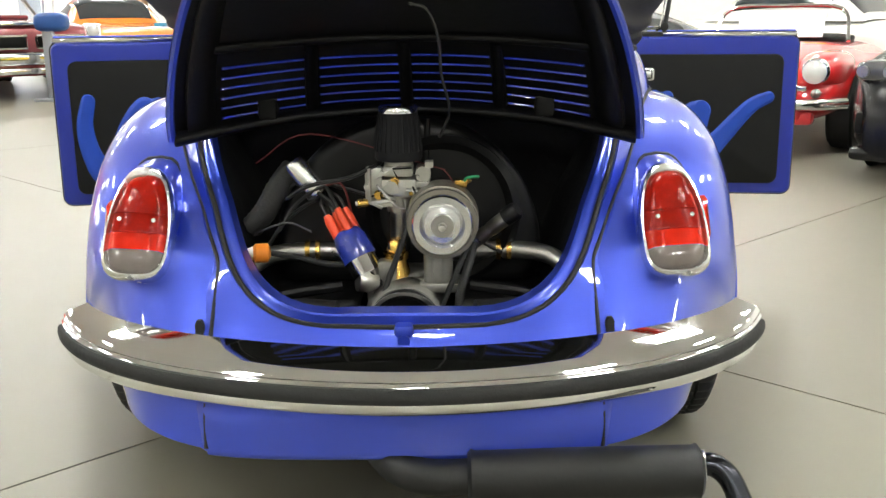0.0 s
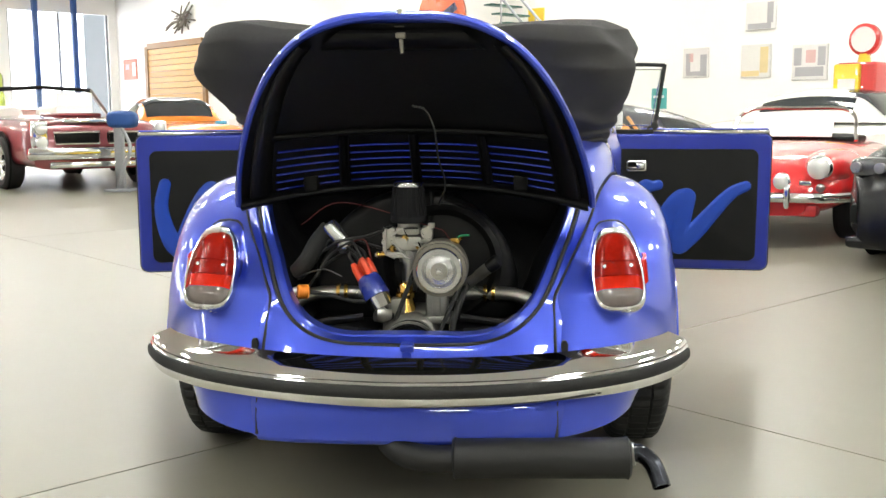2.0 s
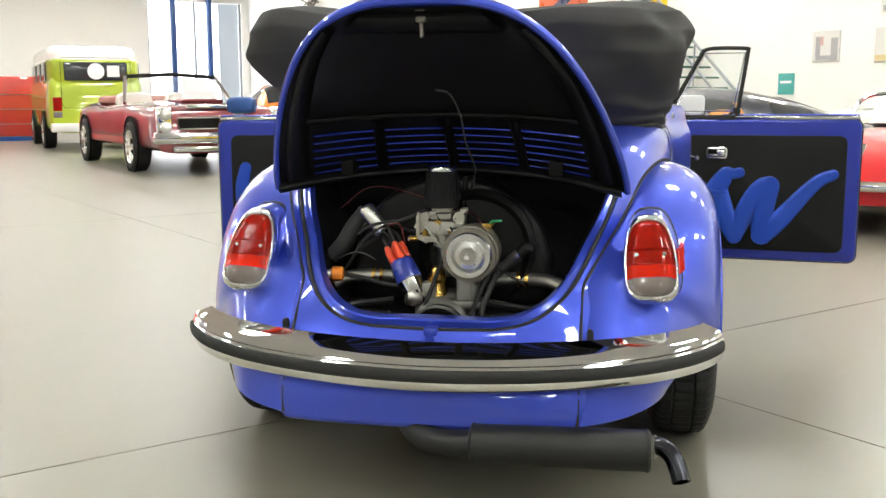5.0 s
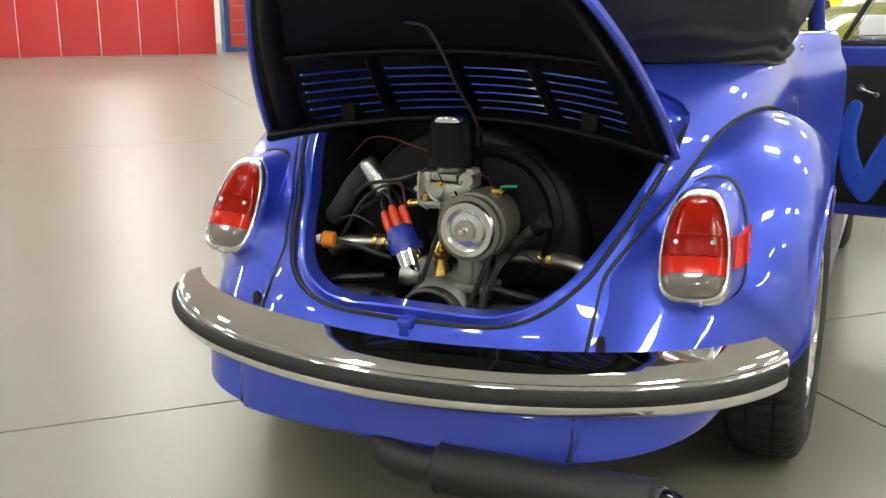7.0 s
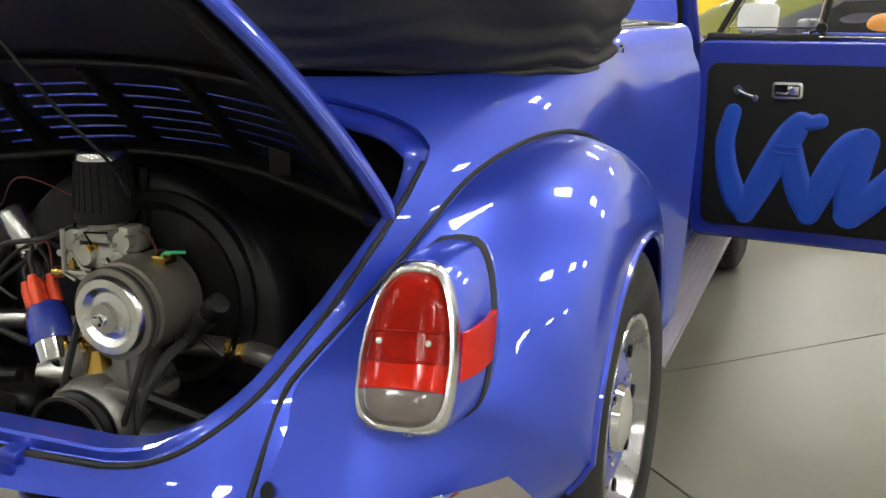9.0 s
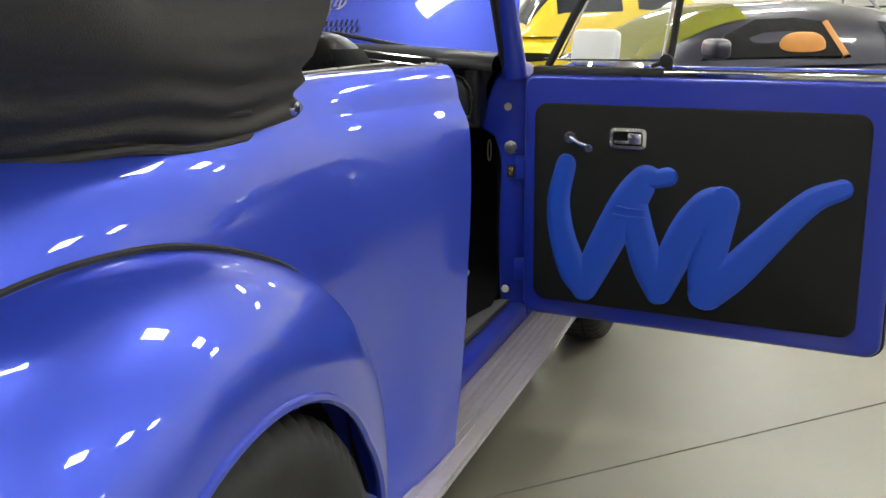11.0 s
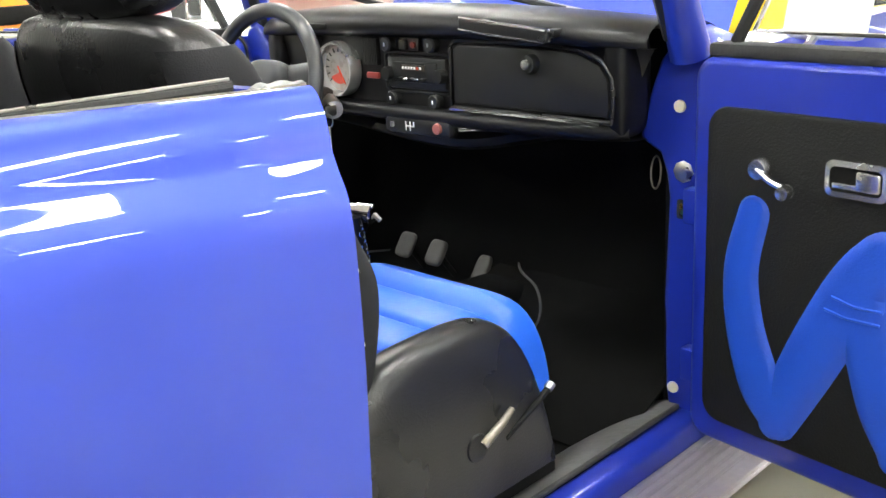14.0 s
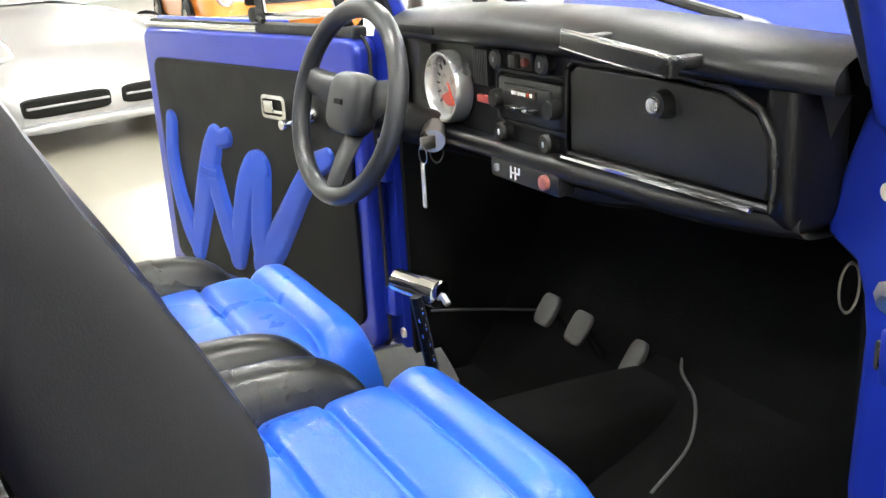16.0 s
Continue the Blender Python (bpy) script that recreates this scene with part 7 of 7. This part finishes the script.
for sx in (1, -1):
    part("headlamp", superbox(sx * 0.68, 2.22, 0.68, 0.16, 0.14, 0.07, 0.6, 14), shader("smoked_lamp", (0.10, 0.10, 0.105), 0.08, 0.2, 0.2, 30.0, coat=1.0) if sx > 0 else bpy.data.materials["smoked_lamp"], k.ob, "clear headlamp")
    for q in (0.60, 0.76):
        part("lamp_reflector", along((sx * q, 2.30, 0.68), (sx * q, 2.385, 0.68), [(0, 0.03), (1, 0.036)], 16), STEEL, k.ob)
    part("lower_intake", box(min(sx * 0.45, sx * 0.78), max(sx * 0.45, sx * 0.78), 2.30, 2.41, 0.30, 0.44, 0.03), BAY, k.ob)
    part("fog_lamp", along((sx * 0.66, 2.36, 0.37), (sx * 0.66, 2.43, 0.37), [(0, 0.05), (1, 0.04)], 14), LAMPGLASS, k.ob)
    part("mirror", superbox(sx * 1.0, 0.55, 1.0, 0.10, 0.06, 0.07, 0.6, 10), k.paint, k.ob)
part("grille", box(-0.42, 0.42, 2.36, 2.45, 0.56, 0.72, 0.02), BAY, k.ob)
part("grille_bar", box(-0.40, 0.40, 2.445, 2.46, 0.63, 0.65, 0.005), CHROME, k.ob)
part("front_lip", box(-0.80, 0.80, 2.22, 2.42, 0.14, 0.22, 0.03), k.paint, k.ob)
k.place(4.85, 5.68, ROW)

# navy sports coupe with tan seats
n = Car("navy_sports_coupe", "low navy blue sports coupe with tan leather seats", paint("navy_paint", (0.004, 0.005, 0.022), 0.1), 4.5, ([0, 0.03, 0.15, 0.35, 0.6, 0.8, 0.95, 1], [0.6, 0.86, 0.90, 0.84, 0.80, 0.74, 0.58, 0.40]), ([0, 0.05, 0.25, 0.7, 0.93, 1], [0.75, 0.90, 0.96, 0.93, 0.82, 0.60]), 0.15, 0.42)
n.wheels(1.25, -1.25, 0.33, 0.93)
ROOF_N, WID_N = ([0.06, 0.25, 0.40, 0.52, 0.70], [0.90, 1.12, 1.19, 1.17, 0.80]), ([0.06, 0.3, 0.7], [0.70, 0.76, 0.80])
# The windscreen's olive colour paints in a reflection of the yellow car.
n.cabin(ROOF_N, WID_N, 0.80, 0.25, None, ((0.20, 0.80, 0.72, 0.97, shader("glass_yellow_reflection", (0.16, 0.17, 0.012), 0.06, 0, 0.3, 1.0, spec=0.7)), (0.05, 0.17, 0.22, 0.40), (0.83, 0.95, 0.22, 0.40), (0.3, 0.7, 0.08, 0.28)))
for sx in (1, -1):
    # A black slab puts in the dim cabin behind the open window.
    part("open_window_dark", moved(prism([(-0.52, 0.0), (0.50, 0.0), (0.30, 0.17), (0.06, 0.285), (-0.22, 0.295), (-0.44, 0.26)], 0.05, 0.012), Matrix.Translation((sx * 0.785 + (0.05 if sx < 0 else 0), 0, 0.825)) @ Matrix.Rotation(radians(90), 4, "Z") @ Matrix.Rotation(radians(-38 if sx > 0 else 38), 4, "X")), BAY, n.ob, "black slab for the dark of the open side window")
    part("seat_back", superbox(sx * 0.725, -0.20, 0.90, 0.03, 0.16, 0.10, 0.75, 14), TANLEATHER, n.ob, "tan leather seat")
    part("pillar_trim", tube([(sx * 0.765, -0.48, 0.85), (sx * 0.61, -0.42, 1.05)], 0.026, 6), TANLEATHER, n.ob)
    part("mirror", superbox(sx * 0.96, 0.52, 0.92, 0.10, 0.06, 0.06, 0.6, 10), n.paint, n.ob)
    part("headlamp", superbox(sx * 0.60, 1.95, 0.56, 0.13, 0.16, 0.05, 0.6, 12), LAMPGLASS, n.ob)
part("tax_sticker", moved(box(-0.10, 0.10, -0.004, 0.004, -0.03, 0.03), Matrix.Translation((0.0, 0.30, 1.165)) @ Matrix.Rotation(radians(60), 4, "X")), PAPER, n.ob)
n.place(0.70, 6.75, (-0.82, -0.57), 0.96)

# yellow pre-war style coupe
y = Car("yellow_coupe", "bright yellow rounded vintage coupe", paint("yellow_paint", (0.78, 0.56, 0.008)), 4.7, ([0, 0.04, 0.18, 0.4, 0.6, 0.8, 0.93, 1], [0.6, 0.90, 1.05, 1.06, 1.06, 1.02, 0.92, 0.5]), ([0, 0.06, 0.25, 0.6, 0.85, 1], [0.6, 0.80, 0.88, 0.84, 0.62, 0.45]), 0.3, 0.5)
y.wheels(1.55, -1.35, 0.36, 0.86)
y.cabin(([0.10, 0.22, 0.36, 0.50, 0.60], [1.0, 1.42, 1.60, 1.58, 1.04]), ([0.1, 0.35, 0.6], [0.68, 0.78, 0.74]), 1.0, 0.2, None, ((0.06, 0.20, 0.55, 0.84), (0.80, 0.94, 0.55, 0.84), (0.07, 0.19, 0.30, 0.48), (0.81, 0.93, 0.30, 0.48), (0.22, 0.78, 0.84, 0.97)))
for sx in (1, -1):
    part("front_fender", superbox(sx * 0.74, 1.45, 0.62, 0.20, 0.85, 0.32, 0.75, 18), y.paint, y.ob)
    part("rear_fender", superbox(sx * 0.82, -1.35, 0.58, 0.16, 0.75, 0.30, 0.75, 18), y.paint, y.ob)
    y.lamp(sx * 0.66, 2.22, 0.74, 0.10)
    part("door_handle", along((sx * 0.885, 0.05, 0.98), (sx * 0.885, 0.18, 0.98), 0.014, 8), CHROME, y.ob)
    part("flame_stripe", superbox(sx * 0.875, 0.9, 0.80, 0.012, 0.75, 0.05, 0.6, 12), BAY, y.ob)
part("grille", superbox(0, 2.20, 0.66, 0.24, 0.16, 0.26, 0.7, 14), CHROME, y.ob)
y.place(-1.0, 9.4, (-0.90, -0.43), 0.86)

# silver sports car
s = Car("silver_sports_car", "silver sports car with slatted lower intakes", paint("silver_paint", (0.36, 0.36, 0.37), 0.6), 4.5, ([0, 0.03, 0.2, 0.4, 0.6, 0.82, 0.95, 1], [0.5, 0.82, 0.92, 0.90, 0.86, 0.78, 0.60, 0.36]), ([0, 0.05, 0.25, 0.7, 0.93, 1], [0.7, 0.86, 0.90, 0.90, 0.82, 0.62]), 0.13, 0.46)
s.wheels(1.30, -1.20, 0.33, 0.89, STEEL)
s.cabin(([0.16, 0.30, 0.45, 0.55, 0.70], [0.92, 1.18, 1.28, 1.22, 0.84]), ([0.16, 0.4, 0.7], [0.66, 0.72, 0.78]), 0.84, 0.2, None, ((0.22, 0.78, 0.66, 0.96), (0.05, 0.20, 0.2, 0.8), (0.80, 0.95, 0.2, 0.8)))
for sx in (1, -1):
    lamp = part("headlamp", superbox(sx * 0.60, 1.86, 0.628, 0.15, 0.21, 0.045, 0.7, 14, None, Matrix.Rotation(radians(-24), 4, "X")), shader("smoked_lamp_glass", (0.30, 0.30, 0.30), 0.12, 0.2, 0.3, 12.0, coat=1.0), s.ob, "clear headlamp")
    part("headlamp_reflector", superbox(sx * 0.60, 1.91, 0.634, 0.055, 0.06, 0.036, 0.9, 12, None, Matrix.Rotation(radians(-24), 4, "X")), LAMPGLASS, lamp)
    part("intake", superbox(sx * 0.33, 2.245, 0.290, 0.29, 0.030, 0.060, 0.35, 14), BAY, s.ob, "dark lower intake")
    part("intake_slat", box(min(sx * 0.06, sx * 0.60), max(sx * 0.06, sx * 0.60), 2.262, 2.282, 0.285, 0.300, 0.004), s.paint, s.ob)
part("splitter", superbox(0, 2.20, 0.165, 0.66, 0.10, 0.035, 0.4, 14), s.paint, s.ob)
s.place(-7.39, 1.99, (0.93, 0.36))

# orange sports car, white classic and an orange-and-white classic further off
for label, colour, at, nose in (("amber orange sports car parked in the hall", (0.75, 0.22, 0.01), (-11.0, 5.4), (1, -0.1)), ("white classic saloon parked near the poster wall", (0.75, 0.75, 0.72), (5.2, 11.6), (0.72, -0.69)), ("orange classic saloon with open white hood", (0.72, 0.20, 0.02), (-5.6, 15.6), (0.5, -0.86)), ("red and white classic saloon under the far wall", (0.55, 0.02, 0.02), (-15.5, 10.5), (0.8, -0.6))):
    o = Car("classic_saloon", label, paint("coach_paint", colour), 4.6, ([0, 0.03, 0.15, 0.4, 0.65, 0.88, 0.97, 1], [0.6, 0.86, 0.95, 0.93, 0.93, 0.90, 0.80, 0.55]), ([0, 0.05, 0.3, 0.7, 0.95, 1], [0.7, 0.85, 0.90, 0.90, 0.85, 0.72]), 0.26, 0.38)
    o.wheels(1.40, -1.30, 0.33, 0.90)
    o.cabin(([0.16, 0.28, 0.42, 0.54, 0.64], [0.96, 1.30, 1.38, 1.34, 0.94]), ([0.16, 0.4, 0.64], [0.74, 0.76, 0.76]), 0.92, 0.18, None, ((0.22, 0.78, 0.72, 0.96), (0.05, 0.20, 0.2, 0.8), (0.80, 0.95, 0.2, 0.8)))
    for sx in (1, -1):
        o.lamp(sx * 0.64, 2.28, 0.68, 0.09)
    part("front_bumper", box(-0.86, 0.86, 2.24, 2.38, 0.40, 0.50, 0.03), CHROME, o.ob)
    part("grille", box(-0.46, 0.46, 2.22, 2.315, 0.58, 0.76, 0.02), BAY, o.ob)
    o.place(*at, nose)

# ---- things on and along the walls ----
def hall_thing(name, label, category, group=""):
    t = thing(name, label, category, group)
    t.matrix_basis = HALL
    return t


def poster(a, z, w, h, frame_mat, sheet_mat, shapes):
    t = hall_thing("framed_poster", "framed poster with blurred shapes on the white wall", "poster", "wall posters")
    part("frame", box(a - w / 2, a + w / 2, B1 - 0.03, B1 - 0.001, z - h / 2, z + h / 2, 0.006), frame_mat, t)
    part("print", box(a - w / 2 + 0.02, a + w / 2 - 0.02, B1 - 0.034, B1 - 0.031, z - h / 2 + 0.02, z + h / 2 - 0.02), sheet_mat, t)
    for dx, dz, sw, sh, mat in shapes:
        part("print_shape", box(a + dx - sw / 2, a + dx + sw / 2, B1 - 0.038, B1 - 0.035, z + dz - sh / 2, z + dz + sh / 2), mat, t)
    return t


GREYINK, OCHRE, PINKINK = shader("grey_ink", (0.38, 0.37, 0.39), 0.6), shader("ochre_ink", (0.66, 0.53, 0.28), 0.6), shader("pink_ink", (0.60, 0.38, 0.36), 0.6)
PALE = shader("pale_print", (0.68, 0.66, 0.64), 0.6, 0, 0.08, 8.0)
poster(-9.25, 2.0, 0.56, 0.56, PALE, PALE, ((-0.16, 0.0, 0.10, 0.36, GREYINK), (0.18, -0.05, 0.14, 0.40, GREYINK), (0.0, -0.20, 0.40, 0.08, GREYINK), (-0.10, 0.10, 0.10, 0.16, PINKINK)))
poster(-7.98, 1.98, 0.60, 0.60, PALE, PALE, ((0.17, 0.02, 0.16, 0.46, OCHRE), (-0.10, -0.22, 0.36, 0.10, OCHRE)))
poster(-7.91, 2.78, 0.60, 0.50, PALE, PALE, ((0.19, 0.05, 0.12, 0.36, GREYINK), (-0.02, -0.18, 0.46, 0.10, GREYINK)))
poster(-6.94, 1.92, 0.66, 0.62, PALE, PALE, ((-0.22, 0.10, 0.14, 0.30, GREYINK), (0.22, 0.10, 0.14, 0.32, GREYINK), (0.0, -0.16, 0.52, 0.16, GREYINK), (0.02, 0.10, 0.18, 0.22, PINKINK)))
poster(-33.9, 2.75, 1.1, 0.75, shader("red_print", (0.55, 0.10, 0.06), 0.5), shader("red_print_b", (0.62, 0.14, 0.08), 0.5), ((0.35, 0, 0.25, 0.5, PALE), (-0.2, 0.1, 0.3, 0.2, GREYINK)))
t = hall_thing("notice_sign", "small teal notice sign", "sign")
part("board", box(-10.25, -9.9, B1 - 0.03, B1 - 0.001, 1.14, 1.54, 0.006), shader("teal_print", (0.08, 0.38, 0.36), 0.5, 0, 0.1, 6), t)
part("notice_line", box(-10.2, -9.95, B1 - 0.036, B1 - 0.031, 1.35, 1.40), PAPER, t)

t = hall_thing("roller_shutter", "closed tan roller shutter in the far wall", "shutter")
part("shutter_frame", merge(box(-32.5, -32.3, B1 - 0.10, B1 - 0.001, 0, 3.5), box(-28.3, -28.1, B1 - 0.10, B1 - 0.001, 0, 3.5), box(-32.3, -28.3, B1 - 0.10, B1 - 0.001, 3.4, 3.6)), shader("brown_frame", (0.25, 0.13, 0.05), 0.5), t)
for i in range(17):
    part("slat", box(-32.3, -28.3, B1 - 0.06, B1 - 0.002, 0.2 * i, 0.2 * i + 0.19, 0.012, 1), TAN, t)
t = hall_thing("wall_ornament", "dark twiggy ornament hung high on the wall", "ornament")
rnd = random.Random(5)
for i in range(26):
    a = rnd.uniform(0, 6.28)
    p = Vector((-29.6 + 0.2 * math.cos(a), B1 - 0.06, 4.3 + 0.15 * math.sin(a)))
    q = p + Vector((rnd.uniform(-0.9, 0.9), rnd.uniform(-0.1, 0.02), rnd.uniform(-0.42, 0.42)))
    part("twig", tube([p, p.lerp(q, 0.5) + Vector((0, 0, rnd.uniform(-0.05, 0.1))), q], 0.03, 5), shader("dark_twig", (0.12, 0.10, 0.08), 0.8) if i == 0 else bpy.data.materials["dark_twig"], t)
t = hall_thing("round_sign", "large round orange enamel sign on the wall", "sign")
part("disc", lathe([(0, -0.05), (0.80, -0.05), (0.86, -0.03), (0.86, 0.0)], 48, "Y", (-16.5, B1 - 0.002, 3.35)), shader("orange_enamel", (0.62, 0.11, 0.03), 0.3, 0, 0.08, 3, coat=0.5), t)
part("sign_band", moved(box(-0.62, 0.62, -0.062, -0.052, -0.10, 0.10), Matrix.Translation((-16.5, B1, 3.35)) @ Matrix.Rotation(radians(-25), 4, "Y")), shader("navy_enamel", (0.05, 0.06, 0.12), 0.3), t)
# stair with two rails against the wall
t = hall_thing("steel_stair", "dark green steel stair rising along the wall", "stair")
GREEN = shader("green_steel", (0.02, 0.10, 0.08), 0.4, 0.2)
part("stringer", moved(box(0, 7.2, -0.03, 0.03, -0.14, 0.14), Matrix.Translation((-10.2, B1 - 1.1, 0.14)) @ Matrix.Rotation(radians(-180 - 42), 4, "Y")), GREEN, t)
for i in range(22):
    part("tread", box(-10.45 - 0.235 * i, -10.20 - 0.235 * i, B1 - 1.05, B1 - 0.1, 0.20 + 0.212 * i, 0.235 + 0.212 * i), GREEN, t)
for dz in (0.55, 1.0):
    part("rail", tube([(-10.3, B1 - 1.1, 0.15 + dz), (-15.4, B1 - 1.1, 4.75 + dz)], 0.03, 8), GREY, t)
for i in range(6):
    x = -10.4 - i
    part("baluster", tube([(x, B1 - 1.1, 0.2 + 0.902 * i), (x, B1 - 1.1, 1.2 + 0.902 * i)], 0.02, 6), GREY, t)

# petrol pump with a round globe
t = hall_thing("petrol_pump", "vintage yellow and red petrol pump with a round globe", "petrol pump")
YEL, PRED = paint("pump_yellow", (0.80, 0.52, 0.01)), paint("pump_red", (0.55, 0.02, 0.015))
part("body", box(-4.85, -4.30, 11.75, 12.25, 0.02, 1.72, 0.04, 3), PRED, t)
part("face", box(-4.87, -4.50, 11.72, 11.76, 0.06, 1.70, 0.03), YEL, t)
part("dial_window", box(-4.80, -4.56, 11.70, 11.725, 1.10, 1.50, 0.01), PALE, t)
part("neck", along((-4.58, 12.0, 1.72), (-4.58, 12.0, 1.84), [(0, 0.09), (1, 0.07)], 16), YEL, t)
part("globe", lathe([(0, -0.06), (0.17, -0.06), (0.20, -0.03), (0.20, 0.03), (0.17, 0.06), (0, 0.06)], 32, "Y", (-4.58, 12.0, 2.03)), WHITE, t, "white round globe")
part("globe_ring", lathe([(0.17, -0.065), (0.215, -0.04), (0.215, 0.04), (0.17, 0.065)], 32, "Y", (-4.58, 12.0, 2.03)), PRED, t)
part("hose", tube(catmull([(-4.30, 12.0, 1.2), (-4.18, 12.0, 0.9), (-4.18, 12.0, 0.4), (-4.28, 12.0, 0.7)], 6), 0.018, 8), RUBBER, t)
# yellow sign over the stair
t = hall_thing("hanging_sign", "small yellow sign hung above the stair", "sign")
part("board", box(-13.6, -13.15, B1 - 0.05, B1 - 0.001, 2.9, 3.35, 0.01), YEL, t)
# red partition with a yellow end post, red cabinet
t = hall_thing("red_partition", "tall red partition with a yellow end post", "partition")
for i in range(6):
    part("panel", box(-25.0, -24.9, -2.6 + 0.95 * i, -1.67 + 0.95 * i, 0.03, 3.6, 0.01), paint("partition_red", (0.62, 0.03, 0.035)) if i == 0 else bpy.data.materials["partition_red"], t)
part("end_post", box(-25.02, -24.86, -2.95, -2.65, 0, 3.8, 0.01), YEL, t)
part("foot", box(-25.2, -24.7, -2.9, 3.1, 0, 0.03), GREY, t)
t = hall_thing("tool_cabinet", "tall red tool cabinet with a blue frame", "cabinet")
part("carcass", box(-28.0, -27.3, 3.8, 5.3, 0.12, 1.75, 0.02), paint("cabinet_red", (0.55, 0.04, 0.03)), t)
part("drawer_line", merge(*[box(-27.3, -27.28, 3.85, 5.25, 0.45 + 0.4 * i, 0.47 + 0.4 * i) for i in range(3)]), GREY, t)
part("side_frame", merge(box(-28.05, -27.25, 3.65, 3.78, 0, 2.6), box(-28.05, -27.25, 3.78, 5.35, 0, 0.11)), BLUESTEEL, t)
# vacuum stand beside the muscle car
t = thing("air_stand", "grey post stand with a blue rounded top", "stand")
part("post", merge(box(-5.02, -4.90, 11.20, 11.32, 0.03, 0.92, 0.02), box(-5.15, -4.78, 11.08, 11.44, 0, 0.04, 0.01)), GREY, t)
part("head", superbox(-4.90, 11.26, 0.99, 0.21, 0.14, 0.12, 0.6, 14), BLUESTEEL, t, "blue rounded head")
part("hose", tube(catmull([(-4.9, 11.2, 0.9), (-4.75, 11.1, 0.6), (-4.85, 11.05, 0.3), (-4.95, 11.1, 0.06)], 6), 0.025, 8), GREY, t)
# shelves of coloured goods behind the orange saloon
t = thing("display_table", "long white display table with small coloured packets", "table")
part("tabletop", box(-4.6, -1.2, 14.2, 14.9, 0.80, 0.84, 0.01), WHITE, t)
for x in (-4.5, -1.3):
    for yy in (14.3, 14.8):
        part("leg", tube([(x, yy, 0), (x, yy, 0.8)], 0.02, 6), GREY, t)
for i in range(14):
    p = thing("packet", "small coloured packet on the display table", "packet", "packets")
    col = [(0.05, 0.3, 0.5), (0.7, 0.7, 0.7), (0.6, 0.2, 0.05), (0.05, 0.4, 0.35)][i % 4]
    part("carton", box(-4.5 + 0.23 * i, -4.34 + 0.23 * i, 14.4, 14.55, 0.84, 0.95 + 0.03 * (i % 3), 0.005), shader("packet_%d" % (i % 4), col, 0.5) if i < 4 else bpy.data.materials["packet_%d" % (i % 4)], p)

# ---- floor slabs between sawn joints ----
STEP, GAP = 6.0, 0.007
lines_a = [-1.0 + STEP * k for k in range(-6, 3)]
lines_b = [1.5 + STEP * k for k in range(-3, 3)]
ea = [A0] + [v for v in lines_a if A0 < v < A1] + [A1]
eb = [B0] + [v for v in lines_b if B0 < v < B1] + [B1]
for a0, a1 in zip(ea, ea[1:]):
    for b0, b1 in zip(eb, eb[1:]):
        link_mesh("slab", moved(box(a0 + GAP / 2, a1 - GAP / 2, b0 + GAP / 2, b1 - GAP / 2, -0.011, 0.0), HALL), FLOOR, hall_floor, smooth=False)
